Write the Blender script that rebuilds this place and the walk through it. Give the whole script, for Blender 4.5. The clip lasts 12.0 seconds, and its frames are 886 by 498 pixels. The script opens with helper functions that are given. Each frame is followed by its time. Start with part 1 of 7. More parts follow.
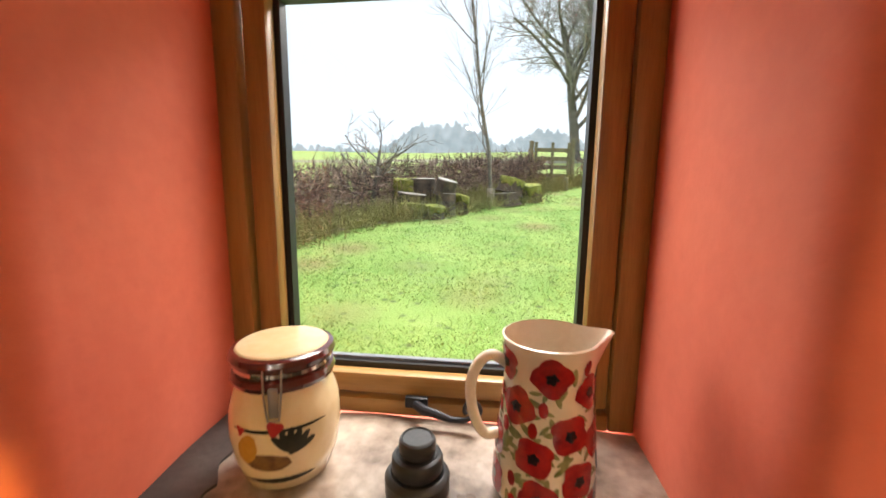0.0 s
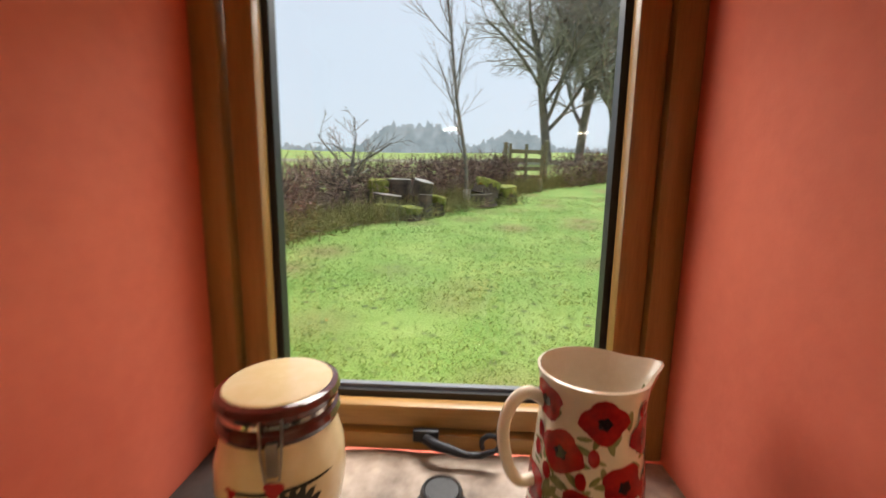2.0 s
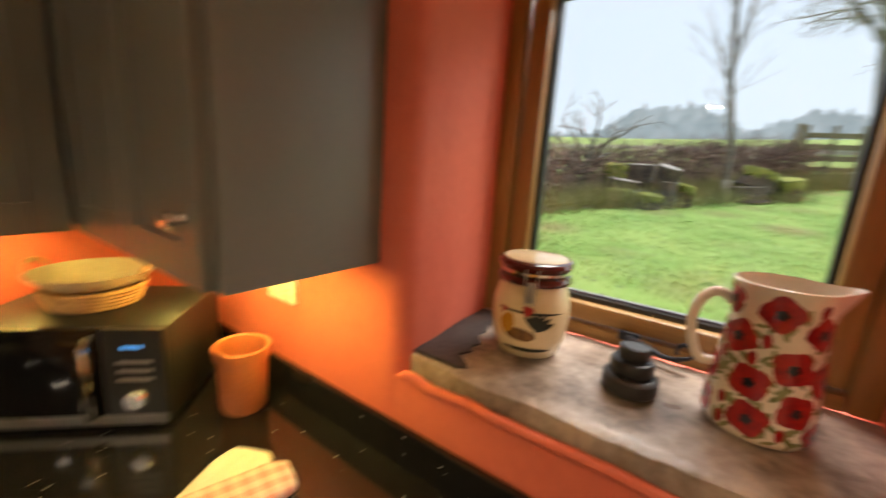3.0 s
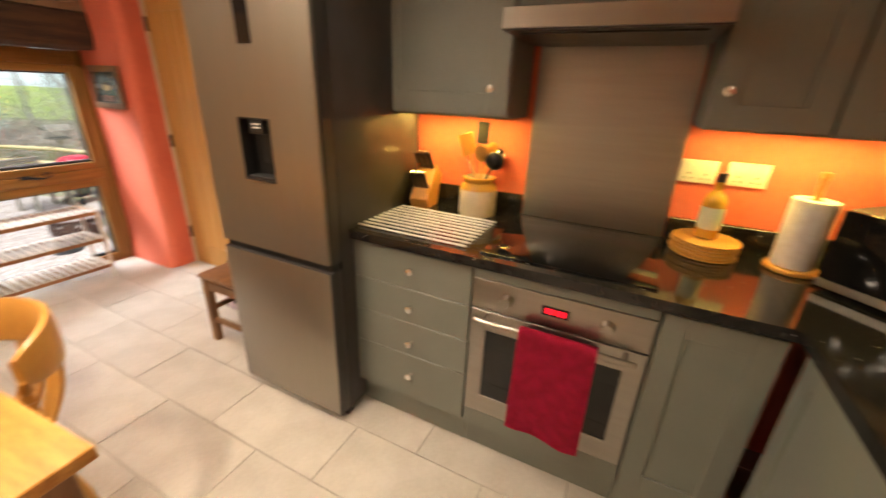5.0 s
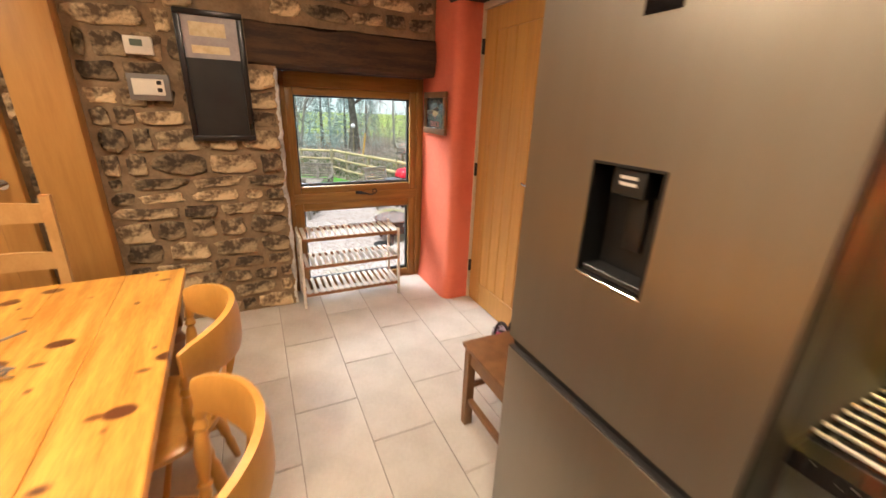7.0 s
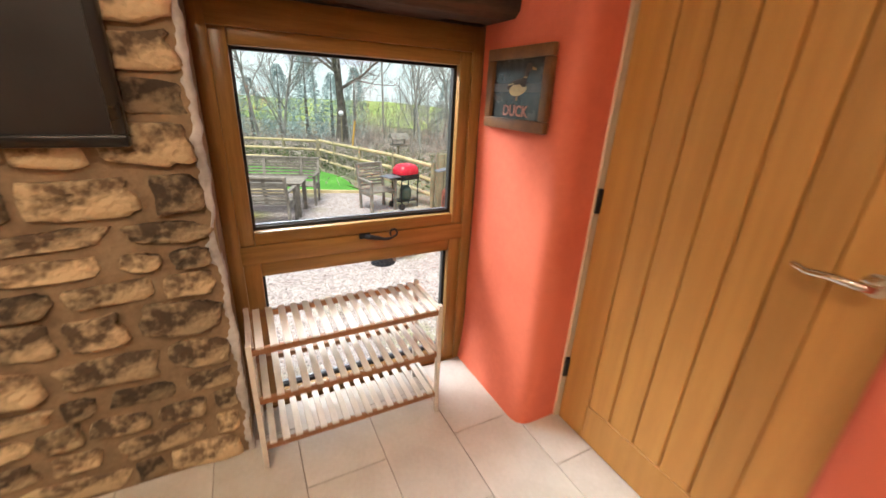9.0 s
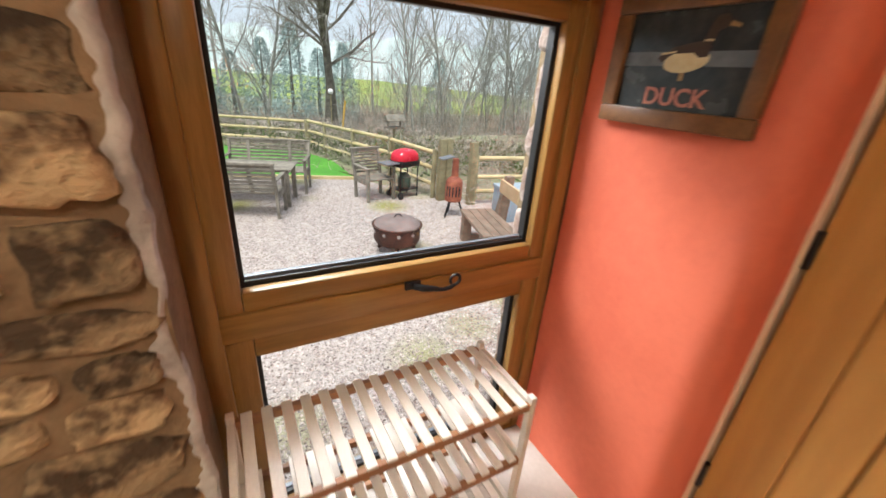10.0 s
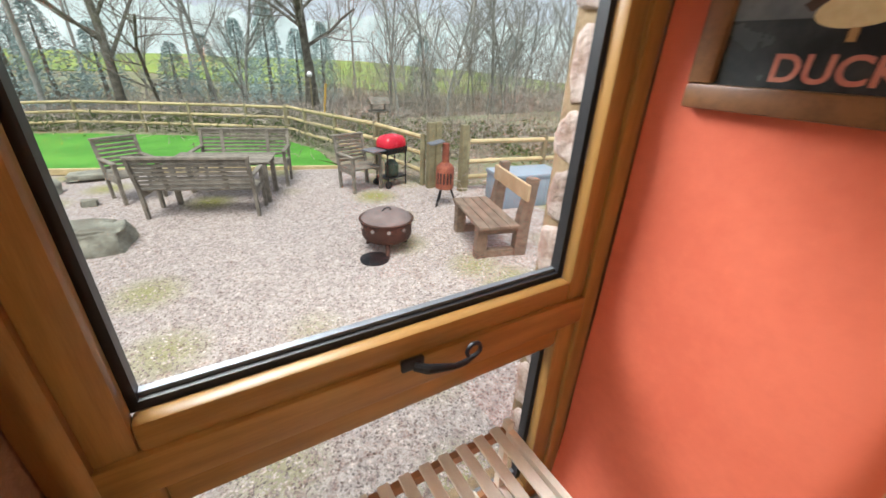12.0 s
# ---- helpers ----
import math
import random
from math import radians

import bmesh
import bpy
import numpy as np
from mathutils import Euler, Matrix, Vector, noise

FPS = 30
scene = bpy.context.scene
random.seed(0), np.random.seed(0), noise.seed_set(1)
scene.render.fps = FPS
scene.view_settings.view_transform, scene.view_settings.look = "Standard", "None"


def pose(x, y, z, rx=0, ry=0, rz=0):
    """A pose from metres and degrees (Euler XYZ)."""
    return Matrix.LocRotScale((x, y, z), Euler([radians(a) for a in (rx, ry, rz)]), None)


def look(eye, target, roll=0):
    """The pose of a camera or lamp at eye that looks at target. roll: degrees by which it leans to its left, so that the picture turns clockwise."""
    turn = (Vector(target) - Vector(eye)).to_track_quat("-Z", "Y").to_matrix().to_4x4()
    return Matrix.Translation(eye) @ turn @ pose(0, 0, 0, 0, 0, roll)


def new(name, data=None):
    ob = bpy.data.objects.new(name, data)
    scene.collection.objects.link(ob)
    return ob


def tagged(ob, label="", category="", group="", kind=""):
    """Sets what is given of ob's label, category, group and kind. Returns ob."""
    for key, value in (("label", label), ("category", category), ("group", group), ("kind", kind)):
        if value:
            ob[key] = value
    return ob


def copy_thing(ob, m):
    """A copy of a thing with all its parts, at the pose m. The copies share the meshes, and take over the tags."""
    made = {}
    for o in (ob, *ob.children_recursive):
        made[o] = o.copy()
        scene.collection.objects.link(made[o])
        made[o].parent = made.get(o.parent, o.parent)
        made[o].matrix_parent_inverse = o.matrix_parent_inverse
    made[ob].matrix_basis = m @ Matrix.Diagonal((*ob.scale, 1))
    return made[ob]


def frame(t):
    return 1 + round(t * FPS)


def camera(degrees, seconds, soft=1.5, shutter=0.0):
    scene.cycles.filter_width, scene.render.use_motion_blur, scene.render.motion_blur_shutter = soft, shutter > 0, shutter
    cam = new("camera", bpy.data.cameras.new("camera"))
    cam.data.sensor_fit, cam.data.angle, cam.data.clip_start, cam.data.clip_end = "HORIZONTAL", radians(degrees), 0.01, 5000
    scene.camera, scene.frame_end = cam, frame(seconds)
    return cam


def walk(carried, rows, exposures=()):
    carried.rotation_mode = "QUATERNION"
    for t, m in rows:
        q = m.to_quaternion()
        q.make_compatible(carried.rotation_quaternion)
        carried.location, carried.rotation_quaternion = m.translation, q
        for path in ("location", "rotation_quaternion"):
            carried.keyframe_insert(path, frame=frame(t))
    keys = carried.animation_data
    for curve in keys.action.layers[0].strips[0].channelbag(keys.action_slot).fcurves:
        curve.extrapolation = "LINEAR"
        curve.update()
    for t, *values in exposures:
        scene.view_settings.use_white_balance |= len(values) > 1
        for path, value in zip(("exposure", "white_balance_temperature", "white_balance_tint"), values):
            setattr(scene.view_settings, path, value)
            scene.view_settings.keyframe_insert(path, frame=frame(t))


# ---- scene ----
cam = camera(97.3, 12.0, shutter=0.5)
PATH = [
    (0, (0.994, 1.252, 1.636), (0.758, 3.215, 1.334), 0.6),
    (0.5, (0.921, 1.335, 1.666), (0.875, 3.31, 1.357), 0.1),
    (1, (0.894, 1.389, 1.674), (0.918, 3.367, 1.382), 0.3),
    (1.5, (0.895, 1.394, 1.675), (0.912, 3.372, 1.381), 0.4),
    (2, (0.911, 1.329, 1.652), (0.816, 3.304, 1.352), 0.9),
    (2.5, (0.952, 1.174, 1.615), (0.411, 3.073, 1.296), 1.5),
    (3, (0.979, 0.999, 1.57), (-0.14, 2.605, 1.158), 3.9),
    (3.3, (0.989, 0.906, 1.568), (-0.485, 2.157, 1.056), 3.9),
    (3.5, (1.002, 0.833, 1.56), (-0.653, 1.8, 0.989), 3.4),
    (3.7, (1.033, 0.75, 1.551), (-0.742, 1.429, 0.93), 3.2),
    (5.3, (1.189, 0.378, 1.418), (-0.332, -0.679, 0.664), 2.3),
    (5.5, (1.152, 0.328, 1.412), (-0.25, -0.885, 0.661), 2.3),
    (6, (1.015, 0.193, 1.42), (-0.095, -1.302, 0.69), 2.7),
    (6.5, (0.884, -0.018, 1.393), (-0.025, -1.653, 0.686), 2.5),
    (7, (0.758, -0.34, 1.405), (-0.06, -2.034, 0.725), 2.2),
    (7.2, (0.687, -0.482, 1.396), (-0.104, -2.194, 0.728), 2.1),
    (8.8, (0.496, -1.654, 1.342), (-0.354, -3.312, 0.615), 2.8),
    (9, (0.488, -1.795, 1.332), (-0.377, -3.445, 0.603), 2.8),
    (9.5, (0.489, -2.153, 1.329), (-0.427, -3.769, 0.588), 3.3),
    (10, (0.469, -2.467, 1.301), (-0.442, -4.054, 0.495), 4.2),
    (10.5, (0.369, -2.72, 1.29), (-0.507, -4.3, 0.434), 4.2),
    (11, (0.309, -2.86, 1.285), (-0.545, -4.438, 0.4), 3.6),
    (11.5, (0.302, -2.892, 1.275), (-0.567, -4.453, 0.375), 3.7),
    (12, (0.315, -2.825, 1.29), (-0.621, -4.354, 0.403), 2.5),
]
walk(cam, [(t, look(e, a, r)) for t, e, a, r in PATH],
     [(0, 0.45), (0.6, 0.3), (1.5, -0.05), (2.0, -0.1), (2.5, 0.1), (3.0, 0.1), (3.7, 0.1), (5.3, 0.45), (7.2, 0.3), (9.0, 0.25), (10.2, 0.0), (12.0, -0.12)])

# ---- light ----
world = bpy.data.worlds.new("overcast")
scene.world = world
world.use_nodes = True
wn = world.node_tree.nodes
wl = world.node_tree.links
wn.clear()
sky = wn.new("ShaderNodeTexSky")
sky.sky_type = "NISHITA"
sky.sun_disc = False
sky.sun_elevation = radians(67)
sky.sun_rotation = radians(38.7)
sky.dust_density = 4.0
veil = wn.new("ShaderNodeMix")
veil.data_type = "RGBA"
veil.inputs[0].default_value = 0.75
veil.inputs[7].default_value = (6.5, 7.1, 8.1, 1)
back = wn.new("ShaderNodeBackground")
back.inputs[1].default_value = 0.15
wout = wn.new("ShaderNodeOutputWorld")
wl.new(sky.outputs[0], veil.inputs[6])
wl.new(veil.outputs[2], back.inputs[0])
wl.new(back.outputs[0], wout.inputs[0])


def lamp(name, kind, power, colour, m, size=0.1, size_y=None, spread=180):
    d = bpy.data.lights.new(name, kind)
    d.energy, d.color = power, colour
    if kind == "AREA":
        d.size = size
        d.spread = radians(spread)
        if size_y:
            d.shape, d.size_y = "RECTANGLE", size_y
    elif kind == "SUN":
        d.angle = radians(size)
    else:
        d.shadow_soft_size = size
    ob = new(name, d)
    ob.matrix_world = m
    return ob


WARM = (1.0, 0.81, 0.60)
lamp("sun", "SUN", 5.0, (1.0, 0.97, 0.93), look((8, 10, 30), (0, 0, 0)), 30)
# added area lamps outside, out of view, in place of skylight through both windows
lamp("window_skylight", "AREA", 24, (1.0, 0.91, 0.84), look((0.87, 2.62, 2.55), (0.87, 1.75, 1.25)), 0.9, 0.45)
lamp("window_skylight", "AREA", 4.8, (1.0, 0.91, 0.84), look((1.95, 2.75, 1.9), (0.6, 1.6, 1.5)), 0.7, 1.1)
lamp("window_skylight", "AREA", 18, (1.0, 0.91, 0.84), look((-0.35, 2.75, 1.9), (1.2, 1.7, 1.6)), 0.7, 1.1)
lamp("window_skylight", "AREA", 120, (0.94, 0.97, 1.0), look((0.62, -4.45, 2.28), (-0.30, -3.05, 0.6)), 1.2, 0.6)
# ceiling lamps inferred from reflections over table and walkway; fittings unseen, places made up
# the last in this row is an added fill for the drainer cabinet
for lx, ly, lp, beam in ((1.55, -1.0, 19, 150), (0.75, -1.75, 15, 180), (2.3, -2.0, 18, 180), (1.15, -0.75, 4, 150), (0.52, -0.42, 7, 118)):
    lamp("ceiling_spot", "AREA", lp, WARM, pose(lx, ly, 2.33), 0.12, None, beam)
lamp("ceiling_spot", "AREA", 0.6, WARM, pose(1.0, 0.8, 2.33), 0.06, None, 120)
# added to warm the north wall; no lamp is known there
lamp("ceiling_spot", "AREA", 4, (1.0, 0.70, 0.36), pose(1.8, 1.1, 2.33), 0.08, None, 140)
# strips under the wall cabinets
STRIP = (1.0, 0.70, 0.15)
lamp("cabinet_strip", "AREA", 4.2, STRIP, pose(-0.45, -0.3, 1.338), 0.03, 0.45)
lamp("cabinet_strip", "AREA", 3.6, STRIP, pose(-0.48, 0.93, 1.348), 0.016, 0.55)
lamp("cabinet_strip", "AREA", 4.5, STRIP, pose(0.08, 1.45, 1.348), 0.60, 0.016)

# ---- helpers for building ----
def thing(name, x, y, z, label, category, group="", rz=0, kind=""):
    ob = new(name)
    ob.empty_display_size = 0.1
    ob.matrix_world = pose(x, y, z, 0, 0, rz)
    return tagged(ob, label, category, group, kind)


def part(name, bm, material, parent=None, label="", angle=35):
    me = bpy.data.meshes.new(name)
    bmesh.ops.recalc_face_normals(bm, faces=bm.faces)
    bm.to_mesh(me)
    bm.free()
    me.materials.append(material)
    me.polygons.foreach_set("use_smooth", [True] * len(me.polygons))
    me.set_sharp_from_angle(angle=radians(angle))
    ob = new(name, me)
    ob.parent = parent
    return tagged(ob, label)


def structure(name, bm, material, label, category, angle=35):
    return tagged(part(name, bm, material, None, "", angle), label, category, "", "structure")


def B():
    return bmesh.new()


def box(bm, a, b, bev=0.0, seg=1, m=None):
    c = [(p + q) / 2 for p, q in zip(a, b)]
    s = [abs(q - p) for p, q in zip(a, b)]
    t = Matrix.Translation(c) @ Matrix.Diagonal((*s, 1))
    vs = bmesh.ops.create_cube(bm, size=1, matrix=(m @ t) if m else t)["verts"]
    if bev > 0:
        es = list({e for v in vs for e in v.link_edges})
        bmesh.ops.bevel(bm, geom=es, offset=bev, segments=seg, profile=0.5, affect="EDGES")
    return bm


def boxed(a, b, bev=0.002, seg=1):
    return box(B(), a, b, bev, seg)


def ring_faces(bm, rings, closed=True, cap=True):
    vs = [[bm.verts.new(p) for p in r] for r in rings]
    n = len(vs[0])
    for a, b in zip(vs, vs[1:]):
        for i in range(n if closed else n - 1):
            j = (i + 1) % n
            bm.faces.new((a[i], a[j], b[j], b[i]))
    if cap and closed:
        bm.faces.new(vs[0][::-1])
        bm.faces.new(vs[-1])
    return bm


def lathe(bm, profile, n=32, c=(0, 0, 0), cap=True):
    rings = [[(c[0] + r * math.cos(2 * math.pi * i / n), c[1] + r * math.sin(2 * math.pi * i / n), c[2] + z) for i in range(n)] for r, z in profile]
    return ring_faces(bm, rings, True, cap)


def tube(bm, pts, r, n=8, r2=None):
    pts = [Vector(p) for p in pts]
    rings = []
    side = None
    for i, p in enumerate(pts):
        d = (pts[min(i + 1, len(pts) - 1)] - pts[max(i - 1, 0)]).normalized()
        if side is None:
            side = d.orthogonal().normalized()
        side = (side - d * side.dot(d)).normalized()
        up = d.cross(side)
        k = i / max(1, len(pts) - 1)
        rr = r[i] if isinstance(r, (list, tuple)) else (r if r2 is None else r + (r2 - r) * k)
        rings.append([p + rr * (math.cos(2 * math.pi * j / n) * side + math.sin(2 * math.pi * j / n) * up) for j in range(n)])
    return ring_faces(bm, rings)


def prism(bm, pts, z0, z1):
    return ring_faces(bm, [[(x, y, z0) for x, y in pts], [(x, y, z1) for x, y in pts]])


def rounded(pts, radius, seg=6):
    """A plan outline whose corners are rounded by the radius given for each."""
    out = []
    for i, p in enumerate(pts):
        r = radius[i]
        p = Vector(p)
        if not r:
            out.append(p)
            continue
        a, b = (Vector(pts[i - 1]) - p).normalized(), (Vector(pts[(i + 1) % len(pts)]) - p).normalized()
        for k in range(seg + 1):
            t = k / seg
            out.append((p + a * r) * (1 - t) ** 2 + p * 2 * t * (1 - t) + (p + b * r) * t ** 2)
    return [(q[0], q[1]) for q in out]


def grid(bm, nx, ny, f):
    vs = [[bm.verts.new(f(i / nx, j / ny)) for i in range(nx + 1)] for j in range(ny + 1)]
    for j in range(ny):
        for i in range(nx):
            bm.faces.new((vs[j][i], vs[j][i + 1], vs[j + 1][i + 1], vs[j + 1][i]))
    return bm


def wob(p, s=1.0, seed=0.0):
    return noise.noise((p[0] * s + seed, p[1] * s - seed, p[2] * s + 3 * seed))


# ---- materials ----
def mat(name, c1, c2=None, rough=0.5, metal=0.0, scale=6.0, fine=90.0, bump=0.1, depth=0.002, stretch=(1, 1, 1), vary=0.0, rvar=0.1, coat=0.0, lo=0.35, hi=0.65, spec=0.5, detail=5.0):
    m = bpy.data.materials.new(name)
    m.use_nodes = True
    n, l = m.node_tree.nodes, m.node_tree.links
    bs = n["Principled BSDF"]
    bs.inputs["Metallic"].default_value = metal
    bs.inputs["Specular IOR Level"].default_value = spec
    bs.inputs["Coat Weight"].default_value = coat
    bs.inputs["Coat Roughness"].default_value = 0.08
    tc, mp = n.new("ShaderNodeTexCoord"), n.new("ShaderNodeMapping")
    mp.inputs["Scale"].default_value = stretch
    l.new(tc.outputs["Object"], mp.inputs[0])
    big, small = n.new("ShaderNodeTexNoise"), n.new("ShaderNodeTexNoise")
    for t, s in ((big, scale), (small, fine)):
        t.inputs["Scale"].default_value = s
        t.inputs["Detail"].default_value = detail
        l.new(mp.outputs[0], t.inputs["Vector"])
    add = n.new("ShaderNodeMath")
    add.operation = "MULTIPLY_ADD"
    add.inputs[1].default_value = 0.35
    l.new(small.outputs[0], add.inputs[0])
    sub = n.new("ShaderNodeMath")
    sub.operation = "SUBTRACT"
    sub.inputs[1].default_value = 0.175
    l.new(big.outputs[0], sub.inputs[0])
    l.new(sub.outputs[0], add.inputs[2])
    ramp = n.new("ShaderNodeValToRGB")
    ramp.color_ramp.elements[0].position, ramp.color_ramp.elements[1].position = lo, hi
    ramp.color_ramp.elements[0].color = (*c1, 1)
    ramp.color_ramp.elements[1].color = (*(c2 or [min(1, x * 1.12) for x in c1]), 1)
    l.new(add.outputs[0], ramp.inputs[0])
    colour = ramp.outputs[0]
    if vary:
        info, hsv, mr = n.new("ShaderNodeObjectInfo"), n.new("ShaderNodeHueSaturation"), n.new("ShaderNodeMapRange")
        mr.inputs[3].default_value, mr.inputs[4].default_value = 1 - vary, 1 + vary
        l.new(info.outputs["Random"], mr.inputs[0])
        l.new(mr.outputs[0], hsv.inputs["Value"])
        l.new(colour, hsv.inputs["Color"])
        colour = hsv.outputs[0]
    l.new(colour, bs.inputs["Base Color"])
    rr = n.new("ShaderNodeMapRange")
    rr.inputs[3].default_value, rr.inputs[4].default_value = max(0.02, rough - rvar), min(1, rough + rvar)
    l.new(big.outputs[0], rr.inputs[0])
    l.new(rr.outputs[0], bs.inputs["Roughness"])
    if bump:
        bp = n.new("ShaderNodeBump")
        bp.inputs["Strength"].default_value = bump
        bp.inputs["Distance"].default_value = depth
        l.new(small.outputs[0], bp.inputs["Height"])
        l.new(bp.outputs[0], bs.inputs["Normal"])
    return m


def spots(m, colour, scale, size, stretch=(1, 1, 1), soft=0.05):
    """Scattered marks (knots, flecks) laid over a material's colour."""
    n, l = m.node_tree.nodes, m.node_tree.links
    bs = n["Principled BSDF"]
    src = bs.inputs["Base Color"].links[0].from_socket
    tc, mp, vo, rp, mx = n.new("ShaderNodeTexCoord"), n.new("ShaderNodeMapping"), n.new("ShaderNodeTexVoronoi"), n.new("ShaderNodeMapRange"), n.new("ShaderNodeMix")
    mx.data_type = "RGBA"
    mp.inputs["Scale"].default_value = stretch
    vo.inputs["Scale"].default_value = scale
    rp.inputs[1].default_value, rp.inputs[2].default_value = size, size + soft
    rp.inputs[3].default_value, rp.inputs[4].default_value = 1, 0
    l.new(tc.outputs["Object"], mp.inputs[0])
    l.new(mp.outputs[0], vo.inputs["Vector"])
    l.new(vo.outputs["Distance"], rp.inputs[0])
    l.new(rp.outputs[0], mx.inputs[0])
    l.new(src, mx.inputs[6])
    mx.inputs[7].default_value = (*colour, 1)
    l.new(mx.outputs[2], bs.inputs["Base Color"])
    return m


def island(m, lo=0.4, hi=1.5):
    """Lightens and darkens each loose piece of one mesh by chance."""
    n, l = m.node_tree.nodes, m.node_tree.links
    bs = n["Principled BSDF"]
    src = bs.inputs["Base Color"].links[0].from_socket
    geo, mr, hsv = n.new("ShaderNodeNewGeometry"), n.new("ShaderNodeMapRange"), n.new("ShaderNodeHueSaturation")
    mr.inputs[3].default_value, mr.inputs[4].default_value = lo, hi
    l.new(geo.outputs["Random Per Island"], mr.inputs[0])
    l.new(mr.outputs[0], hsv.inputs["Value"])
    l.new(src, hsv.inputs["Color"])
    l.new(hsv.outputs[0], bs.inputs["Base Color"])
    return m


def glass(name, tint=(0.97, 0.99, 0.98)):
    m = bpy.data.materials.new(name)
    m.use_nodes = True
    n, l = m.node_tree.nodes, m.node_tree.links
    n.clear()
    tr, gl, mx, fr, out = n.new("ShaderNodeBsdfTransparent"), n.new("ShaderNodeBsdfGlossy"), n.new("ShaderNodeMixShader"), n.new("ShaderNodeLayerWeight"), n.new("ShaderNodeOutputMaterial")
    tr.inputs[0].default_value = (*tint, 1)
    gl.inputs["Roughness"].default_value = 0.01
    fr.inputs[0].default_value = 0.5
    pw = n.new("ShaderNodeMath")
    pw.operation = "POWER"
    pw.inputs[1].default_value = 4
    mr = n.new("ShaderNodeMapRange")
    mr.inputs[3].default_value, mr.inputs[4].default_value = 0.035, 0.7
    l.new(fr.outputs["Facing"], pw.inputs[0])
    l.new(pw.outputs[0], mr.inputs[0])
    l.new(mr.outputs[0], mx.inputs[0])
    l.new(tr.outputs[0], mx.inputs[1])
    l.new(gl.outputs[0], mx.inputs[2])
    l.new(mx.outputs[0], out.inputs[0])
    return m


def glow(name, colour, strength):
    m = bpy.data.materials.new(name)
    m.use_nodes = True
    bs = m.node_tree.nodes["Principled BSDF"]
    bs.inputs["Base Color"].default_value = (0.02, 0.02, 0.02, 1)
    bs.inputs["Emission Color"].default_value = (*colour, 1)
    bs.inputs["Emission Strength"].default_value = strength
    return m


PLASTER = mat("terracotta_paint", (0.66, 0.142, 0.080), (0.74, 0.178, 0.102), 0.75, scale=3, fine=35, bump=0.25, depth=0.004)
WHITEWALL = mat("cream_paint", (0.70, 0.62, 0.5), (0.78, 0.7, 0.58), 0.8, scale=3, fine=40, bump=0.15)
GLASS = glass("pane_glass")
OAK = mat("light_oak", (0.25, 0.130, 0.034), (0.35, 0.19, 0.053), 0.36, scale=7, fine=60, bump=0.12, depth=0.001, stretch=(6, 6, 0.5))
OAKH = mat("light_oak_rail", (0.25, 0.130, 0.034), (0.35, 0.19, 0.053), 0.36, scale=7, fine=60, bump=0.12, depth=0.001, stretch=(0.5, 6, 6))
DOOROAK = mat("oak_planks", (0.42, 0.205, 0.052), (0.49, 0.25, 0.066), 0.5, scale=4, fine=50, bump=0.12, depth=0.001, stretch=(7, 7, 0.5), vary=0.1)
BEAM = mat("dark_beam", (0.035, 0.017, 0.009), (0.09, 0.045, 0.022), 0.75, scale=5, fine=40, bump=0.5, depth=0.006, stretch=(0.6, 5, 5))
GASKET = mat("black_gasket", (0.012, 0.012, 0.014), None, 0.45, bump=0)
BEAD = mat("grey_spacer_bar", (0.16, 0.17, 0.19), (0.20, 0.21, 0.23), 0.45, metal=0.4, fine=200, bump=0.05)
IRON = mat("black_iron", (0.02, 0.02, 0.022), (0.035, 0.035, 0.04), 0.4, metal=0.6, fine=200, bump=0.15)
SLATE = mat("sandstone_slab", (0.12, 0.082, 0.058), (0.44, 0.35, 0.28), 0.34, scale=6, fine=45, bump=0.5, depth=0.005, rvar=0.2)
SILLDARK = mat("dark_sill_tone", (0.02, 0.018, 0.017), (0.05, 0.042, 0.036), 0.5, scale=9, fine=50, bump=0.5, depth=0.004)
GREY = mat("sage_grey_paint", (0.165, 0.175, 0.150), (0.185, 0.195, 0.168), 0.42, scale=4, fine=120, bump=0.05)
GRANITE = spots(mat("black_granite", (0.008, 0.008, 0.009), (0.016, 0.015, 0.015), 0.10, scale=40, fine=200, bump=0.0, rvar=0.03), (0.5, 0.47, 0.42), 30, 0.055, soft=0.02)
STEEL = mat("brushed_steel", (0.36, 0.335, 0.30), (0.385, 0.36, 0.325), 0.32, metal=1.0, scale=3, fine=120, bump=0.025, depth=0.0006, stretch=(1, 1, 14), rvar=0.05)
FRIDGESTEEL = mat("fridge_steel", (0.315, 0.285, 0.24), (0.325, 0.295, 0.25), 0.34, metal=0.9, scale=2, fine=110, bump=0.02, depth=0.0005, stretch=(1, 16, 1), rvar=0.05)
CHROME = mat("chrome", (0.75, 0.74, 0.72), None, 0.12, metal=1.0, bump=0)
BLACKGLASS = mat("black_glass", (0.006, 0.006, 0.007), None, 0.06, bump=0, rvar=0.02)
BLACKPLASTIC = mat("black_plastic", (0.012, 0.012, 0.013), (0.02, 0.02, 0.02), 0.4, fine=300, bump=0.05)
DARKSIDE = mat("dark_steel_side", (0.05, 0.046, 0.045), (0.065, 0.06, 0.058), 0.4, metal=0.3, fine=250, bump=0.05)
TILE = mat("limestone_tile", (0.48, 0.44, 0.385), (0.57, 0.53, 0.475), 0.52, scale=5, fine=60, bump=0.12, depth=0.002, vary=0.06, rvar=0.12)
GROUT = mat("grey_grout", (0.27, 0.24, 0.205), (0.35, 0.31, 0.27), 0.85, fine=200, bump=0.2)
MORTAR = mat("lime_mortar", (0.195, 0.130, 0.075), (0.31, 0.215, 0.128), 0.9, scale=9, fine=70, bump=0.7, depth=0.008)
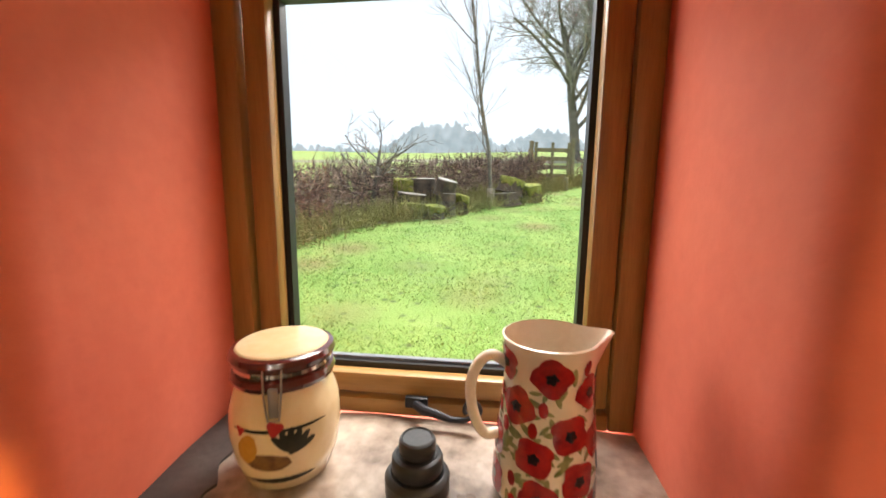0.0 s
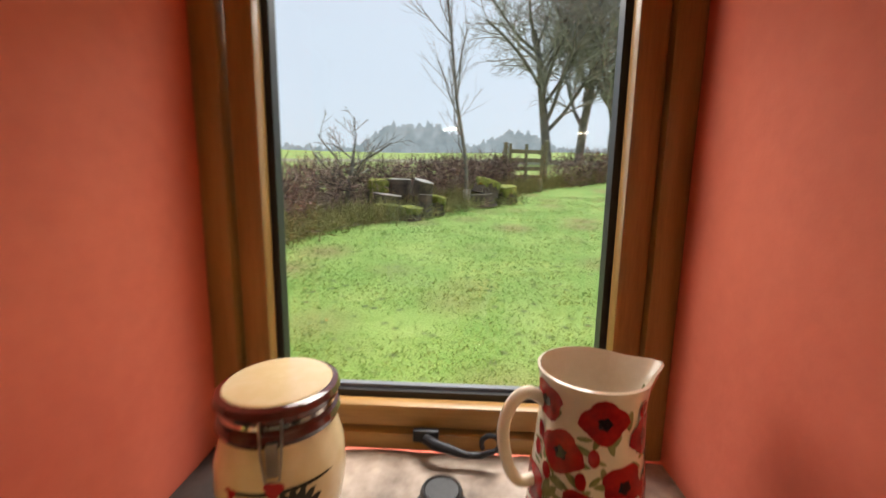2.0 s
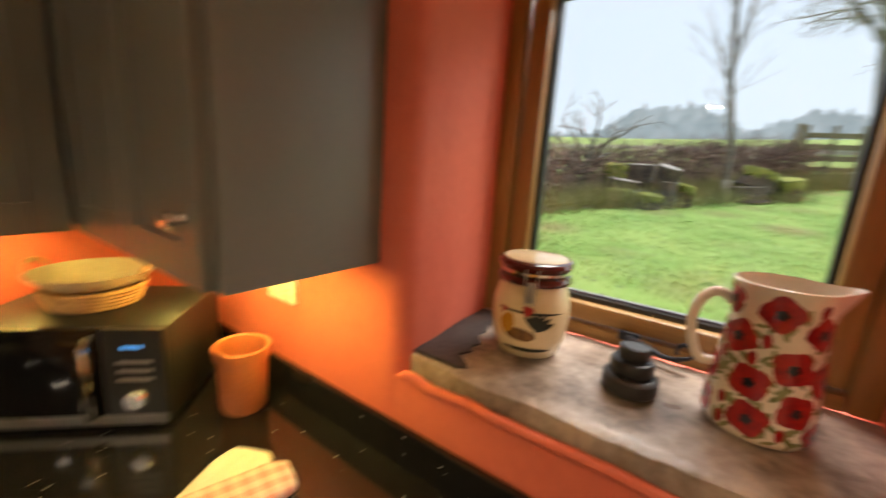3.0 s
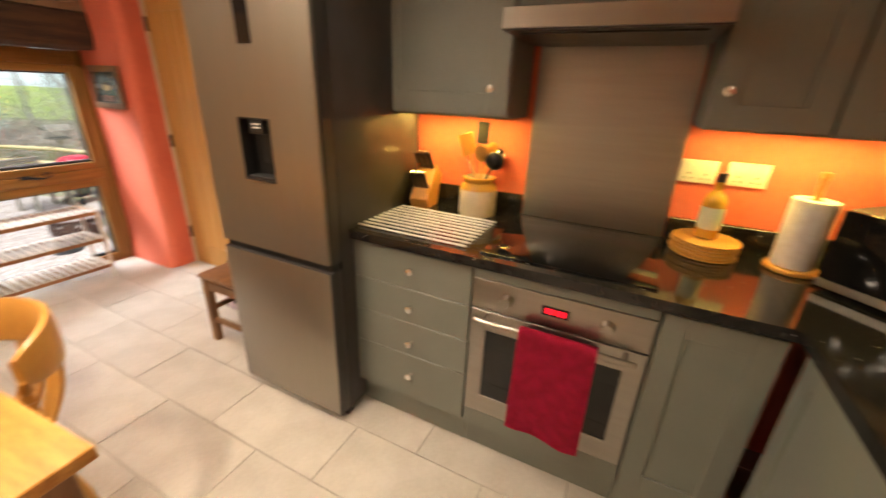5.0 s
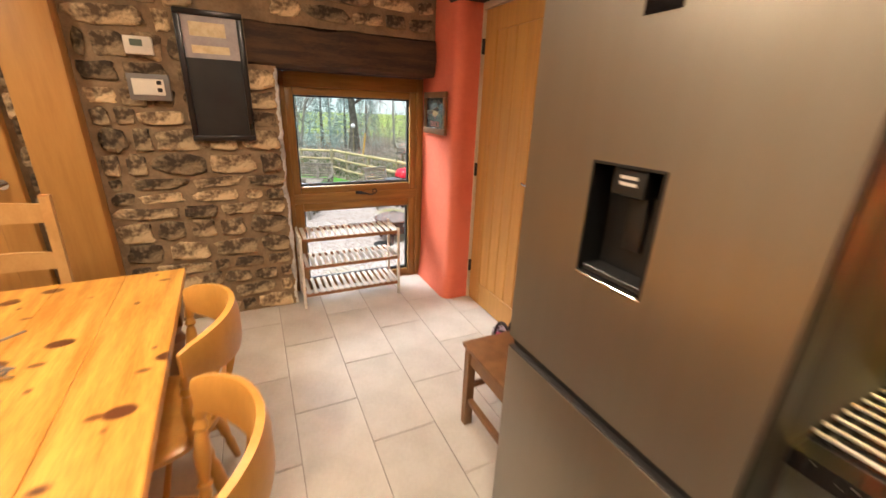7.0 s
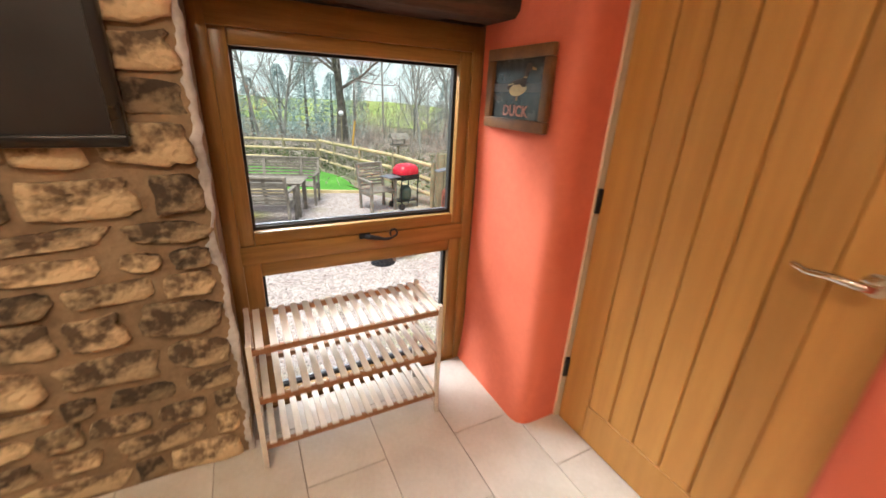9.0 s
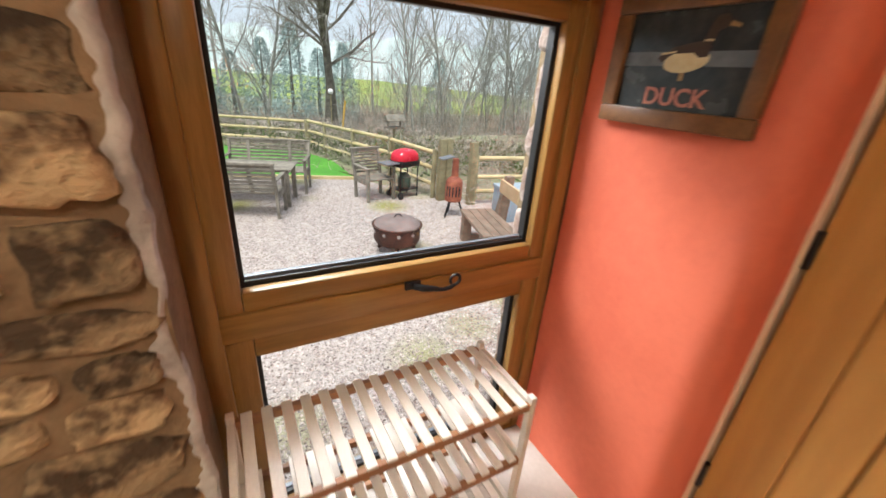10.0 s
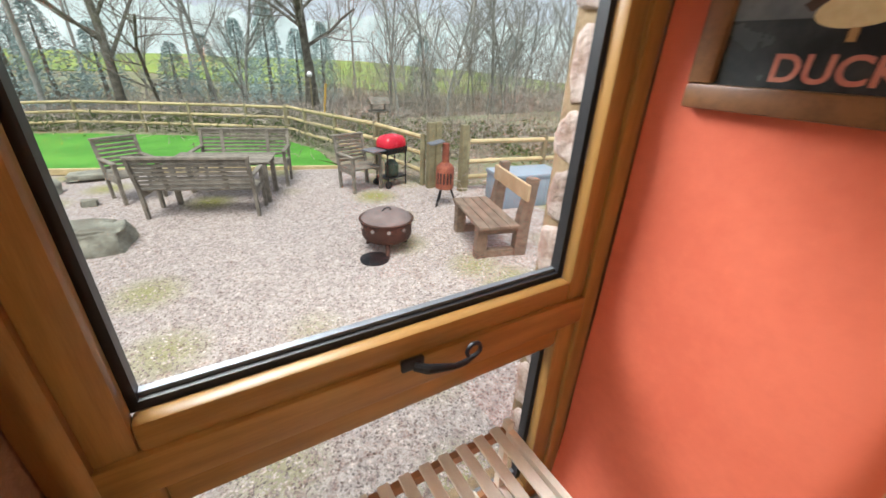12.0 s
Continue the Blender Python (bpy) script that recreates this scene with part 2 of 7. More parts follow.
PINE = mat("waxed_pine", (0.43, 0.18, 0.028), (0.69, 0.36, 0.075), 0.33, scale=4, fine=40, bump=0.08, depth=0.001, stretch=(6, 0.6, 6), rvar=0.1, vary=0.03)
spots(PINE, (0.10, 0.030, 0.010), 5.2, 0.13, (0.85, 1.25, 0.001), 0.035)
spots(PINE, (0.20, 0.075, 0.016), 8.5, 0.07, (1.2, 0.9, 0.001), 0.05)
spots(PINE, (0.17, 0.06, 0.014), 5.5, 0.07, (0.9, 1.6, 0.001), 0.05)
CHAIRWOOD = mat("honey_beech", (0.50, 0.245, 0.050), (0.60, 0.31, 0.072), 0.32, scale=5, fine=50, bump=0.05, stretch=(2, 2, 1))
RUSTICWOOD = mat("brown_stained_wood", (0.16, 0.075, 0.03), (0.24, 0.12, 0.05), 0.45, scale=6, fine=60, bump=0.1, stretch=(3, 3, 1))

# ---- structure ----
CEIL = 2.35
bm = B()
left = rounded([(-1.1, 1.6), (0.474, 1.6), (0.447, 2.0), (0.447, 2.15), (-1.1, 2.15)], [0, 0.055, 0, 0, 0])
right = rounded([(1.280, 1.6), (3.2, 1.6), (3.2, 2.15), (1.288, 2.15), (1.288, 2.0)], [0.055, 0, 0, 0, 0])
prism(bm, left, 0, CEIL)
prism(bm, right, 0, CEIL)
box(bm, (0.44, 1.605, 0), (1.29, 2.149, 1.108))
box(bm, (0.44, 1.602, 2.12), (1.29, 2.149, CEIL))
structure("wall_north", bm, PLASTER, "thick terracotta-painted plaster wall with a deep window reveal", "wall")

bm = B()
box(bm, (-1.1, -1.2, 0), (-0.6, 1.6, CEIL))
prism(bm, rounded([(-0.47, -1.2), (-1.1, -1.2), (-1.1, -1.955), (-0.47, -1.955)], [0.04, 0, 0, 0.06]), 0, CEIL)
box(bm, (-1.1, -2.785, 2.19), (-0.475, -1.955, CEIL))
box(bm, (-1.1, -2.785, 0), (-0.72, -1.955, 2.19))
structure("wall_west", bm, PLASTER, "terracotta-painted plaster wall behind the kitchen units", "wall")
bm = B()
N = 40
outline = rounded([(-0.468, -3.335), (-0.474, -2.785), (-1.1, -2.785), (-1.1, -3.335)], [0, 0.075, 0, 0], 8)
rings = []
for k in range(N + 1):
    z = CEIL * k / N
    flare = 0.03 * max(0, 1 - z / 0.35) ** 2
    rings.append([(x + (flare + 0.006 * wob((y * 2, z * 2, 1), 2.0)) * (1 if x > -0.9 else 0), y, z) for x, y in outline])
ring_faces(bm, rings)
structure("wall_pier", bm, PLASTER, "terracotta plaster pier with a soft rounded corner", "wall", 50)

bm = B()
OUT = -3.57
box(bm, (0.585, OUT, 0), (3.2, -3.135, CEIL))
box(bm, (-0.47, OUT, 1.84), (0.585, -3.135, CEIL))
box(bm, (-1.1, OUT, -1.2), (-0.475, -3.416, CEIL))
box(bm, (-0.475, -3.50, -1.2), (0.585, -3.336, -0.031))
box(bm, (0.585, OUT, -1.2), (3.2, -3.336, -0.001))
SOUTH = structure("wall_south", bm, MORTAR, "rubble stone wall with brown lime mortar", "wall")
bm = B()
box(bm, (3.2, -3.57, 0), (3.4, 2.15, CEIL))
structure("wall_east", bm, WHITEWALL, "plain cream painted wall", "wall")
bm = B()
box(bm, (-1.1, -3.57, CEIL), (3.4, 2.15, CEIL + 0.15))
structure("ceiling", bm, WHITEWALL, "plain cream painted ceiling", "ceiling")

# floor: grout bed and half-bond limestone tiles
bm = B()
box(bm, (-0.72, -3.336, -0.08), (3.2, 1.6, -0.006))
FLOOR = structure("floor", bm, GROUT, "pale limestone tiled floor in half bond", "floor")

# dark beam over the low window
bm = B()
grid_n = 30
rings = []
for k in range(grid_n + 1):
    x = -0.466 + (0.735 + 0.466) * k / grid_n
    j = 0.012 * wob((x, 0, 0), 4) + 0.006 * wob((x, 2, 0), 15)
    j2 = 0.018 * wob((x, 5, 0), 5)
    rings.append([(x, -3.33, 1.605 + j), (x, -3.145 + j2, 1.60 + j2), (x, -3.115 + j, 1.625 + j), (x, -3.105 + j2, 1.72), (x, -3.115 + j, 1.825 + j2), (x, -3.15, 1.845 + j2), (x, -3.33, 1.85)])
ring_faces(bm, rings)
box(bm, (-0.466, -3.42, 1.605), (0.60, -3.337, 1.842))
structure("lintel_beam", bm, BEAM, "dark rough-hewn oak lintel beam above the low window", "beam")
bm = B()
box(bm, (-0.715, -2.90, 2.03), (-0.45, -1.85, 2.19), 0.012, 2)
structure("lintel_door", bm, BEAM, "dark oak lintel above the plank door", "beam")


# ---- windows ----
def bar(bm, a, b, bev=0.006):
    return box(bm, a, b, bev, 2)


def casement(name, label, x0, x1, z0, z1, face, out, opens, inset):
    """A window frame with its sashes. out: +1 where outdoors is towards +y. opens: (x0, x1, z0, z1) of each sash or fixed light, and whether it opens."""
    w = thing(name, (x0 + x1) / 2, face, z0, label, "window", kind="structure")
    cx = (x0 + x1) / 2

    def P(x, d, z):
        return (x - cx, d * out, z - z0)
    f = 0.050
    for nm, a, b, m in (("frame_stile", (x0, z0), (x0 + f, z1), OAK), ("frame_stile", (x1 - f, z0), (x1, z1), OAK), ("frame_rail", (x0 + f, z0), (x1 - f, z0 + 0.035), OAKH), ("frame_rail", (x0 + f, z1 - f), (x1 - f, z1), OAKH)):
        part(nm, bar(B(), P(a[0], 0, a[1]), P(b[0], 0.085, b[1])), m, w)
    for i, (a0, a1, c0, c1, s, gb) in enumerate(opens):
        sash = part("sash_stile", bar(B(), P(a0, 0.010, c0), P(a0 + s, 0.045, c1), 0.008), OAK, w)
        part("sash_stile", bar(B(), P(a1 - s, 0.010, c0), P(a1, 0.045, c1), 0.008), OAK, w)
        part("sash_rail", bar(B(), P(a0 + s - 0.001, 0.011, c0), P(a1 - s + 0.001, 0.045, c0 + gb), 0.008), OAKH, w)
        part("sash_rail", bar(B(), P(a0 + s - 0.001, 0.011, c1 - s), P(a1 - s + 0.001, 0.045, c1), 0.008), OAKH, w)
        t = 0.016
        g0, g1, h0, h1 = a0 + s - inset - t + 0.01, a1 - s + inset + t - 0.01, c0 + gb - inset - t + 0.01, c1 - s + inset + t - 0.01
        gk = B()
        for p, q in (((g0, h0), (g0 + t, h1)), ((g1 - t, h0), (g1, h1)), ((g0 + t, h0), (g1 - t, h0 + t)), ((g0 + t, h1 - t), (g1 - t, h1))):
            box(gk, P(p[0], 0.046, p[1]), P(q[0], 0.072, q[1]))
        part("gasket", gk, GASKET, w, "black rubber gasket round the pane")
        bd = B()
        box(bd, P(g0 + t, 0.058, h0 + t), P(g1 - t, 0.072, h0 + t + 0.007))
        part("glazing_bead", bd, BEAD, w, "grey spacer bar at the pane's edge")
        pane = part("pane", box(B(), P(g0 + 0.004, 0.062, h0 + 0.004), P(g1 - 0.004, 0.066, h1 - 0.004)), GLASS, w, "clear double-glazed pane")
        pane.visible_shadow = False
    return w


def stay_handle(w, x, d, z, s=1, q=1):
    """A black iron monkey-tail window handle with its plate. s: +1 where the tail points to +x; q: -1 where the room lies towards +y."""
    part("handle_plate", box(B(), (x - 0.024, d - q * 0.008, z - 0.012), (x + 0.024, d + q * 0.004, z + 0.012), 0.003, 2), IRON, w, "black iron handle plate")
    bm = B()
    e = d - q * 0.036
    pts = [(x, d - q * 0.012, z), (x + s * 0.02, d - q * 0.03, z), (x + s * 0.05, e, z - 0.004), (x + s * 0.075, e, z - 0.012), (x + s * 0.10, e, z - 0.012), (x + s * 0.12, e, z - 0.004)]
    tube(bm, pts, [0.009, 0.010, 0.008, 0.006, 0.006, 0.005], 10)
    ring = [(x + s * (0.118 + 0.016 * math.cos(a)), e, z + 0.012 + 0.016 * math.sin(a)) for a in [-1.6 + 0.45 * k for k in range(13)]]
    tube(bm, ring, 0.0045, 8)
    part("handle", bm, IRON, w, "black iron monkey-tail handle")


W1 = casement("window_1", "light oak casement window with black gaskets, closed", 0.447, 1.288, 1.160, 2.12, 2.0, 1, [(0.503, 1.237, 1.200, 2.068, 0.052, 0.046)], 0.0)
stay_handle(W1, 0.852 - 0.8675, 0.0, 0.036)
W2 = casement("window_2", "oak window reaching the floor, opening sash above a fixed light", -0.466, 0.584, -0.03, 1.60, -3.336, -1, [(-0.420, 0.538, 0.765, 1.51, 0.056, 0.056), (-0.420, 0.538, 0.0, 0.70, 0.066, 0.06)], 0.0)
part("transom", bar(B(), (-0.420 - 0.059, -0.085, 0.725), (0.538 - 0.059, 0.0, 0.80)), OAKH, W2)
part("top_rail", bar(B(), (-0.420 - 0.059, -0.085, 1.535), (0.538 - 0.059, 0.001, 1.625)), OAKH, W2)
stay_handle(W2, 0.060 - 0.059, -0.001, 0.793, -1, -1)


# sandstone sill slab with a ragged front edge
def sill_top(u, v):
    x = 0.449 + 0.002 + 0.836 * u + 0.024 * (1 - v) * (1 - u)
    y = 1.622 + 0.012 * wob((x, 0, 0), 7) + 0.008 * wob((x, 1, 0), 30) + (1.998 - 1.622) * v
    return (x, y if v else y - 0.0, 1.161 + 0.004 * wob((x, y, 0), 9) - (0.006 if v == 0 else 0))


bm = B()
grid(bm, 60, 24, sill_top)
ext = bmesh.ops.extrude_face_region(bm, geom=bm.faces[:])
for v in ext["geom"]:
    if isinstance(v, bmesh.types.BMVert):
        v.co.z = 1.109
structure("window_sill", bm, SLATE, "worn brown sandstone sill slab with ragged front edge", "window sill", 50)
bm = B()


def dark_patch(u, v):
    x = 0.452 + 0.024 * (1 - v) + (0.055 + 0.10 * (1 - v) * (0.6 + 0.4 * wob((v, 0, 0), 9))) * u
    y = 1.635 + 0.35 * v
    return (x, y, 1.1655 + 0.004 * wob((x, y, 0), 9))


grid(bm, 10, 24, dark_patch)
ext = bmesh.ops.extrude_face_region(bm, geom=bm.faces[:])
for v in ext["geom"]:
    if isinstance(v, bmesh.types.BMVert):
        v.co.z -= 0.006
structure("sill_slate", bm, SILLDARK, "thin dark layer along the sill's end", "window sill", 50)
# plaster lip under the slab
bm = B()
tube(bm, [(0.47 + 0.8 * k / 40, 1.607 + 0.006 * wob((k, 0, 0), 0.4), 1.112 + 0.006 * wob((k, 3, 0), 0.3)) for k in range(41)], 0.011, 8)
structure("trim_sill_lip", bm, PLASTER, "uneven painted plaster lip below the sill", "trim")

# ---- plank door in the west wall ----
D1 = thing("door_1", -0.655, -2.364, 0.004, "oak ledged plank door, closed, with chrome lever", "door", kind="structure")


def plank_door(d, w, h, stile=0.135):
    """A door whose face looks to +x: stiles, rails and grooved planks."""
    y0, y1 = -w / 2, w / 2
    part("stile", box(B(), (-0.04, y0, 0), (0, y0 + stile, h), 0.003), DOOROAK, d)
    part("stile", box(B(), (-0.04, y1 - stile, 0), (0, y1, h), 0.003), DOOROAK, d)
    part("rail", box(B(), (-0.04, y0 + stile, 0), (-0.001, y1 - stile, 0.17), 0.003), DOOROAK, d)
    part("rail", box(B(), (-0.04, y0 + stile, h - 0.13), (-0.001, y1 - stile, h), 0.003), DOOROAK, d)
    n = 5
    pw = (w - 2 * stile) / n
    for k in range(n):
        a = y0 + stile + k * pw
        part("plank", box(B(), (-0.035, a + 0.0025, 0.17), (-0.003, a + pw - 0.0025, h - 0.13), 0.004), DOOROAK, d)


plank_door(D1, 0.80, 1.985)
part("backing", box(B(), (-0.038, -0.27, 0.165), (-0.028, 0.27, 1.86)), RUSTICWOOD, D1, "dark backing seen in the grooves")
for hz in (0.27, 1.0, 1.78):
    bm = B()
    tube(bm, [(0.012, -0.402, hz - 0.045), (0.012, -0.402, hz + 0.045)], 0.007, 10)
    box(bm, (-0.002, -0.415, hz - 0.045), (0.008, -0.395, hz + 0.045))
    part("hinge", bm, IRON, D1, "dark metal butt hinge")


def lever(d, x, y, z, s, along=(0, 1, 0)):
    """A chrome lever on a round rose; s: which way along its door the lever points."""
    a = Vector(along)
    nrm = Vector((1, 0, 0)) if abs(a.y) > 0.5 else Vector((0, 1, 0))
    o = Vector((x, y, z))
    rose = B()
    tube(rose, [o, o + nrm * 0.010], 0.026, 24)
    r = part("rose", rose, CHROME, d, "round chrome rose")
    bm = B()
    tube(bm, [o + nrm * 0.008, o + nrm * 0.045, o + nrm * 0.052 + a * s * 0.015, o + nrm * 0.055 + a * s * 0.06 + Vector((0, 0, 0.004)), o + nrm * 0.052 + a * s * 0.10 + Vector((0, 0, -0.002)), o + nrm * 0.052 + a * s * 0.13 + Vector((0, 0, 0.006))], [0.009, 0.010, 0.011, 0.010, 0.009, 0.008], 12)
    part("lever", bm, CHROME, d, "curved chrome lever handle")


lever(D1, 0, 0.335, 1.005, -1)
bm = B()
box(bm, (-0.71, -2.785, 0), (-0.640, -2.773, 2.0))
box(bm, (-0.71, -1.967, 0), (-0.640, -1.955, 2.0))
box(bm, (-0.71, -2.785, 1.993), (-0.640, -1.955, 2.03))
structure("door_frame", bm, mat("pale_frame_paint", (0.62, 0.50, 0.36), None, 0.5, bump=0.05), "slim pale door lining round the plank door", "door frame")

# ---- oak post and far door by the stone wall ----
bm = B()
box(bm, (1.555, -3.132, 0), (1.79, -3.03, CEIL), 0.006, 2)
structure("oak_post", bm, DOOROAK, "broad smooth oak post against the stone wall", "post")
D2 = thing("door_2", 2.28, -3.075, 0.004, "oak door with chrome lever, closed", "door", kind="structure")
part("door_leaf", box(B(), (-0.41, -0.045, 0), (0.41, 0, 2.02), 0.004), DOOROAK, D2)
for a in (-0.41, 0.28):
    part("stile", box(B(), (a, -0.001, 0), (a + 0.13, 0.008, 2.02), 0.003), DOOROAK, D2)
lever(D2, -0.345, 0.008, 0.955, 1, (1, 0, 0))


# ---- kitchen units ----
def shaker(name, w, h, parent, at, turn, rail=0.07, label=""):
    """A framed cabinet door, w by h, hung from its lower left corner at a place of the parent; faces +x before the turn."""
    m = Matrix.Translation(at) @ Matrix.Rotation(radians(turn), 4, "Z")
    bm = B()
    box(bm, (-0.019, rail - 0.002, rail - 0.002), (-0.009, w - rail + 0.002, h - rail + 0.002), 0, 1, m)
    d = part(name, bm, GREY, parent, label)
    for nm, a, b in (("stile", (-0.021, 0.002, 0.002), (0, rail, h - 0.002)), ("stile", (-0.021, w - rail, 0.002), (0, w - 0.002, h - 0.002)), ("rail", (-0.021, rail, 0.002), (-0.0003, w - rail, rail)), ("rail", (-0.021, rail, h - rail), (-0.0003, w - rail, h - 0.002))):
        part(nm, box(B(), a, b, 0.0015, 1, m), GREY, d)
    return d


def knob(parent, at, d):
    bm = B()
    o, d = Vector(at), Vector(d)
    tube(bm, [o, o + d * 0.004, o + d * 0.010, o + d * 0.014, o + d * 0.020, o + d * 0.027, o + d * 0.030], [0.010, 0.010, 0.006, 0.007, 0.0155, 0.0145, 0.009], 16)
    return part("knob", bm, CHROME, parent, "small turned nickel knob")


def base_unit(x0, x1, y0, y1, label, z0=0.15, z1=0.868):
    u = thing("base_cabinet", (x0 + x1) / 2, (y0 + y1) / 2, 0, label, "cabinet", "kitchen base cabinets")
    cx, cy = (x0 + x1) / 2, (y0 + y1) / 2
    part("body", box(B(), (x0 - cx, y0 - cy, z0), (x1 - cx, y1 - cy, z1), 0.001), GREY, u)
    return u, cx, cy


# four-drawer unit
u, cx, cy = base_unit(-0.58, -0.022, -0.55, -0.002, "sage grey unit of four drawers with nickel knobs")
for a, b, kz in ((0.703, 0.862, 0.788), (0.547, 0.700, 0.622), (0.387, 0.544, 0.455), (0.156, 0.384, 0.29)):
    dr = part("drawer_front", box(B(), (-0.021 - cx, -0.548 - cy, a), (-cx, -0.006 - cy, b), 0.002), GREY, u)
    knob(dr, (-cx, -0.257 - cy, kz), (1, 0, 0))
part("plinth", box(B(), (-0.10 - cx, -0.55 - cy, 0), (-0.05 - cx, -0.002 - cy, 0.15)), GREY, u)
# corner unit beyond the oven
u, cx, cy = base_unit(-0.58, -0.022, 0.598, 0.905, "sage grey corner cabinet with framed door")
shaker("door", 0.30, 0.71, u, (-cx, 0.602 - cy, 0.152), 0)
part("plinth", box(B(), (-0.10 - cx, 0.598 - cy, 0), (-0.05 - cx, 0.96 - cy, 0.15)), GREY, u)
# run below the window
for x0, x1 in ((0.02, 0.69), (0.692, 1.25), (1.252, 1.75)):
    u, cx, cy = base_unit(x0, x1, 0.955, 1.585, "sage grey framed cabinet below the window worktop", 0.15, 0.69 if 0.6 < x0 < 1 else 0.868)
    if 0.6 < x0 < 1:
        part("front_rail", box(B(), (x0 - cx, 0.898 - cy, 0.69), (x1 - cx, 0.908 - cy, 0.868)), GREY, u)
    shaker("door", x1 - x0 - 0.004, 0.71, u, (x0 + 0.002 - cx, 0.933 - cy, 0.152), -90)
    knob(u, (x1 - 0.05 - cx, 0.933 - cy, 0.79), (0, -1, 0))
    part("plinth", box(B(), (x0 - cx, 0.98 - cy, 0), (x1 - cx, 1.03 - cy, 0.15)), GREY, u)

# L-shaped granite worktop with a sink cut-out, and its upstands
SX0, SX1, SY0, SY1 = 0.72, 1.24, 0.914, 1.40
WORKTOP = thing("worktop", 0, 0, 0.872, "polished black granite L-shaped kitchen worktop with pale flecks", "worktop")
part("slab", box(B(), (-0.598, -0.555, 0), (0.02, 0.9095, 0.036)), GRANITE, WORKTOP)
bm = B()
for a, b in (((-0.598, 0.9105), (SX0, 1.598)), ((SX1, 0.9105), (1.76, 1.598)), ((SX0, 0.9105), (SX1, SY0)), ((SX0, SY1), (SX1, 1.598))):
    box(bm, (a[0], a[1], 0), (b[0], b[1], 0.036))
bmesh.ops.remove_doubles(bm, verts=bm.verts, dist=0.0001)
part("slab", bm, GRANITE, WORKTOP)
for a, b in (((-0.598, -0.555, 0.909), (-0.580, -0.004, 1.0)), ((-0.598, 0.60, 0.909), (-0.580, 1.598, 1.0)), ((-0.579, 1.580, 0.909), (1.76, 1.598, 1.0))):
    tagged(part("upstand", boxed(a, b, 0.002), GRANITE), "low black granite upstand along the worktop's back", "upstand")
SINK = thing("sink", (SX0 + SX1) / 2, (SY0 + SY1) / 2, 0.70, "undermounted stainless steel sink below the window", "sink")
bm = B()
w2, l2 = (SX1 - SX0) / 2 + 0.004, (SY1 - SY0) / 2 + 0.004
for a, b in (((-w2, -l2, 0), (w2, l2, 0.003)), ((-w2 - 0.004, -l2, 0), (-w2, l2, 0.171)), ((w2, -l2, 0), (w2 + 0.004, l2, 0.171)), ((-w2, -l2 - 0.004, 0), (w2, -l2, 0.171)), ((-w2, l2, 0), (w2, l2 + 0.004, 0.171))):
    box(bm, a, b)
part("bowl", bm, STEEL, SINK)
bm = B()
lathe(bm, [(0.045, 0.003), (0.045, 0.006), (0.03, 0.005)], 24)
part("drain", bm, CHROME, SINK, "round chrome drain")
# drainer grooves of pale metal rods set in the worktop
DR = thing("drainer_rack", -0.21, -0.30, 0.908, "flat row of pale metal rods on the black worktop", "drainer")
RODM = mat("pale_coated_rod", (0.72, 0.70, 0.66), None, 0.3, bump=0)
for k in range(10):
    x = -0.165 + 0.33 * k / 9
    bm = B()
    tube(bm, [(x, -0.245, 0.0075), (x, 0.245, 0.0075)], 0.0042, 8)
    part("rod", bm, RODM, DR)
for y in (-0.215, 0.215):
    part("cross_bar", box(B(), (-0.17, y - 0.004, 0.0), (0.17, y + 0.004, 0.0035)), BLACKPLASTIC, DR)

# hob
HOB = thing("hob", -0.28, 0.29, 0.908, "black glass induction hob set in the worktop", "hob")
part("glass_top", box(B(), (-0.25, -0.285, 0), (0.25, 0.285, 0.007), 0.002, 2), BLACKGLASS, HOB)
SP = tagged(part("splashback", boxed((-0.598, 0.002, 0.909), (-0.584, 0.594, 1.625), 0.001), STEEL), "brushed stainless steel splashback behind the hob", "splashback")

# oven
OV = thing("oven", 0.0, 0.2975, 0.23, "built-in stainless steel oven with a towel on its rail", "oven")
h = 0.2965
part("body", box(B(), (-0.55, -h, 0), (-0.02, h, 0.595)), DARKSIDE, OV)
pan = part("control_panel", box(B(), (-0.02, -h, 0.475), (0, h, 0.595), 0.002), STEEL, OV)
part("display", box(B(), (0, -0.045, 0.520), (0.0025, 0.045, 0.555)), BLACKGLASS, pan, "black clock display")
REDGLOW = glow("red_digits", (1.0, 0.0, 0.015), 2.2)
for i, y in enumerate((-0.026, -0.009, 0.012, 0.029)):
    part("digit", box(B(), (0.0025, y - 0.006, 0.528), (0.0035, y + 0.006, 0.547)), REDGLOW, pan, "glowing red clock digit")
for y in (-0.165, 0.165):
    bm = B()
    tube(bm, [(0, y, 0.535), (0.016, y, 0.535), (0.024, y, 0.535)], [0.024, 0.021, 0.017], 24)
    part("dial", bm, STEEL, pan, "round steel control dial")
door = part("door", box(B(), (-0.03, -h + 0.001, 0.001), (-0.0195, h - 0.001, 0.469)), STEEL, OV)
for a, b in (((-0.02, -h, 0.0), (0, -0.235, 0.470)), ((-0.02, 0.235, 0.0), (0, h, 0.470)), ((-0.02, -0.235, 0.0), (0, 0.235, 0.085)), ((-0.02, -0.235, 0.39), (0, 0.235, 0.470))):
    part("door_panel", box(B(), a, b, 0.0015), STEEL, door)
part("door_glass", box(B(), (-0.018, -0.236, 0.084), (-0.004, 0.236, 0.391)), BLACKGLASS, door, "dark oven window")
bm = B()
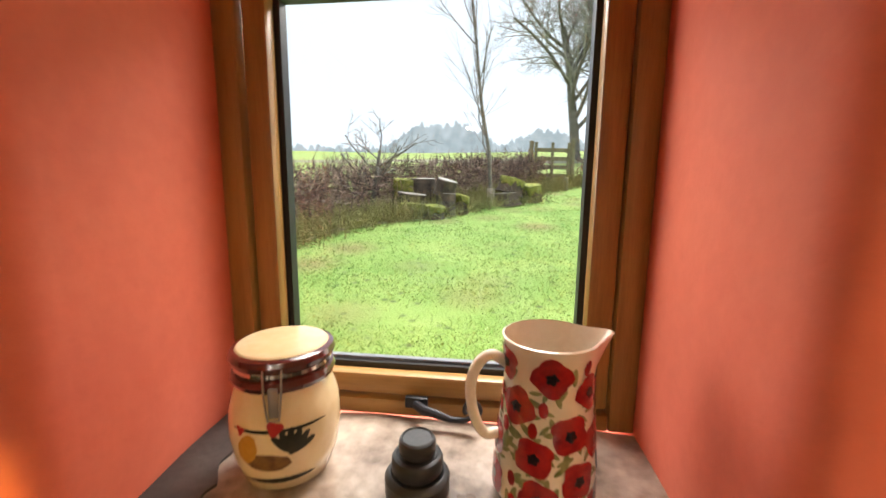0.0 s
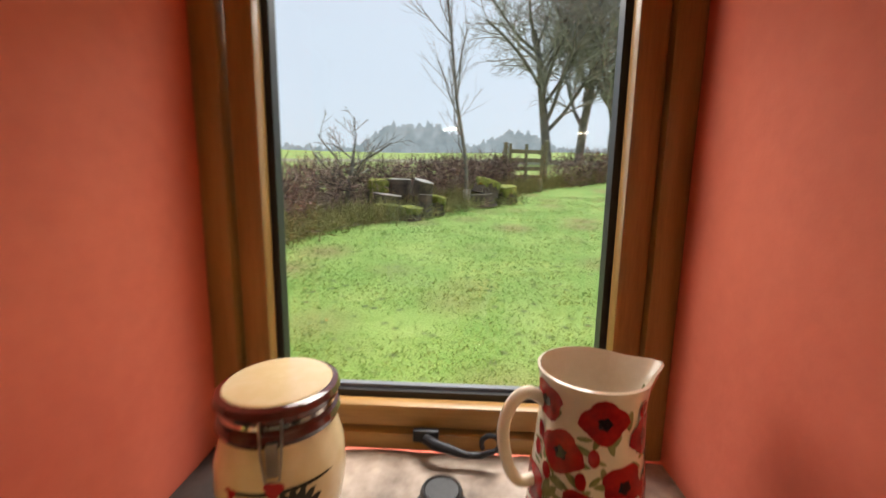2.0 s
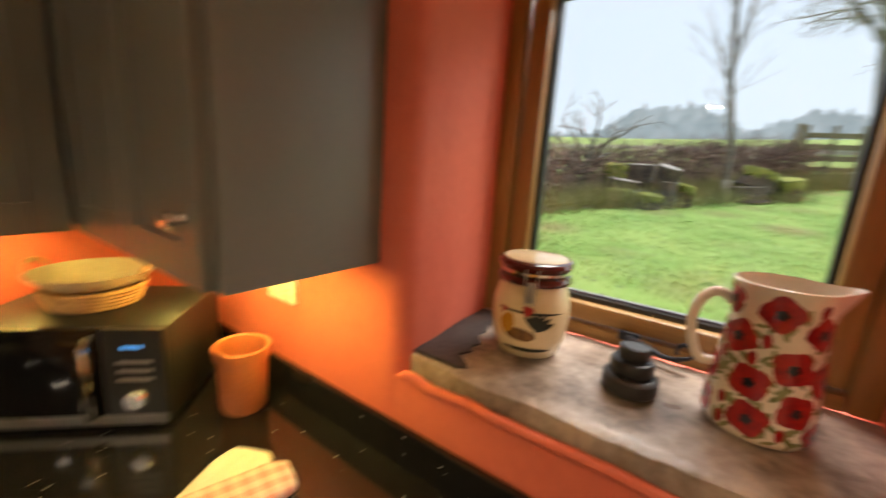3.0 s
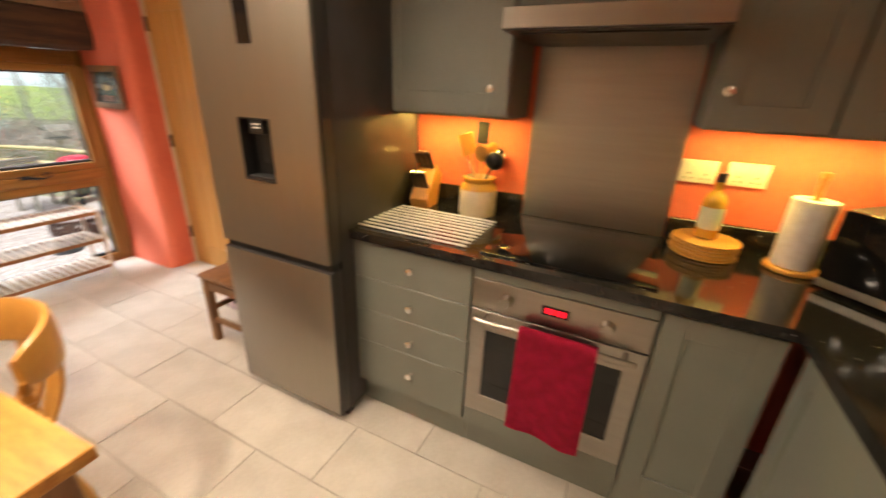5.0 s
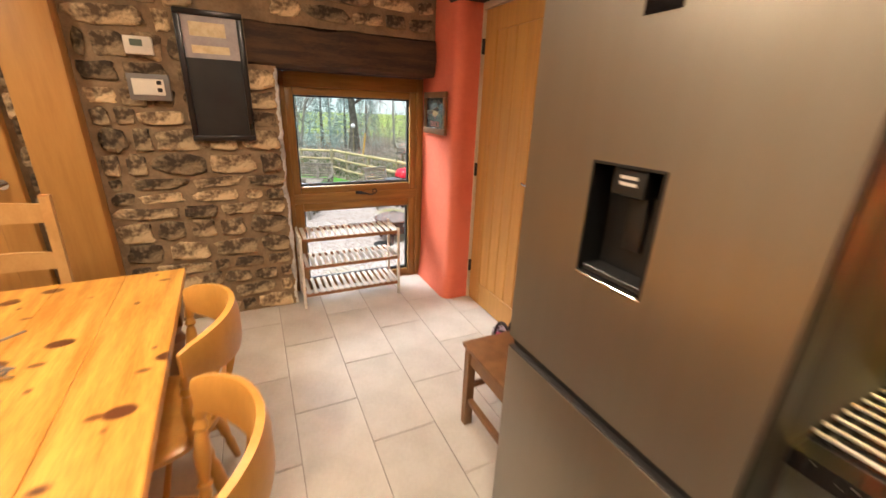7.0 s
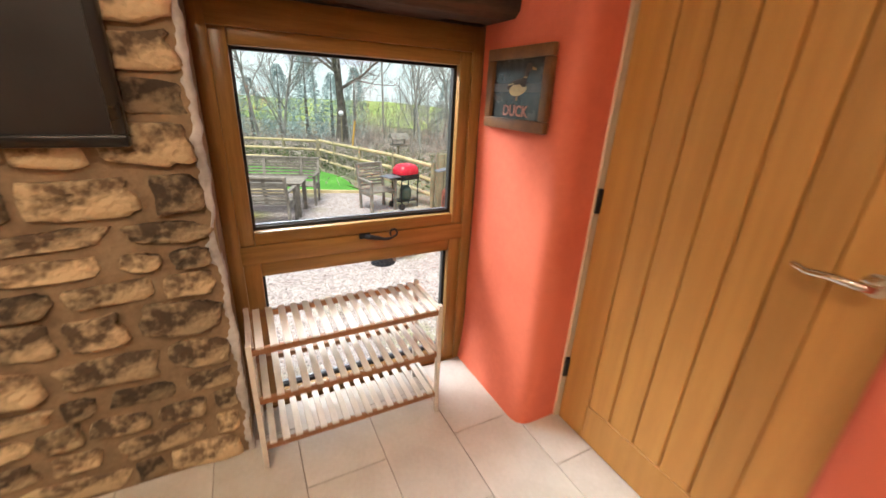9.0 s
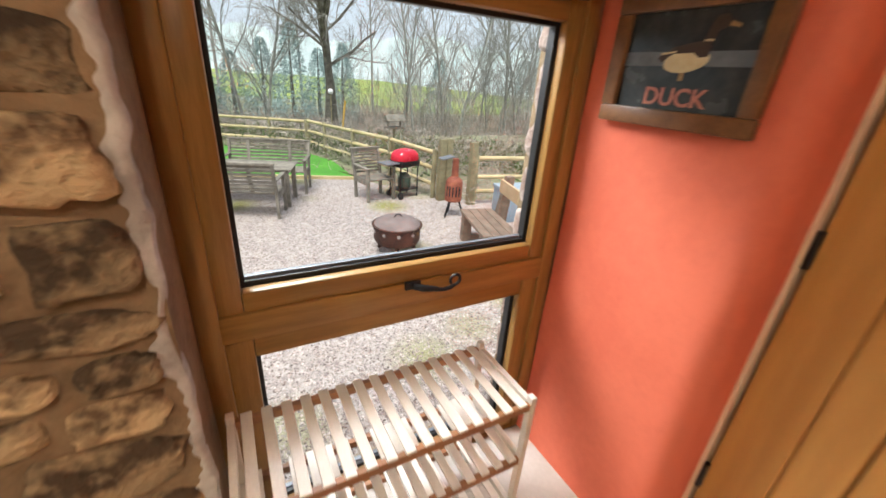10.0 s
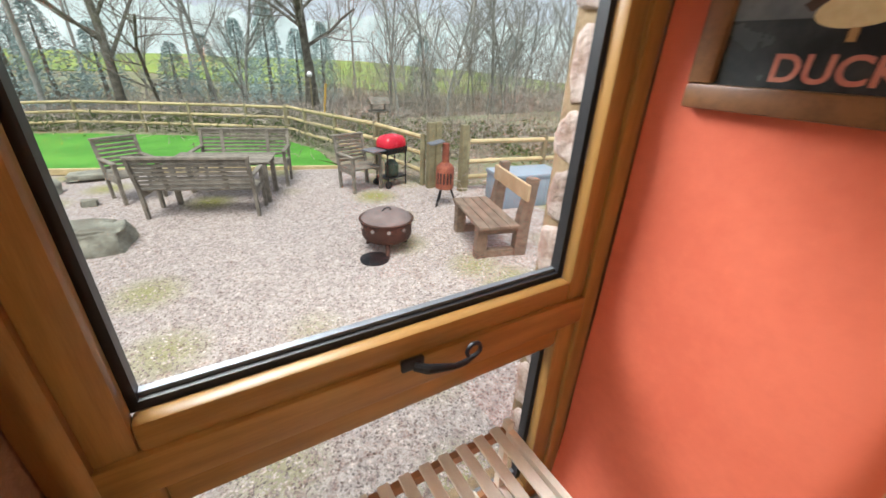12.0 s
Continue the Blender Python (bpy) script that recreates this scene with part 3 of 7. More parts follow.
tube(bm, [(0.05, -0.265, 0.455), (0.05, 0.265, 0.455)], 0.011, 16)
for y in (-0.235, 0.235):
    tube(bm, [(0, y, 0.455), (0.05, y, 0.455)], 0.008, 10)
part("handle", bm, STEEL, door, "steel bar handle")
tagged(part("filler_panel", boxed((-0.02, 0.001, 0.828), (-0.001, 0.594, 0.868)), GREY), "sage grey filler strip above the oven", "panel")
tagged(part("filler_panel", boxed((-0.02, 0.001, 0.15), (-0.001, 0.594, 0.228)), GREY), "sage grey filler strip below the oven", "panel")
tagged(part("plinth", boxed((-0.10, -0.001, 0), (-0.05, 0.597, 0.149)), GREY), "sage grey plinth below the oven", "plinth")

# red towel folded over the oven rail
RED = mat("red_terry", (0.42, 0.006, 0.045), (0.56, 0.012, 0.07), 0.95, scale=25, fine=350, bump=0.8, depth=0.004)
bm = B()


def towel(u, v):
    a = v * 0.86
    y = 0.20 + 0.25 * u + 0.012 * (a - 0.4) * (1 if u > 0.5 else -1)
    fold = 0.008 * math.sin(9 * u + 1) * min(1, abs(a - 0.43) * 3)
    if a < 0.40:
        return (0.036 - fold * 0.4, y, 0.70 - (0.40 - a))
    if a < 0.46:
        t = (a - 0.40) / 0.06 * math.pi
        return (0.051 - 0.016 * math.cos(t), y, 0.70 + 0.012 * math.sin(t))
    return (0.068 + fold, y, 0.70 - (a - 0.46) * (1.03 + 0.06 * u))


grid(bm, 16, 50, towel)
bmesh.ops.solidify(bm, geom=bm.faces[:], thickness=0.007)
tagged(part("towel", bm, RED, angle=80), "deep red terry towel hanging over the oven handle", "towel")

# fridge freezer
WHITEMARK = mat("pale_marking", (0.6, 0.58, 0.54), None, 0.5, bump=0)
FR = thing("fridge_freezer", -0.17, -0.835, 0.0, "tall brushed steel fridge freezer with a water dispenser", "fridge")
FX = 0.319
part("body", box(B(), (-0.36, -0.30, 0.03), (FX - 0.075, 0.30, 1.96), 0.004, 2), DARKSIDE, FR, "dark grey steel casing")
RY0, RY1, RZ0, RZ1 = -0.090, 0.072, 1.085, 1.32


def holed(bm, x0, x1, e, z0, z1):
    """A slab with the dispenser's opening left free."""
    for a, b in (((-e, z0), (e, RZ0)), ((-e, RZ1), (e, z1)), ((-e, RZ0), (RY0, RZ1)), ((RY1, RZ0), (e, RZ1))):
        box(bm, (x0, a[0], a[1]), (x1, b[0], b[1]))
    return bm


dd = part("freezer_door", box(B(), (FX - 0.068, -0.304, 0.045), (FX - 0.001, 0.304, 0.762), 0.005, 2), DARKSIDE, FR, "dark-edged steel door")
part("door_skin", box(B(), (FX - 0.012, -0.3, 0.049), (FX + 0.001, 0.3, 0.758), 0.003, 2), FRIDGESTEEL, dd, "brushed steel door skin")
FD = part("fridge_door", holed(B(), FX - 0.068, FX - 0.012, 0.304, 0.792, 1.965), DARKSIDE, FR, "dark-edged steel door")
part("door_skin", holed(B(), FX - 0.0119, FX + 0.001, 0.3, 0.796, 1.961), FRIDGESTEEL, FD, "brushed steel door skin")
part("gap_trim", box(B(), (FX - 0.06, -0.3, 0.762), (FX - 0.02, 0.3, 0.792)), BLACKPLASTIC, FR)
part("kick_plate", box(B(), (FX - 0.10, -0.29, 0.0), (FX - 0.06, 0.29, 0.045)), BLACKPLASTIC, FR)
RECESS = mat("matt_black_recess", (0.006, 0.006, 0.006), None, 0.5, bump=0)
disp = part("dispenser", box(B(), (FX - 0.064, RY0 + 0.001, RZ0 + 0.001), (FX - 0.056, RY1 - 0.001, RZ1 - 0.001)), RECESS, FD, "black recessed water dispenser")
for a, b in (((RY0, RZ0), (RY0 + 0.005, RZ1)), ((RY1 - 0.005, RZ0), (RY1, RZ1)), ((RY0 + 0.005, RZ0), (RY1 - 0.005, RZ0 + 0.005)), ((RY0 + 0.005, RZ1 - 0.005), (RY1 - 0.005, RZ1))):
    part("recess_wall", box(B(), (FX - 0.056, a[0], a[1]), (FX + 0.003, b[0], b[1])), RECESS, disp)
part("spout", box(B(), (FX - 0.055, -0.045, 1.262), (FX - 0.006, 0.030, 1.314), 0.004, 2), RECESS, disp)
part("paddle", box(B(), (FX - 0.055, -0.028, 1.15), (FX - 0.045, 0.014, 1.262), 0.003, 2), BLACKPLASTIC, disp)
part("tray", box(B(), (FX - 0.055, -0.080, 1.091), (FX - 0.004, 0.062, 1.103), 0.002), BLACKPLASTIC, disp)
part("tray_edge", box(B(), (FX - 0.001, RY0, RZ0 - 0.004), (FX + 0.004, RY1, RZ0), 0.001), CHROME, disp, "thin bright lower edge")
for z in (1.282, 1.294):
    part("spout_label", box(B(), (FX - 0.006, -0.026, z), (FX - 0.0054, 0.012, z + 0.006)), WHITEMARK, disp, "pale printed bar")
part("control_panel", box(B(), (FX, -0.035, 1.56), (FX + 0.003, 0.035, 1.70), 0.001), BLACKGLASS, FD, "slim black touch panel")

# wall cabinets
def wall_unit(label, x0, x1, y0, y1, z0=1.357, z1=2.12):
    u = thing("wall_cabinet", (x0 + x1) / 2, (y0 + y1) / 2, z0, label, "cabinet", "kitchen wall cabinets")
    part("body", box(B(), (x0 - (x0 + x1) / 2, y0 - (y0 + y1) / 2, 0), (x1 - (x0 + x1) / 2, y1 - (y0 + y1) / 2, z1 - z0), 0.001), GREY, u)
    return u


u = wall_unit("sage grey wall cabinet over the drainer, closed", -0.598, -0.326, -0.592, -0.028, 1.345)
d = shaker("door", 0.56, 0.765, u, (0.157, -0.28, 0.005), 0, 0.085)
knob(d, (0.157, 0.215, 0.105), (1, 0, 0))
u = wall_unit("sage grey wall cabinet with framed door, closed", -0.598, -0.294, 0.60, 0.90)
d = shaker("door", 0.296, 0.765, u, (0.173, -0.148, 0.004), 0, 0.07)
knob(d, (0.173, -0.113, 0.11), (1, 0, 0))
u = wall_unit("sage grey corner wall cabinet with framed door", -0.598, -0.294, 0.902, 1.245)
shaker("door", 0.338, 0.765, u, (0.173, -0.17, 0.004), 0, 0.07)
u = wall_unit("sage grey wall cabinet beside the window, closed", -0.598, 0.396, 1.268, 1.598)
for a, b in ((-0.272, 0.053), (0.055, 0.380)):
    d = shaker("door", b - a, 0.765, u, (a + 0.101, -0.186, 0.004), -90, 0.07)
    if a > 0:
        knob(d, (0.330 + 0.101, -0.186, 0.111), (0, -1, 0))

# extractor hood with its cabinet
u = wall_unit("sage grey cabinet above the extractor hood, closed", -0.598, -0.326, -0.024, 0.598, 1.70)
d = shaker("door", 0.615, 0.41, u, (0.157, -0.305, 0.004), 0, 0.07)
knob(d, (0.157, 0.27, 0.05), (1, 0, 0))
HD = thing("extractor_hood", -0.38, 0.287, 1.62, "steel extractor hood with dark underside over the hob", "extractor hood")
bm = B()
ring_faces(bm, [[(-0.218, -0.305, 0.0), (0.23, -0.305, 0.0), (0.23, -0.305, 0.065), (-0.218, -0.305, 0.078)], [(-0.218, 0.305, 0.0), (0.23, 0.305, 0.0), (0.23, 0.305, 0.065), (-0.218, 0.305, 0.078)]])
part("canopy", bm, DARKSIDE, HD)
part("front_strip", box(B(), (0.23, -0.307, 0.005), (0.236, 0.307, 0.064), 0.002), STEEL, HD, "polished steel front strip")
part("filter", box(B(), (-0.17, -0.26, -0.006), (0.18, 0.26, 0.0)), BLACKPLASTIC, HD, "dark mesh filter")

# ---- dining table and chairs ----
TB = thing("dining_table", 1.4925, -1.2315, 0, "large waxed pine farmhouse table with dark knots", "table", rz=3.45)
HW, HL = 0.475, 0.847
for k in range(5):
    a = -HW + 2 * HW * k / 5
    part("tabletop_board", box(B(), (a, -HL, 0.722), (a + 2 * HW / 5 + 0.0002, HL, 0.755), 0.0015 if 0 < k < 4 else 0.003), PINE, TB)
for x in (-HW + 0.04, HW - 0.064):
    part("apron", box(B(), (x, -HL + 0.12, 0.61), (x + 0.024, HL - 0.12, 0.721)), PINE, TB)
for y in (-HL + 0.05, HL - 0.074):
    part("apron", box(B(), (-HW + 0.12, y, 0.61), (HW - 0.12, y + 0.024, 0.721)), PINE, TB)
for sx in (-1, 1):
    for sy in (-1, 1):
        x, y = sx * (HW - 0.075), sy * (HL - 0.085)
        bm = B()
        box(bm, (x - 0.045, y - 0.045, 0.56), (x + 0.045, y + 0.045, 0.721), 0.003)
        lathe(bm, [(0.030, 0.0), (0.036, 0.03), (0.026, 0.06), (0.034, 0.16), (0.042, 0.36), (0.032, 0.46), (0.044, 0.49), (0.030, 0.52), (0.042, 0.56)], 20, (x, y, 0))
        part("leg", bm, RUSTICWOOD, TB, "turned brown leg")


def spindle_chair(x, y, rz):
    """A kitchen chair with a steam-bent crest rail, turned posts and flat slats; it faces +x."""
    c = thing("kitchen_chair", x, y, 0, "honey beech kitchen chair with curved crest rail and slatted back", "chair", "chairs along the table", rz)
    bm = B()
    seat = [(0.215 * math.cos(a) * (1.0 if math.cos(a) > 0 else 0.92), 0.215 * math.sin(a)) for a in [2 * math.pi * k / 28 for k in range(28)]]
    ring_faces(bm, [[(px * q, py * q, z) for px, py in seat] for q, z in ((0.92, 0.418), (1.0, 0.432), (1.0, 0.448), (0.94, 0.455), (0.6, 0.448))])
    part("seat", bm, CHAIRWOOD, c)
    bm = B()
    n = 18
    rings = []
    for k in range(n + 1):
        t = k / n
        a = radians(112 + 136 * t)
        r = 0.225
        bx, by = 0.02 + r * math.cos(a) - 0.065, r * 1.04 * math.sin(a)
        hgt = 0.040 + 0.042 * math.sin(math.pi * t) ** 0.6
        th = 0.013 + 0.003 * math.sin(math.pi * t)
        ca, sa = math.cos(a), math.sin(a)
        zc = 0.738
        rings.append([(bx + ca * o, by + sa * o, zc + q * hgt) for o, q in ((-th, -0.85), (-th * 0.4, -1.0), (th * 0.6, -0.95), (th, -0.6), (th * 1.1, 0.4), (th * 0.6, 0.95), (-th * 0.4, 1.0), (-th, 0.7))])
    ring_faces(bm, rings)
    part("crest_rail", bm, CHAIRWOOD, c)
    for s in (-1, 1):
        bm = B()
        p, q = Vector((-0.115, s * 0.165, 0.45)), Vector((-0.135, s * 0.215, 0.711))
        ts = [0, 0.08, 0.14, 0.17, 0.20, 0.35, 0.5, 0.68, 0.72, 0.76, 0.84, 0.88, 1.0]
        rs = [0.013, 0.016, 0.011, 0.019, 0.012, 0.017, 0.021, 0.015, 0.010, 0.018, 0.011, 0.016, 0.012]
        tube(bm, [p.lerp(q, t) for t in ts], rs, 12)
        part("back_post", bm, CHAIRWOOD, c)
    for k in range(4):
        s = -0.6 + 0.4 * k
        bm = B()
        a0 = (-0.175 + 0.03 * s * s, s * 0.15)
        a1 = (-0.262 + 0.06 * s * s, s * 0.19)
        rings = []
        for j in range(7):
            t = j / 6
            cx_, cy_ = a0[0] + (a1[0] - a0[0]) * t - 0.02 * math.sin(math.pi * t), a0[1] + (a1[1] - a0[1]) * t
            w = 0.013 + 0.006 * math.sin(math.pi * t)
            z = 0.452 + 0.266 * t
            rings.append([(cx_ - 0.006, cy_ - w, z), (cx_ + 0.006, cy_ - w, z), (cx_ + 0.006, cy_ + w, z), (cx_ - 0.006, cy_ + w, z)])
        ring_faces(bm, rings)
        part("slat", bm, CHAIRWOOD, c)
    for sx in (-1, 1):
        for s in (-1, 1):
            bm = B()
            p, q = Vector((sx * 0.13, s * 0.13, 0.425)), Vector((sx * 0.20, s * 0.195, 0.0))
            tube(bm, [p.lerp(q, t) for t in (0, 0.15, 0.2, 0.25, 0.45, 0.65, 0.7, 0.75, 1)], [0.014, 0.018, 0.013, 0.019, 0.022, 0.017, 0.012, 0.017, 0.012], 12)
            part("leg", bm, CHAIRWOOD, c)
    for s in (-1, 1):
        bm = B()
        tube(bm, [(-0.165, s * 0.163, 0.20), (0, s * 0.165, 0.20), (0.165, s * 0.163, 0.20)], [0.009, 0.014, 0.009], 10)
        part("stretcher", bm, CHAIRWOOD, c)
    bm = B()
    tube(bm, [(0, -0.165, 0.20), (0, 0.165, 0.20)], 0.010, 10)
    part("stretcher", bm, CHAIRWOOD, c)
    return c


ch = spindle_chair(1.078, -1.055, 2)
copy_thing(ch, pose(1.148, -1.605, 0, 0, 0, 5))

PALEWOOD = mat("pale_oak_chair", (0.50, 0.27, 0.09), (0.60, 0.35, 0.13), 0.4, scale=5, fine=60, bump=0.06, stretch=(2, 2, 1))
LC = thing("ladder_back_chair", 1.77, -2.27, 0, "pale oak ladder-back chair pushed in at the table's end", "chair", rz=3)
for s in (-1, 1):
    bm = B()
    for z0, z1, y0, y1 in ((0, 0.45, -0.19, -0.185), (0.45, 1.0, -0.185, -0.235)):
        ring_faces(bm, [[(s * 0.20 - 0.018, y0 - 0.016, z0), (s * 0.20 + 0.018, y0 - 0.016, z0), (s * 0.20 + 0.018, y0 + 0.016, z0), (s * 0.20 - 0.018, y0 + 0.016, z0)], [(s * 0.20 - 0.018, y1 - 0.014, z1), (s * 0.20 + 0.018, y1 - 0.014, z1), (s * 0.20 + 0.018, y1 + 0.014, z1), (s * 0.20 - 0.018, y1 + 0.014, z1)]])
    part("back_post", bm, PALEWOOD, LC)
    part("leg", box(B(), (s * 0.20 - 0.018, 0.15, 0), (s * 0.20 + 0.018, 0.186, 0.43), 0.003), PALEWOOD, LC)
    part("stretcher", box(B(), (s * 0.20 - 0.009, -0.17, 0.2), (s * 0.20 + 0.009, 0.15, 0.225)), PALEWOOD, LC)
for z0, z1, y in ((0.885, 0.965, -0.226), (0.68, 0.755, -0.208), (0.53, 0.585, -0.192)):
    bm = B()
    rings = []
    for k in range(11):
        t = k / 10
        x = -0.185 + 0.37 * t
        b = -0.018 * math.sin(math.pi * t)
        arch = 0.008 * math.sin(math.pi * t)
        rings.append([(x, y + b - 0.008, z0), (x, y + b + 0.008, z0), (x, y + b + 0.008, z1 + arch), (x, y + b - 0.008, z1 + arch)])
    ring_faces(bm, rings)
    part("ladder_rail", bm, PALEWOOD, LC)
part("seat", box(B(), (-0.225, -0.20, 0.43), (0.225, 0.20, 0.452), 0.006, 2), PALEWOOD, LC)

# ---- on the table ----
WICKER = mat("wicker", (0.36, 0.20, 0.075), (0.55, 0.34, 0.15), 0.7, scale=30, fine=120, bump=0.4, depth=0.003, vary=0.12)
BLACKCLOTH = mat("black_ribbon", (0.012, 0.008, 0.009), (0.03, 0.02, 0.022), 0.55, scale=20, fine=200, bump=0.3)
BK = thing("wicker_basket", 1.475, -0.83, 0.755, "oval wicker basket with a black ribbon bow", "basket", rz=8)


def oval(r, z, n=44, wv=0.0):
    return [((0.155 + r) * math.cos(2 * math.pi * k / n), (0.115 + r) * math.sin(2 * math.pi * k / n), z + wv * math.sin(6 * math.pi * k / n)) for k in range(n + 1)]


bm = B()
ring_faces(bm, [[(p[0] * q, p[1] * q, z) for p in oval(0, 0)[:-1]] for q, z in ((0.80, 0.0), (0.80, 0.006))])
part("base", bm, WICKER, BK)
for k in range(11):
    bm = B()
    pts = oval(-0.025 + 0.003 * k, 0.008 + 0.0092 * k)
    tube(bm, [(p[0] * (1 + 0.018 * (1 if (i + k) % 2 else -1)), p[1] * (1 + 0.018 * (1 if (i + k) % 2 else -1)), p[2]) for i, p in enumerate(pts)], 0.0052, 6)
    part("weave", bm, WICKER, BK)
bm = B()
tube(bm, oval(0.012, 0.116, 44, 0.002), 0.010, 8)
part("rim", bm, WICKER, BK)
bm = B()
for s in (-1, 1):
    rings = []
    for k in range(9):
        t = k / 8
        w = 0.012 + 0.032 * math.sin(math.pi * min(1, t * 1.1))
        rings.append([(-0.160 - 0.02 * math.sin(math.pi * t), s * 0.085 * t - w * 0.2, 0.085 - 0.015 * t + w), (-0.166 - 0.02 * math.sin(math.pi * t), s * 0.085 * t, 0.085 - 0.015 * t), (-0.160 - 0.02 * math.sin(math.pi * t), s * 0.085 * t + w * 0.2, 0.085 - 0.015 * t - w), (-0.150, s * 0.085 * t, 0.085 - 0.015 * t)])
    ring_faces(bm, rings)
    ring_faces(bm, [[(-0.158, s * (0.01 + 0.05 * t) - 0.016, 0.08 - 0.075 * t), (-0.162, s * (0.01 + 0.05 * t) + 0.016, 0.08 - 0.07 * t), (-0.156, s * (0.01 + 0.05 * t) + 0.016, 0.08 - 0.07 * t), (-0.152, s * (0.01 + 0.05 * t) - 0.016, 0.08 - 0.075 * t)] for t in (0, 0.5, 1)])
bmesh.ops.create_uvsphere(bm, u_segments=12, v_segments=8, radius=0.017, matrix=Matrix.Translation((-0.168, 0, 0.085)))
part("ribbon_bow", bm, BLACKCLOTH, BK, "large black ribbon bow")

PAPER = mat("printed_paper", (0.72, 0.68, 0.62), (0.80, 0.77, 0.72), 0.5, bump=0.03)
PRINT = mat("maroon_print", (0.10, 0.02, 0.02), (0.16, 0.05, 0.04), 0.4, scale=14, bump=0)
TWIG = mat("grey_dried_twig", (0.14, 0.11, 0.09), (0.24, 0.20, 0.17), 0.8, scale=20, fine=90, bump=0.4, vary=0.15)
for k, (dx, dy, rz) in enumerate(((0, 0, 12), (0.01, 0.012, 4), (-0.008, 0.02, 17))):
    bl = thing("booklet", 1.56 + dx, -1.44 + dy, 0.7945 + 0.0065 * k, "printed booklet with maroon cover pictures lying in a stack", "booklet", "stack of booklets", rz)
    part("page_block", box(B(), (-0.105, -0.148, 0), (0.105, 0.148, 0.006), 0.001), PAPER, bl)
    for a, b in (((-0.09, -0.13), (0.02, -0.02)), ((-0.085, 0.01), (0.07, 0.09)), ((0.03, -0.12), (0.09, -0.03))):
        part("cover_picture", box(B(), (a[0], a[1], 0.006), (b[0], b[1], 0.0064)), PRINT, bl, "dark maroon printed picture")
TR = thing("twig_tray", 1.555, -1.40, 0.755, "low tray of woven grey twigs under booklets", "tray", rz=10)
rnd = random.Random(4)
for k in range(46):
    bm = B()
    x = rnd.uniform(-0.15, 0.15)
    y = rnd.uniform(-0.19, 0.19)
    a = rnd.uniform(0, 3.14)
    l = rnd.uniform(0.08, 0.15)
    z = rnd.uniform(0.006, 0.031)
    tube(bm, [(x - l * math.cos(a), y - l * math.sin(a), z), (x, y, z + rnd.uniform(0, 0.005)), (x + l * math.cos(a), y + l * math.sin(a), z)], [0.003, 0.0055, 0.0025], 6)
    part("twig", bm, TWIG, TR)

# ---- low stool by the fridge ----
ST = thing("stool", -0.165, -1.43, 0, "small brown wooden stool beside the fridge", "stool")
for x in (-0.155, 0.155):
    for y in (-0.175, 0.175):
        part("leg", box(B(), (x - 0.02, y - 0.02, 0), (x + 0.02, y + 0.02, 0.415), 0.003), RUSTICWOOD, ST)
    part("stretcher", box(B(), (x - 0.012, -0.155, 0.13), (x + 0.012, 0.155, 0.155), 0.002), RUSTICWOOD, ST)
    part("apron", box(B(), (x - 0.012, -0.155, 0.34), (x + 0.012, 0.155, 0.395), 0.002), RUSTICWOOD, ST)
for y in (-0.175, 0.175):
    part("stretcher", box(B(), (-0.135, y - 0.012, 0.20), (0.135, y + 0.012, 0.225), 0.002), RUSTICWOOD, ST)
    part("apron", box(B(), (-0.135, y - 0.012, 0.34), (0.135, y + 0.012, 0.395), 0.002), RUSTICWOOD, ST)
part("seat", box(B(), (-0.185, -0.205, 0.415), (0.185, 0.205, 0.437), 0.006, 2), RUSTICWOOD, ST)

# patterned bag on the floor by the wall
BAGM = mat("patterned_cloth", (0.02, 0.015, 0.02), (0.45, 0.36, 0.40), 0.7, scale=22, fine=60, bump=0.2, lo=0.47, hi=0.53)
spots(BAGM, (0.65, 0.02, 0.22), 9, 0.20, soft=0.03)
BG = thing("shopping_bag", -0.36, -1.80, 0.0, "black cloth bag with pink and white pattern on the floor", "bag")
bm = B()
rings = []
for k in range(10):
    t = k / 9
    sx = 0.085 * (1 - 0.45 * t)
    sy = 0.13 * (1 - 0.05 * t)
    rings.append([(sx * math.copysign(abs(math.cos(a)) ** 0.5, math.cos(a)) + 0.008 * wob((a, t, 0), 3), sy * math.copysign(abs(math.sin(a)) ** 0.5, math.sin(a)), 0.001 + 0.27 * t) for a in [2 * math.pi * j / 24 for j in range(24)]])
ring_faces(bm, rings)
part("body", bm, BAGM, BG, "", 80)
for x in (-0.045, 0.045):
    bm = B()
    tube(bm, [(x, 0.07 * math.cos(a), 0.26 + 0.10 * math.sin(a)) for a in [math.pi * j / 12 for j in range(13)]], 0.008, 8)
    part("strap", bm, BLACKCLOTH, BG)

# ---- slatted shoe rack below the window ----
RACKP = mat("pale_slat_wood", (0.64, 0.58, 0.50), (0.74, 0.69, 0.61), 0.45, scale=8, fine=80, bump=0.08, stretch=(3, 1, 3))
RACKB = mat("rack_rail_wood", (0.26, 0.11, 0.045), (0.33, 0.15, 0.06), 0.5, scale=8, fine=80, bump=0.08)
RK = thing("shoe_rack", 0.195, -3.15, 0, "three-tier slatted pale wooden shoe rack before the window", "shoe rack")
for x in (-0.352, 0.352):
    for y in (-0.125, 0.125):
        part("post", box(B(), (x - 0.009, y - 0.011, 0), (x + 0.009, y + 0.011, 0.545), 0.002), RACKP, RK)
    for z in (0.10, 0.31, 0.515):
        part("side_rail", box(B(), (x - 0.008, -0.114, z - 0.012), (x + 0.008, 0.114, z + 0.012)), RACKP, RK)
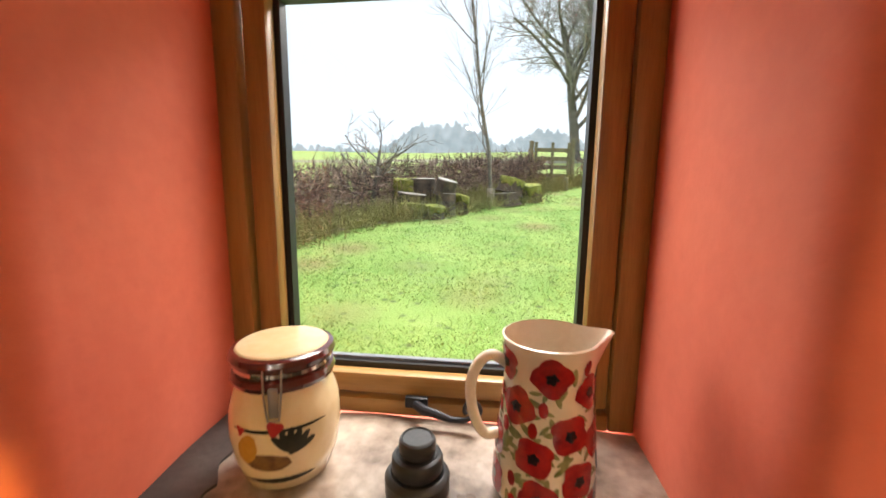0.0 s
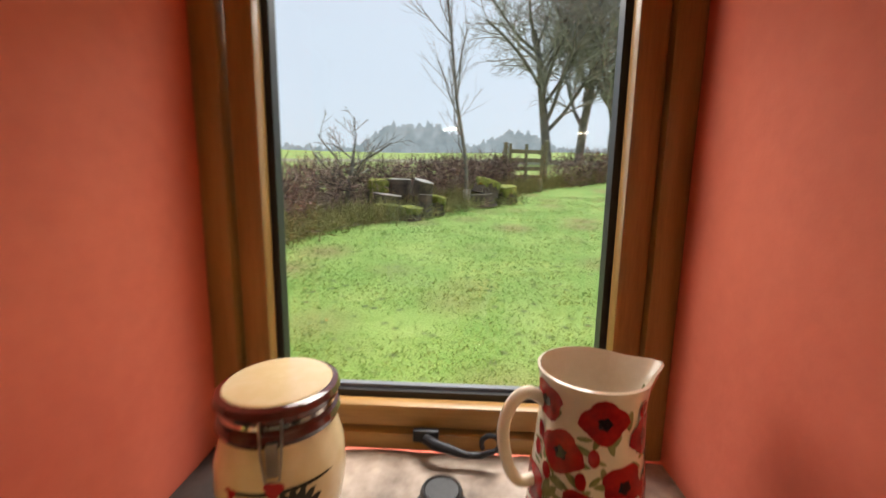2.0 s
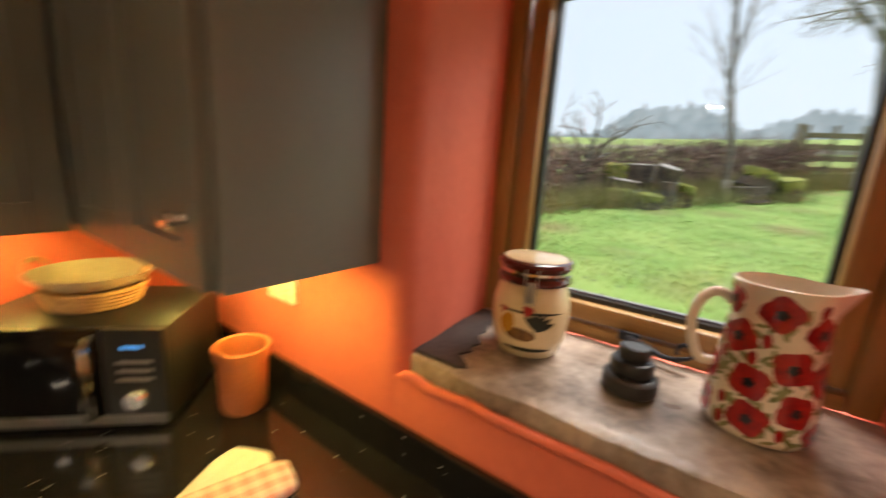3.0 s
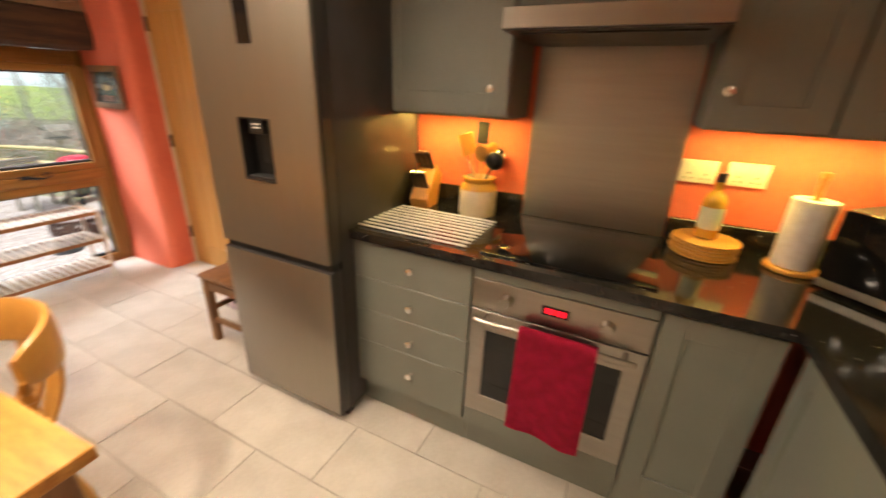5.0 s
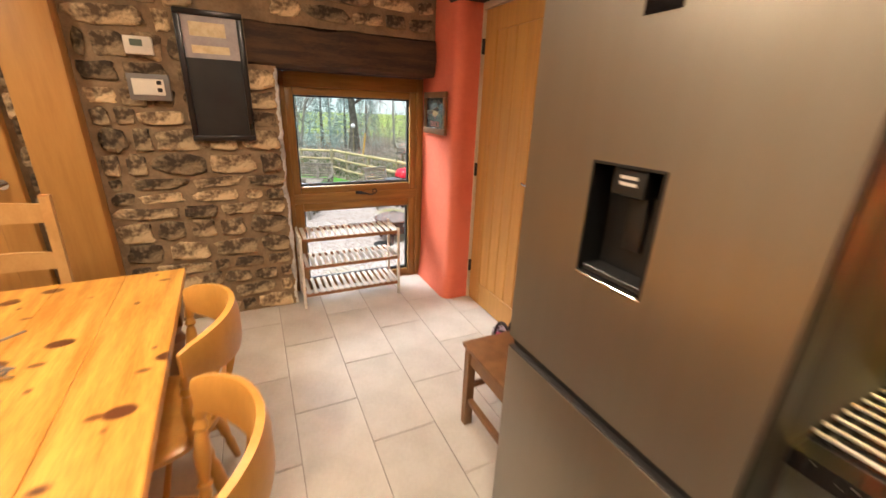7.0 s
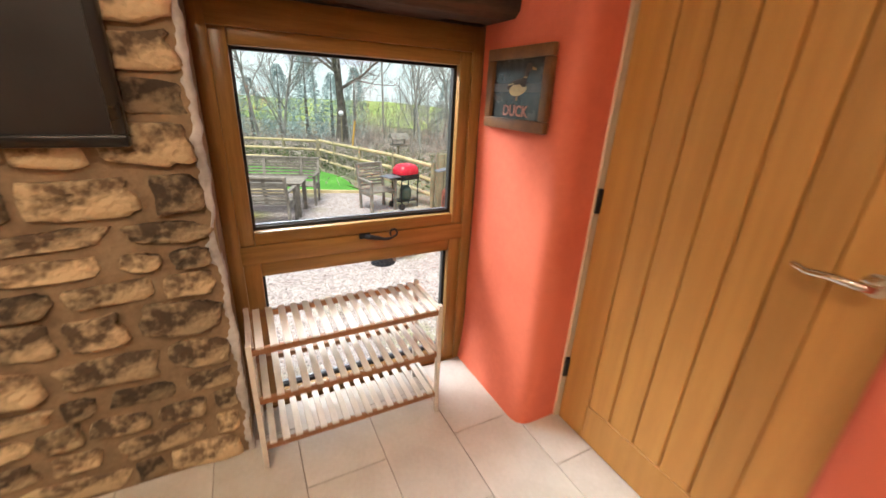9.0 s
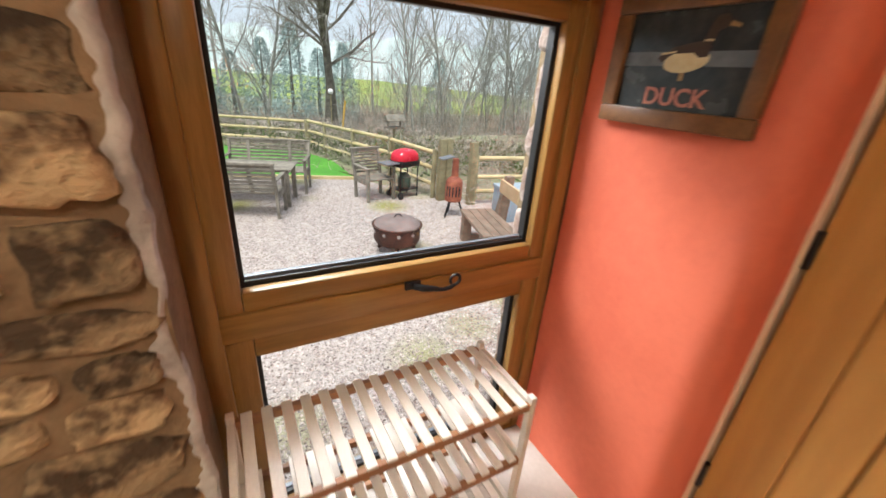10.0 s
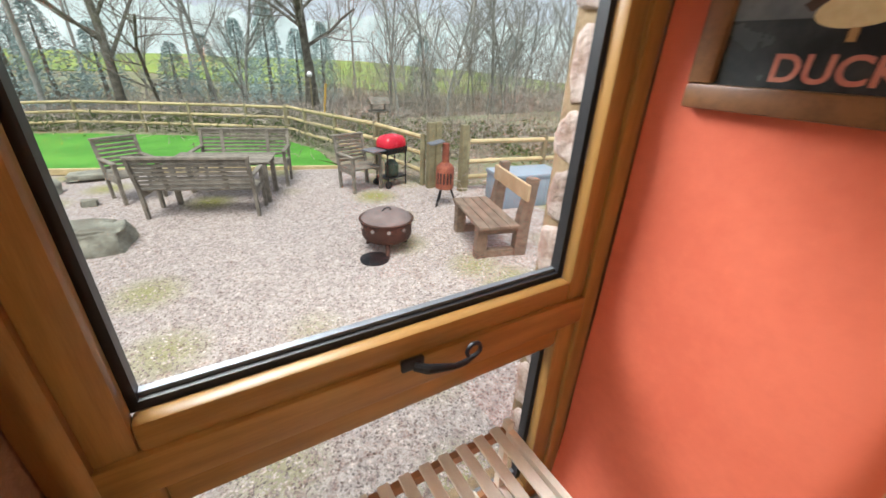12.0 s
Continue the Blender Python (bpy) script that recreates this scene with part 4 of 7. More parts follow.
for z in (0.10, 0.31, 0.515):
    for y in (-0.125, 0.125):
        part("rail", box(B(), (-0.343, y - 0.008, z - 0.013), (0.343, y + 0.008, z + 0.010), 0.001), RACKB, RK, "brown front rail")
    for k in range(15):
        x = -0.318 + 0.636 * k / 14
        part("slat", box(B(), (x - 0.0125, -0.135, z + 0.010), (x + 0.0125, 0.135, z + 0.018), 0.0015), RACKP, RK)

# ---- on the walls ----
PICWOOD = mat("brown_picture_frame", (0.13, 0.055, 0.022), (0.20, 0.09, 0.035), 0.4, scale=10, fine=80, bump=0.1, stretch=(2, 2, 2))
OCHRED = mat("ochre_print", (0.34, 0.20, 0.08), (0.42, 0.26, 0.11), 0.4, scale=30, bump=0)
SLATEPIC = mat("slate_print", (0.018, 0.022, 0.028), (0.05, 0.058, 0.066), 0.25, scale=14, fine=60, bump=0.05)
CREAMP = mat("cream_print", (0.62, 0.50, 0.28), (0.74, 0.64, 0.42), 0.4, scale=30, bump=0)
PINKP = mat("faded_red_print", (0.50, 0.16, 0.13), (0.58, 0.24, 0.19), 0.4, scale=30, bump=0)


def lettering(text, size, material, parent, m, label):
    cu = bpy.data.curves.new("lettering", "FONT")
    cu.body, cu.size, cu.extrude, cu.align_x = text, size, 0.0005, "CENTER"
    cu.offset = size * 0.02
    tmp = new("lettering_source", cu)
    bpy.context.view_layer.update()
    me = bpy.data.meshes.new_from_object(tmp.evaluated_get(bpy.context.evaluated_depsgraph_get()))
    bpy.data.objects.remove(tmp)
    me.transform(m)
    me.materials.clear()
    me.materials.append(material)
    ob = new("lettering", me)
    ob.parent = parent
    return tagged(ob, label)


DP = thing("framed_picture", -0.461, -3.065, 1.225, "brown framed duck picture hanging on the terracotta pier", "picture")
hw, ph, fw = 0.190, 0.285, 0.040
bm = B()
for a, b in (((-hw, 0), (hw, fw)), ((-hw, ph - fw), (hw, ph)), ((-hw, fw), (-hw + fw, ph - fw)), ((hw - fw, fw), (hw, ph - fw))):
    box(bm, (0, a[0], a[1]), (0.022, b[0], b[1]), 0.005, 2)
part("frame", bm, PICWOOD, DP)
part("print", box(B(), (0.002, -hw + fw - 0.004, fw - 0.004), (0.008, hw - fw + 0.004, ph - fw + 0.004)), SLATEPIC, DP, "dark slate-coloured print")
def cut_shape(x0, x1, pts):
    """A flat printed shape in the picture's plane."""
    return ring_faces(B(), [[(x, y, z) for y, z in pts] for x in (x0, x1)])


def blob(cy, cz, ry, rz, n=24, lean=0.0):
    return [(cy + ry * math.cos(a) + lean * math.sin(a), cz + rz * math.sin(a)) for a in [2 * math.pi * k / n for k in range(n)]]


DUCKBROWN = mat("brown_bird_print", (0.035, 0.018, 0.014), (0.06, 0.032, 0.025), 0.5, bump=0)
part("water_band", box(B(), (0.008, -hw + fw, 0.133), (0.0084, hw - fw, 0.163)), mat("grey_blue_print", (0.10, 0.12, 0.15), (0.16, 0.18, 0.21), 0.4, scale=20, bump=0), DP, "grey-blue painted band")
part("duck_body", cut_shape(0.0084, 0.009, blob(0.006, 0.143, 0.050, 0.024, lean=0.012)), CREAMP, DP, "cream bird breast")
part("duck_back", cut_shape(0.0088, 0.0094, [(-0.062, 0.150), (-0.050, 0.140), (-0.030, 0.158), (0.020, 0.160), (0.034, 0.150), (0.052, 0.152), (0.054, 0.172), (0.044, 0.184), (0.012, 0.180), (-0.028, 0.172)]), DUCKBROWN, DP, "dark brown bird back")
part("duck_neck", cut_shape(0.0088, 0.0095, [(0.034, 0.178), (0.053, 0.176), (0.060, 0.200), (0.076, 0.206), (0.080, 0.218), (0.070, 0.230), (0.052, 0.230), (0.043, 0.214)]), DUCKBROWN, DP, "dark bird neck and head")
part("duck_collar", cut_shape(0.0094, 0.0098, [(0.036, 0.182), (0.055, 0.181), (0.056, 0.185), (0.037, 0.186)]), CREAMP, DP, "pale neck ring")
part("duck_tail_edge", cut_shape(0.0094, 0.0098, [(-0.054, 0.156), (-0.020, 0.161), (-0.020, 0.164), (-0.056, 0.160)]), CREAMP, DP, "pale tail edge")
part("duck_bill", cut_shape(0.0088, 0.0095, [(0.078, 0.208), (0.100, 0.204), (0.100, 0.210), (0.080, 0.218)]), OCHRED, DP, "ochre bird bill")
part("duck_foot", box(B(), (0.0084, 0.000, 0.103), (0.009, 0.010, 0.121)), OCHRED, DP, "ochre bird foot")
lettering("DUCK", 0.054, PINKP, DP, Matrix.Translation((0.0085, 0.0, 0.050)) @ Matrix(((0, 0, 1, 0), (1, 0, 0, 0), (0, 1, 0, 0), (0, 0, 0, 1))), "faded red lettering")

FRAMEBLACK = mat("black_frame_paint", (0.010, 0.009, 0.009), (0.016, 0.014, 0.014), 0.3, fine=100, bump=0.05)
BP = thing("framed_board", 0.907, -3.088, 1.172, "tall black framed board with a pale print at its top", "picture")
hw, ph, fw = 0.166, 0.685, 0.030
bm = B()
for a, b in (((-hw, 0), (hw, fw)), ((-hw, ph - fw), (hw, ph)), ((-hw, fw), (-hw + fw, ph - fw)), ((hw - fw, fw), (hw, ph - fw))):
    box(bm, (a[0], -0.024, a[1]), (b[0], 0.008, b[1]), 0.006, 2)
part("frame", bm, FRAMEBLACK, BP)
part("board", box(B(), (-hw + fw - 0.004, -0.022, fw - 0.004), (hw - fw + 0.004, -0.006, ph - fw + 0.004)), BLACKPLASTIC, BP, "plain black board")
part("print", box(B(), (-hw + fw + 0.002, -0.006, 0.445), (hw - fw - 0.002, -0.004, ph - fw)), mat("lilac_grey_print", (0.33, 0.30, 0.31), (0.44, 0.40, 0.40), 0.35, scale=10, bump=0), BP, "pale lilac-grey print")
for a, b in (((-0.075, 0.555), (0.10, 0.625)), ((-0.085, 0.47), (0.10, 0.51))):
    part("print_block", box(B(), (a[0], -0.004, a[1]), (b[0], -0.0035, b[1]), 0), CREAMP, BP, "cream printed shape")

WHITEPL = mat("white_plastic", (0.68, 0.64, 0.56), None, 0.35, bump=0)
TH = thing("thermostat", 1.248, -3.086, 1.612, "white heating thermostat with grey screen on the stone wall", "thermostat")
part("case", box(B(), (-0.062, -0.025, 0), (0.062, 0.006, 0.088), 0.006, 2), WHITEPL, TH)
part("screen", box(B(), (-0.02, 0.006, 0.040), (0.034, 0.0075, 0.072)), mat("lcd_grey", (0.10, 0.13, 0.10), None, 0.3, bump=0), TH, "grey screen")
for k in range(3):
    part("button", box(B(), (-0.045, 0.006, 0.03 + 0.016 * k), (-0.032, 0.009, 0.038 + 0.016 * k), 0.001), WHITEPL, TH)
CT = thing("alarm_panel", 1.235, -3.086, 1.385, "grey-rimmed white wall panel with small dark keys", "wall panel")
part("case", box(B(), (-0.095, -0.025, 0), (0.095, 0.004, 0.135), 0.005, 2), mat("mid_grey_plastic", (0.16, 0.15, 0.14), None, 0.4, bump=0), CT)
part("face", box(B(), (-0.070, 0.004, 0.028), (0.075, 0.008, 0.110), 0.002), WHITEPL, CT, "white face plate")
for z in (0.045, 0.082):
    part("key", box(B(), (-0.058, 0.008, z), (-0.036, 0.010, z + 0.02), 0.001), BLACKPLASTIC, CT)


def socket(x, y, z, turn):
    s = thing("wall_socket", x, y, z, "white double wall socket plate", "socket", "wall sockets", turn)
    part("plate", box(B(), (0, -0.062, -0.043), (0.010, 0.062, 0.043), 0.003, 2), WHITEPL, s)
    for k in (-1, 1):
        part("rocker", box(B(), (0.010, k * 0.028 - 0.007, 0.012), (0.013, k * 0.028 + 0.007, 0.028), 0.001), WHITEPL, s)
        for dy, dz in ((0, -0.008), (-0.011, -0.026), (0.011, -0.026)):
            part("slot", box(B(), (0.0095, k * 0.028 + dy - 0.0025, dz - 0.004), (0.0105, k * 0.028 + dy + 0.0025, dz + 0.004)), BLACKPLASTIC, s)
    return s


so = socket(-0.6, 0.658, 1.188, 0)
copy_thing(so, pose(-0.6, 0.815, 1.192))
copy_thing(so, pose(0.03, 1.6, 1.22, 0, 0, -90))

# ---- worktop things ----
# microwave, turned into the corner
MW = thing("microwave", -0.285, 1.285, 0.909, "black microwave oven with steel handle set across the corner", "microwave", rz=-45)
part("case", box(B(), (-0.15, -0.218, 0.012), (0.155, 0.218, 0.255), 0.004, 2), BLACKPLASTIC, MW)
dr = part("door", box(B(), (0.155, -0.217, 0.014), (0.172, 0.085, 0.253), 0.003, 2), BLACKGLASS, MW, "black glass door")
part("bottom_strip", box(B(), (0.171, -0.217, 0.014), (0.1745, 0.217, 0.040), 0.001), STEEL, MW, "steel strip along the door's foot")
bm = B()
tube(bm, [(0.172, 0.068, 0.235), (0.198, 0.068, 0.222), (0.200, 0.068, 0.13), (0.198, 0.068, 0.048), (0.172, 0.068, 0.035)], 0.008, 10)
part("handle", bm, CHROME, dr, "curved steel handle")
cp = part("control_panel", box(B(), (0.155, 0.088, 0.014), (0.171, 0.217, 0.253), 0.002), BLACKPLASTIC, MW)
BLUEGLOW = glow("blue_digits", (0.10, 0.45, 1.0), 1.6)
for k in range(4):
    part("digit", box(B(), (0.171, 0.132 + 0.011 * k, 0.206), (0.1718, 0.136 + 0.011 * k, 0.215)), BLUEGLOW, cp, "glowing blue clock digit")
for k in range(3):
    part("button", box(B(), (0.171, 0.118, 0.125 + 0.022 * k), (0.1735, 0.190, 0.135 + 0.022 * k), 0.001), STEEL, cp)
bm = B()
tube(bm, [(0.171, 0.152, 0.082), (0.186, 0.152, 0.082), (0.190, 0.152, 0.082)], [0.026, 0.023, 0.019], 24)
part("dial", bm, CHROME, cp, "round chrome dial")
for x in (-0.12, 0.12):
    for y in (-0.18, 0.18):
        part("foot", box(B(), (x - 0.015, y - 0.015, 0), (x + 0.015, y + 0.015, 0.012)), BLACKPLASTIC, MW)
# basket bowl on the microwave
CERAM = mat("cream_ceramic", (0.62, 0.52, 0.36), (0.72, 0.62, 0.45), 0.25, scale=8, fine=80, bump=0.03)
BW = thing("basket_bowl", -0.30, 1.275, 1.164, "cream oval bowl in a woven basket stand with two handles", "bowl", rz=-45)
bm = B()
lathe(bm, [(0.055, 0.045), (0.10, 0.058), (0.125, 0.085), (0.128, 0.090), (0.120, 0.088), (0.09, 0.064), (0.02, 0.055)], 36)
part("bowl", bm, CERAM, BW)
for k in range(5):
    bm = B()
    tube(bm, [((0.088 + 0.004 * k) * math.cos(a), (0.088 + 0.004 * k) * math.sin(a), 0.007 + 0.010 * k) for a in [2 * math.pi * j / 32 for j in range(33)]], 0.006, 6)
    part("weave", bm, WICKER, BW)
for s in (-1, 1):
    bm = B()
    tube(bm, [(0.03 * math.cos(a), s * (0.125 + 0.012 * math.sin(a)), 0.088 + 0.025 * math.sin(a)) for a in [math.pi * j / 8 for j in range(9)]], 0.006, 8)
    part("handle", bm, WICKER, BW)
# terracotta pot
TERRA = mat("terracotta_clay", (0.46, 0.14, 0.045), (0.56, 0.19, 0.065), 0.7, scale=9, fine=90, bump=0.15)
PT = thing("terracotta_pot", 0.035, 1.475, 0.909, "tall unglazed terracotta utensil pot", "pot")
bm = B()
lathe(bm, [(0.050, 0.0), (0.056, 0.01), (0.062, 0.145), (0.068, 0.148), (0.070, 0.175), (0.066, 0.18), (0.060, 0.176), (0.054, 0.03), (0.0, 0.02)], 32, cap=False)
part("body", bm, TERRA, PT)
bm = B()
lathe(bm, [(0.0572, 0.03), (0.0585, 0.033), (0.0578, 0.037)], 32, cap=False)
part("band", bm, TERRA, PT)
# kitchen roll
KR = thing("kitchen_roll", -0.455, 0.985, 0.909, "white paper roll on a pale wooden holder", "kitchen roll")
bm = B()
lathe(bm, [(0.075, 0), (0.078, 0.004), (0.078, 0.014), (0.074, 0.018), (0.0, 0.018)], 32, cap=False)
part("base", bm, CHAIRWOOD, KR)
bm = B()
lathe(bm, [(0.060, 0.020), (0.061, 0.022), (0.061, 0.246), (0.059, 0.248), (0.022, 0.248), (0.022, 0.24)], 40)
part("paper", bm, mat("soft_paper", (0.72, 0.68, 0.64), (0.80, 0.77, 0.74), 0.95, scale=40, fine=200, bump=0.5), KR, "white quilted paper")
bm = B()
lathe(bm, [(0.011, 0.018), (0.011, 0.31), (0.016, 0.318), (0.014, 0.335), (0.0, 0.338)], 16, cap=False)
part("spindle", bm, CHAIRWOOD, KR)
# round boards with a bottle on them
for k in range(5):
    bd = thing("round_board", -0.475 + 0.003 * math.sin(k * 2), 0.725 + 0.003 * math.cos(k * 3), 0.909 + 0.0125 * k, "round pale wooden board in a stack", "board", "stack of round boards")
    bm = B()
    lathe(bm, [(0.105, 0), (0.110, 0.003), (0.110, 0.009), (0.105, 0.012), (0.0, 0.012)], 40, cap=False)
    part("disc", bm, CHAIRWOOD, bd)
BOT = thing("oil_bottle", -0.478, 0.722, 0.9725, "slim clear bottle of golden oil with pale label", "bottle")
bm = B()
lathe(bm, [(0.034, 0), (0.037, 0.004), (0.037, 0.135), (0.030, 0.155), (0.014, 0.175), (0.013, 0.21), (0.0, 0.21)], 28, cap=False)
part("body", bm, mat("golden_oil", (0.48, 0.26, 0.03), (0.56, 0.32, 0.04), 0.08, bump=0), BOT)
bm = B()
lathe(bm, [(0.0376, 0.035), (0.0376, 0.115)], 28, cap=False)
part("label", bm, mat("pale_label", (0.55, 0.58, 0.40), (0.64, 0.66, 0.5), 0.5, bump=0), BOT, "pale green paper label")
bm = B()
lathe(bm, [(0.015, 0.205), (0.015, 0.235), (0.0, 0.236)], 20, cap=False)
part("cap", bm, BLACKPLASTIC, BOT)

# oven gloves: one plain, one checked, crossed
WHITECLOTH = mat("white_quilted_cotton", (0.60, 0.57, 0.50), (0.70, 0.67, 0.61), 0.95, scale=20, fine=160, bump=0.6, depth=0.003)


def checked():
    m = mat("red_gingham", (0.62, 0.52, 0.46), (0.68, 0.58, 0.52), 0.95, fine=200, bump=0.5)
    n, l = m.node_tree.nodes, m.node_tree.links
    bs = n["Principled BSDF"]
    src = bs.inputs["Base Color"].links[0].from_socket
    tc = n.new("ShaderNodeTexCoord")
    sep = n.new("ShaderNodeSeparateXYZ")
    l.new(tc.outputs["Object"], sep.inputs[0])
    tot = n.new("ShaderNodeMath")
    for i in (0, 1):
        a, b = n.new("ShaderNodeMath"), n.new("ShaderNodeMath")
        a.operation, b.operation = "PINGPONG", "GREATER_THAN"
        a.inputs[1].default_value, b.inputs[1].default_value = 0.016, 0.008
        l.new(sep.outputs[i], a.inputs[0])
        l.new(a.outputs[0], b.inputs[0])
        l.new(b.outputs[0], tot.inputs[i])
    half = n.new("ShaderNodeMath")
    half.operation = "MULTIPLY"
    half.inputs[1].default_value = 0.32
    l.new(tot.outputs[0], half.inputs[0])
    mx = n.new("ShaderNodeMix")
    mx.data_type = "RGBA"
    l.new(half.outputs[0], mx.inputs[0])
    l.new(src, mx.inputs[6])
    mx.inputs[7].default_value = (0.60, 0.12, 0.08, 1)
    l.new(mx.outputs[2], bs.inputs["Base Color"])
    return m


def pad(w, l, h, seed):
    bm = B()
    n = 32
    rings = []
    for q, z in ((0.97, 0.0), (1.0, h * 0.35), (0.98, h * 0.75), (0.9, h), (0.5, h * 1.03)):
        r = []
        for k in range(n):
            a = 2 * math.pi * k / n
            x = w * math.copysign(abs(math.cos(a)) ** 0.32, math.cos(a)) * q
            y = l * math.copysign(abs(math.sin(a)) ** 0.32, math.sin(a)) * (1 - (1 - q) * w / l)
            r.append((x + 0.004 * wob((a, seed, 0), 2), y, z + (0.003 * wob((x * 30, y * 30, seed)) if z else 0)))
        rings.append(r)
    return ring_faces(bm, rings)


OG = thing("oven_glove", 0.315, 1.215, 0.909, "white quilted oven glove lying on the worktop", "oven glove", rz=27)
part("pad", pad(0.062, 0.205, 0.018, 1), WHITECLOTH, OG, "", 70)
OG2 = thing("oven_glove", 0.315, 1.245, 0.929, "red and cream checked oven glove lying across another", "oven glove", rz=-17)
part("pad", pad(0.052, 0.165, 0.017, 5), checked(), OG2, "", 70)

# knife block
KB = thing("knife_block", -0.455, -0.455, 0.909, "pale wooden knife block with black-handled knives", "knife block", rz=6)
bm = B()
ring_faces(bm, [[(-0.06, y, 0), (0.055, y, 0), (0.075, y, 0.05), (-0.035, y, 0.20), (-0.11, y, 0.14)] for y in (-0.045, 0.045)])
bmesh.ops.bevel(bm, geom=bm.edges[:], offset=0.003, segments=2, affect="EDGES")
part("block", bm, CHAIRWOOD, KB)
part("emblem", box(B(), (0.0555, -0.014, 0.012), (0.0575, 0.014, 0.035)), BLACKPLASTIC, KB, "small dark emblem plate")
d = Vector((0.62, 0, 0.78)).normalized()
for r in range(2):
    for k in range(3):
        o = Vector((0.045 - 0.062 * r - 0.012, -0.027 + 0.027 * k, 0.098 + 0.082 * r))
        kn = B()
        q = d.to_track_quat("Z", "Y").to_matrix().to_4x4()
        box(kn, (-0.011, -0.007, 0.0), (0.011, 0.007, 0.105), 0.004, 2, Matrix.Translation(o) @ q)
        hnd = part("knife_handle", kn, BLACKPLASTIC, KB, "black riveted knife handle")
        kn = B()
        box(kn, (-0.0115, -0.0075, 0.100), (0.0115, 0.0075, 0.112), 0.003, 1, Matrix.Translation(o) @ q)
        part("end_cap", kn, CHROME, hnd, "steel end cap")

# utensil crock
CR = thing("utensil_crock", -0.475, -0.185, 0.909, "cream stoneware crock with golden rim full of utensils", "utensil crock")
bm = B()
lathe(bm, [(0.080, 0), (0.084, 0.006), (0.085, 0.12), (0.078, 0.140), (0.066, 0.150), (0.066, 0.158), (0.0735, 0.163), (0.0735, 0.173), (0.062, 0.175), (0.060, 0.05), (0.0, 0.04)], 40, cap=False)
part("pot", bm, CERAM, CR)
bm = B()
lathe(bm, [(0.0855, 0.118), (0.0788, 0.1405), (0.0668, 0.1505), (0.0668, 0.1575), (0.0743, 0.1625), (0.0743, 0.1735), (0.0615, 0.1757)], 40, cap=False)
part("rim_glaze", bm, mat("golden_glaze", (0.50, 0.25, 0.04), (0.58, 0.32, 0.06), 0.2, scale=12, bump=0.02), CR, "golden brown glazed rim")
rnd = random.Random(8)
for k, (kind, az, tilt) in enumerate((("spoon", 0.4, 22), ("spoon", 1.7, 16), ("ladle", 2.6, 30), ("spatula", 3.4, 12), ("spoon", 4.4, 26), ("spatula", 5.4, 18), ("ladle", 0.9, 34))):
    bm = B()
    dd = Vector((math.cos(az) * math.sin(radians(tilt)), math.sin(az) * math.sin(radians(tilt)), math.cos(radians(tilt))))
    o = Vector((-math.cos(az) * 0.02, -math.sin(az) * 0.02, 0.06))
    L = rnd.uniform(0.20, 0.27)
    tube(bm, [o, o + dd * L], 0.005, 8)
    q = Matrix.Translation(o + dd * L) @ dd.to_track_quat("Z", "Y").to_matrix().to_4x4() @ Matrix.Rotation(rnd.uniform(0, 3), 4, "Z")
    if kind == "spatula":
        box(bm, (-0.032, -0.003, -0.01), (0.032, 0.003, 0.085), 0.002, 1, q)
    else:
        bmesh.ops.create_uvsphere(bm, u_segments=14, v_segments=10, radius=1, matrix=q @ Matrix.Translation((0, 0, 0.03)) @ Matrix.Diagonal((0.030 if kind == "spoon" else 0.04, 0.008 if kind == "spoon" else 0.028, 0.042, 1)))
    part(kind, bm, (CHAIRWOOD, CHROME, BLACKPLASTIC)[(0, 0, 1, 2, 1, 0, 2)[k]], CR, ("pale wooden utensil", "shiny steel utensil", "black nylon utensil")[(0, 0, 1, 2, 1, 0, 2)[k]])

# kitchen tap
TP = thing("tap", 0.945, 1.475, 0.909, "chrome kitchen tap behind the sink", "tap", rz=58)
bm = B()
lathe(bm, [(0.028, 0), (0.028, 0.008), (0.020, 0.014), (0.018, 0.14), (0.022, 0.15), (0.020, 0.19), (0.0, 0.195)], 24, cap=False)
part("body", bm, CHROME, TP)
bm = B()
tube(bm, [(0, 0, 0.13), (0, -0.05, 0.20), (0, -0.12, 0.225), (0, -0.18, 0.20), (0, -0.19, 0.175)], 0.011, 12)
part("spout", bm, CHROME, TP)
part("lever", box(B(), (-0.008, -0.03, 0.192), (0.008, 0.05, 0.204), 0.003, 2, Matrix.Rotation(radians(12), 4, "X")), CHROME, TP)

# ---- on the window sill ----
SILL = 1.166
CREAMJ = mat("cream_glaze", (0.66, 0.50, 0.27), (0.74, 0.60, 0.37), 0.12, scale=7, fine=60, bump=0.02, coat=0.4)
BROWNGL = mat("oxblood_glaze", (0.065, 0.009, 0.006), (0.10, 0.016, 0.010), 0.12, scale=9, bump=0.0, coat=0.5)
jar_profile = [(0.060, 0.0), (0.070, 0.004), (0.082, 0.04), (0.0885, 0.085), (0.086, 0.125), (0.076, 0.158), (0.072, 0.166)]


def at_profile(profile, z):
    for (r0, z0), (r1, z1) in zip(profile, profile[1:]):
        if z0 <= z <= z1:
            return r0 + (r1 - r0) * (z - z0) / (z1 - z0)
    return profile[-1][0] if z > profile[0][1] else profile[0][0]


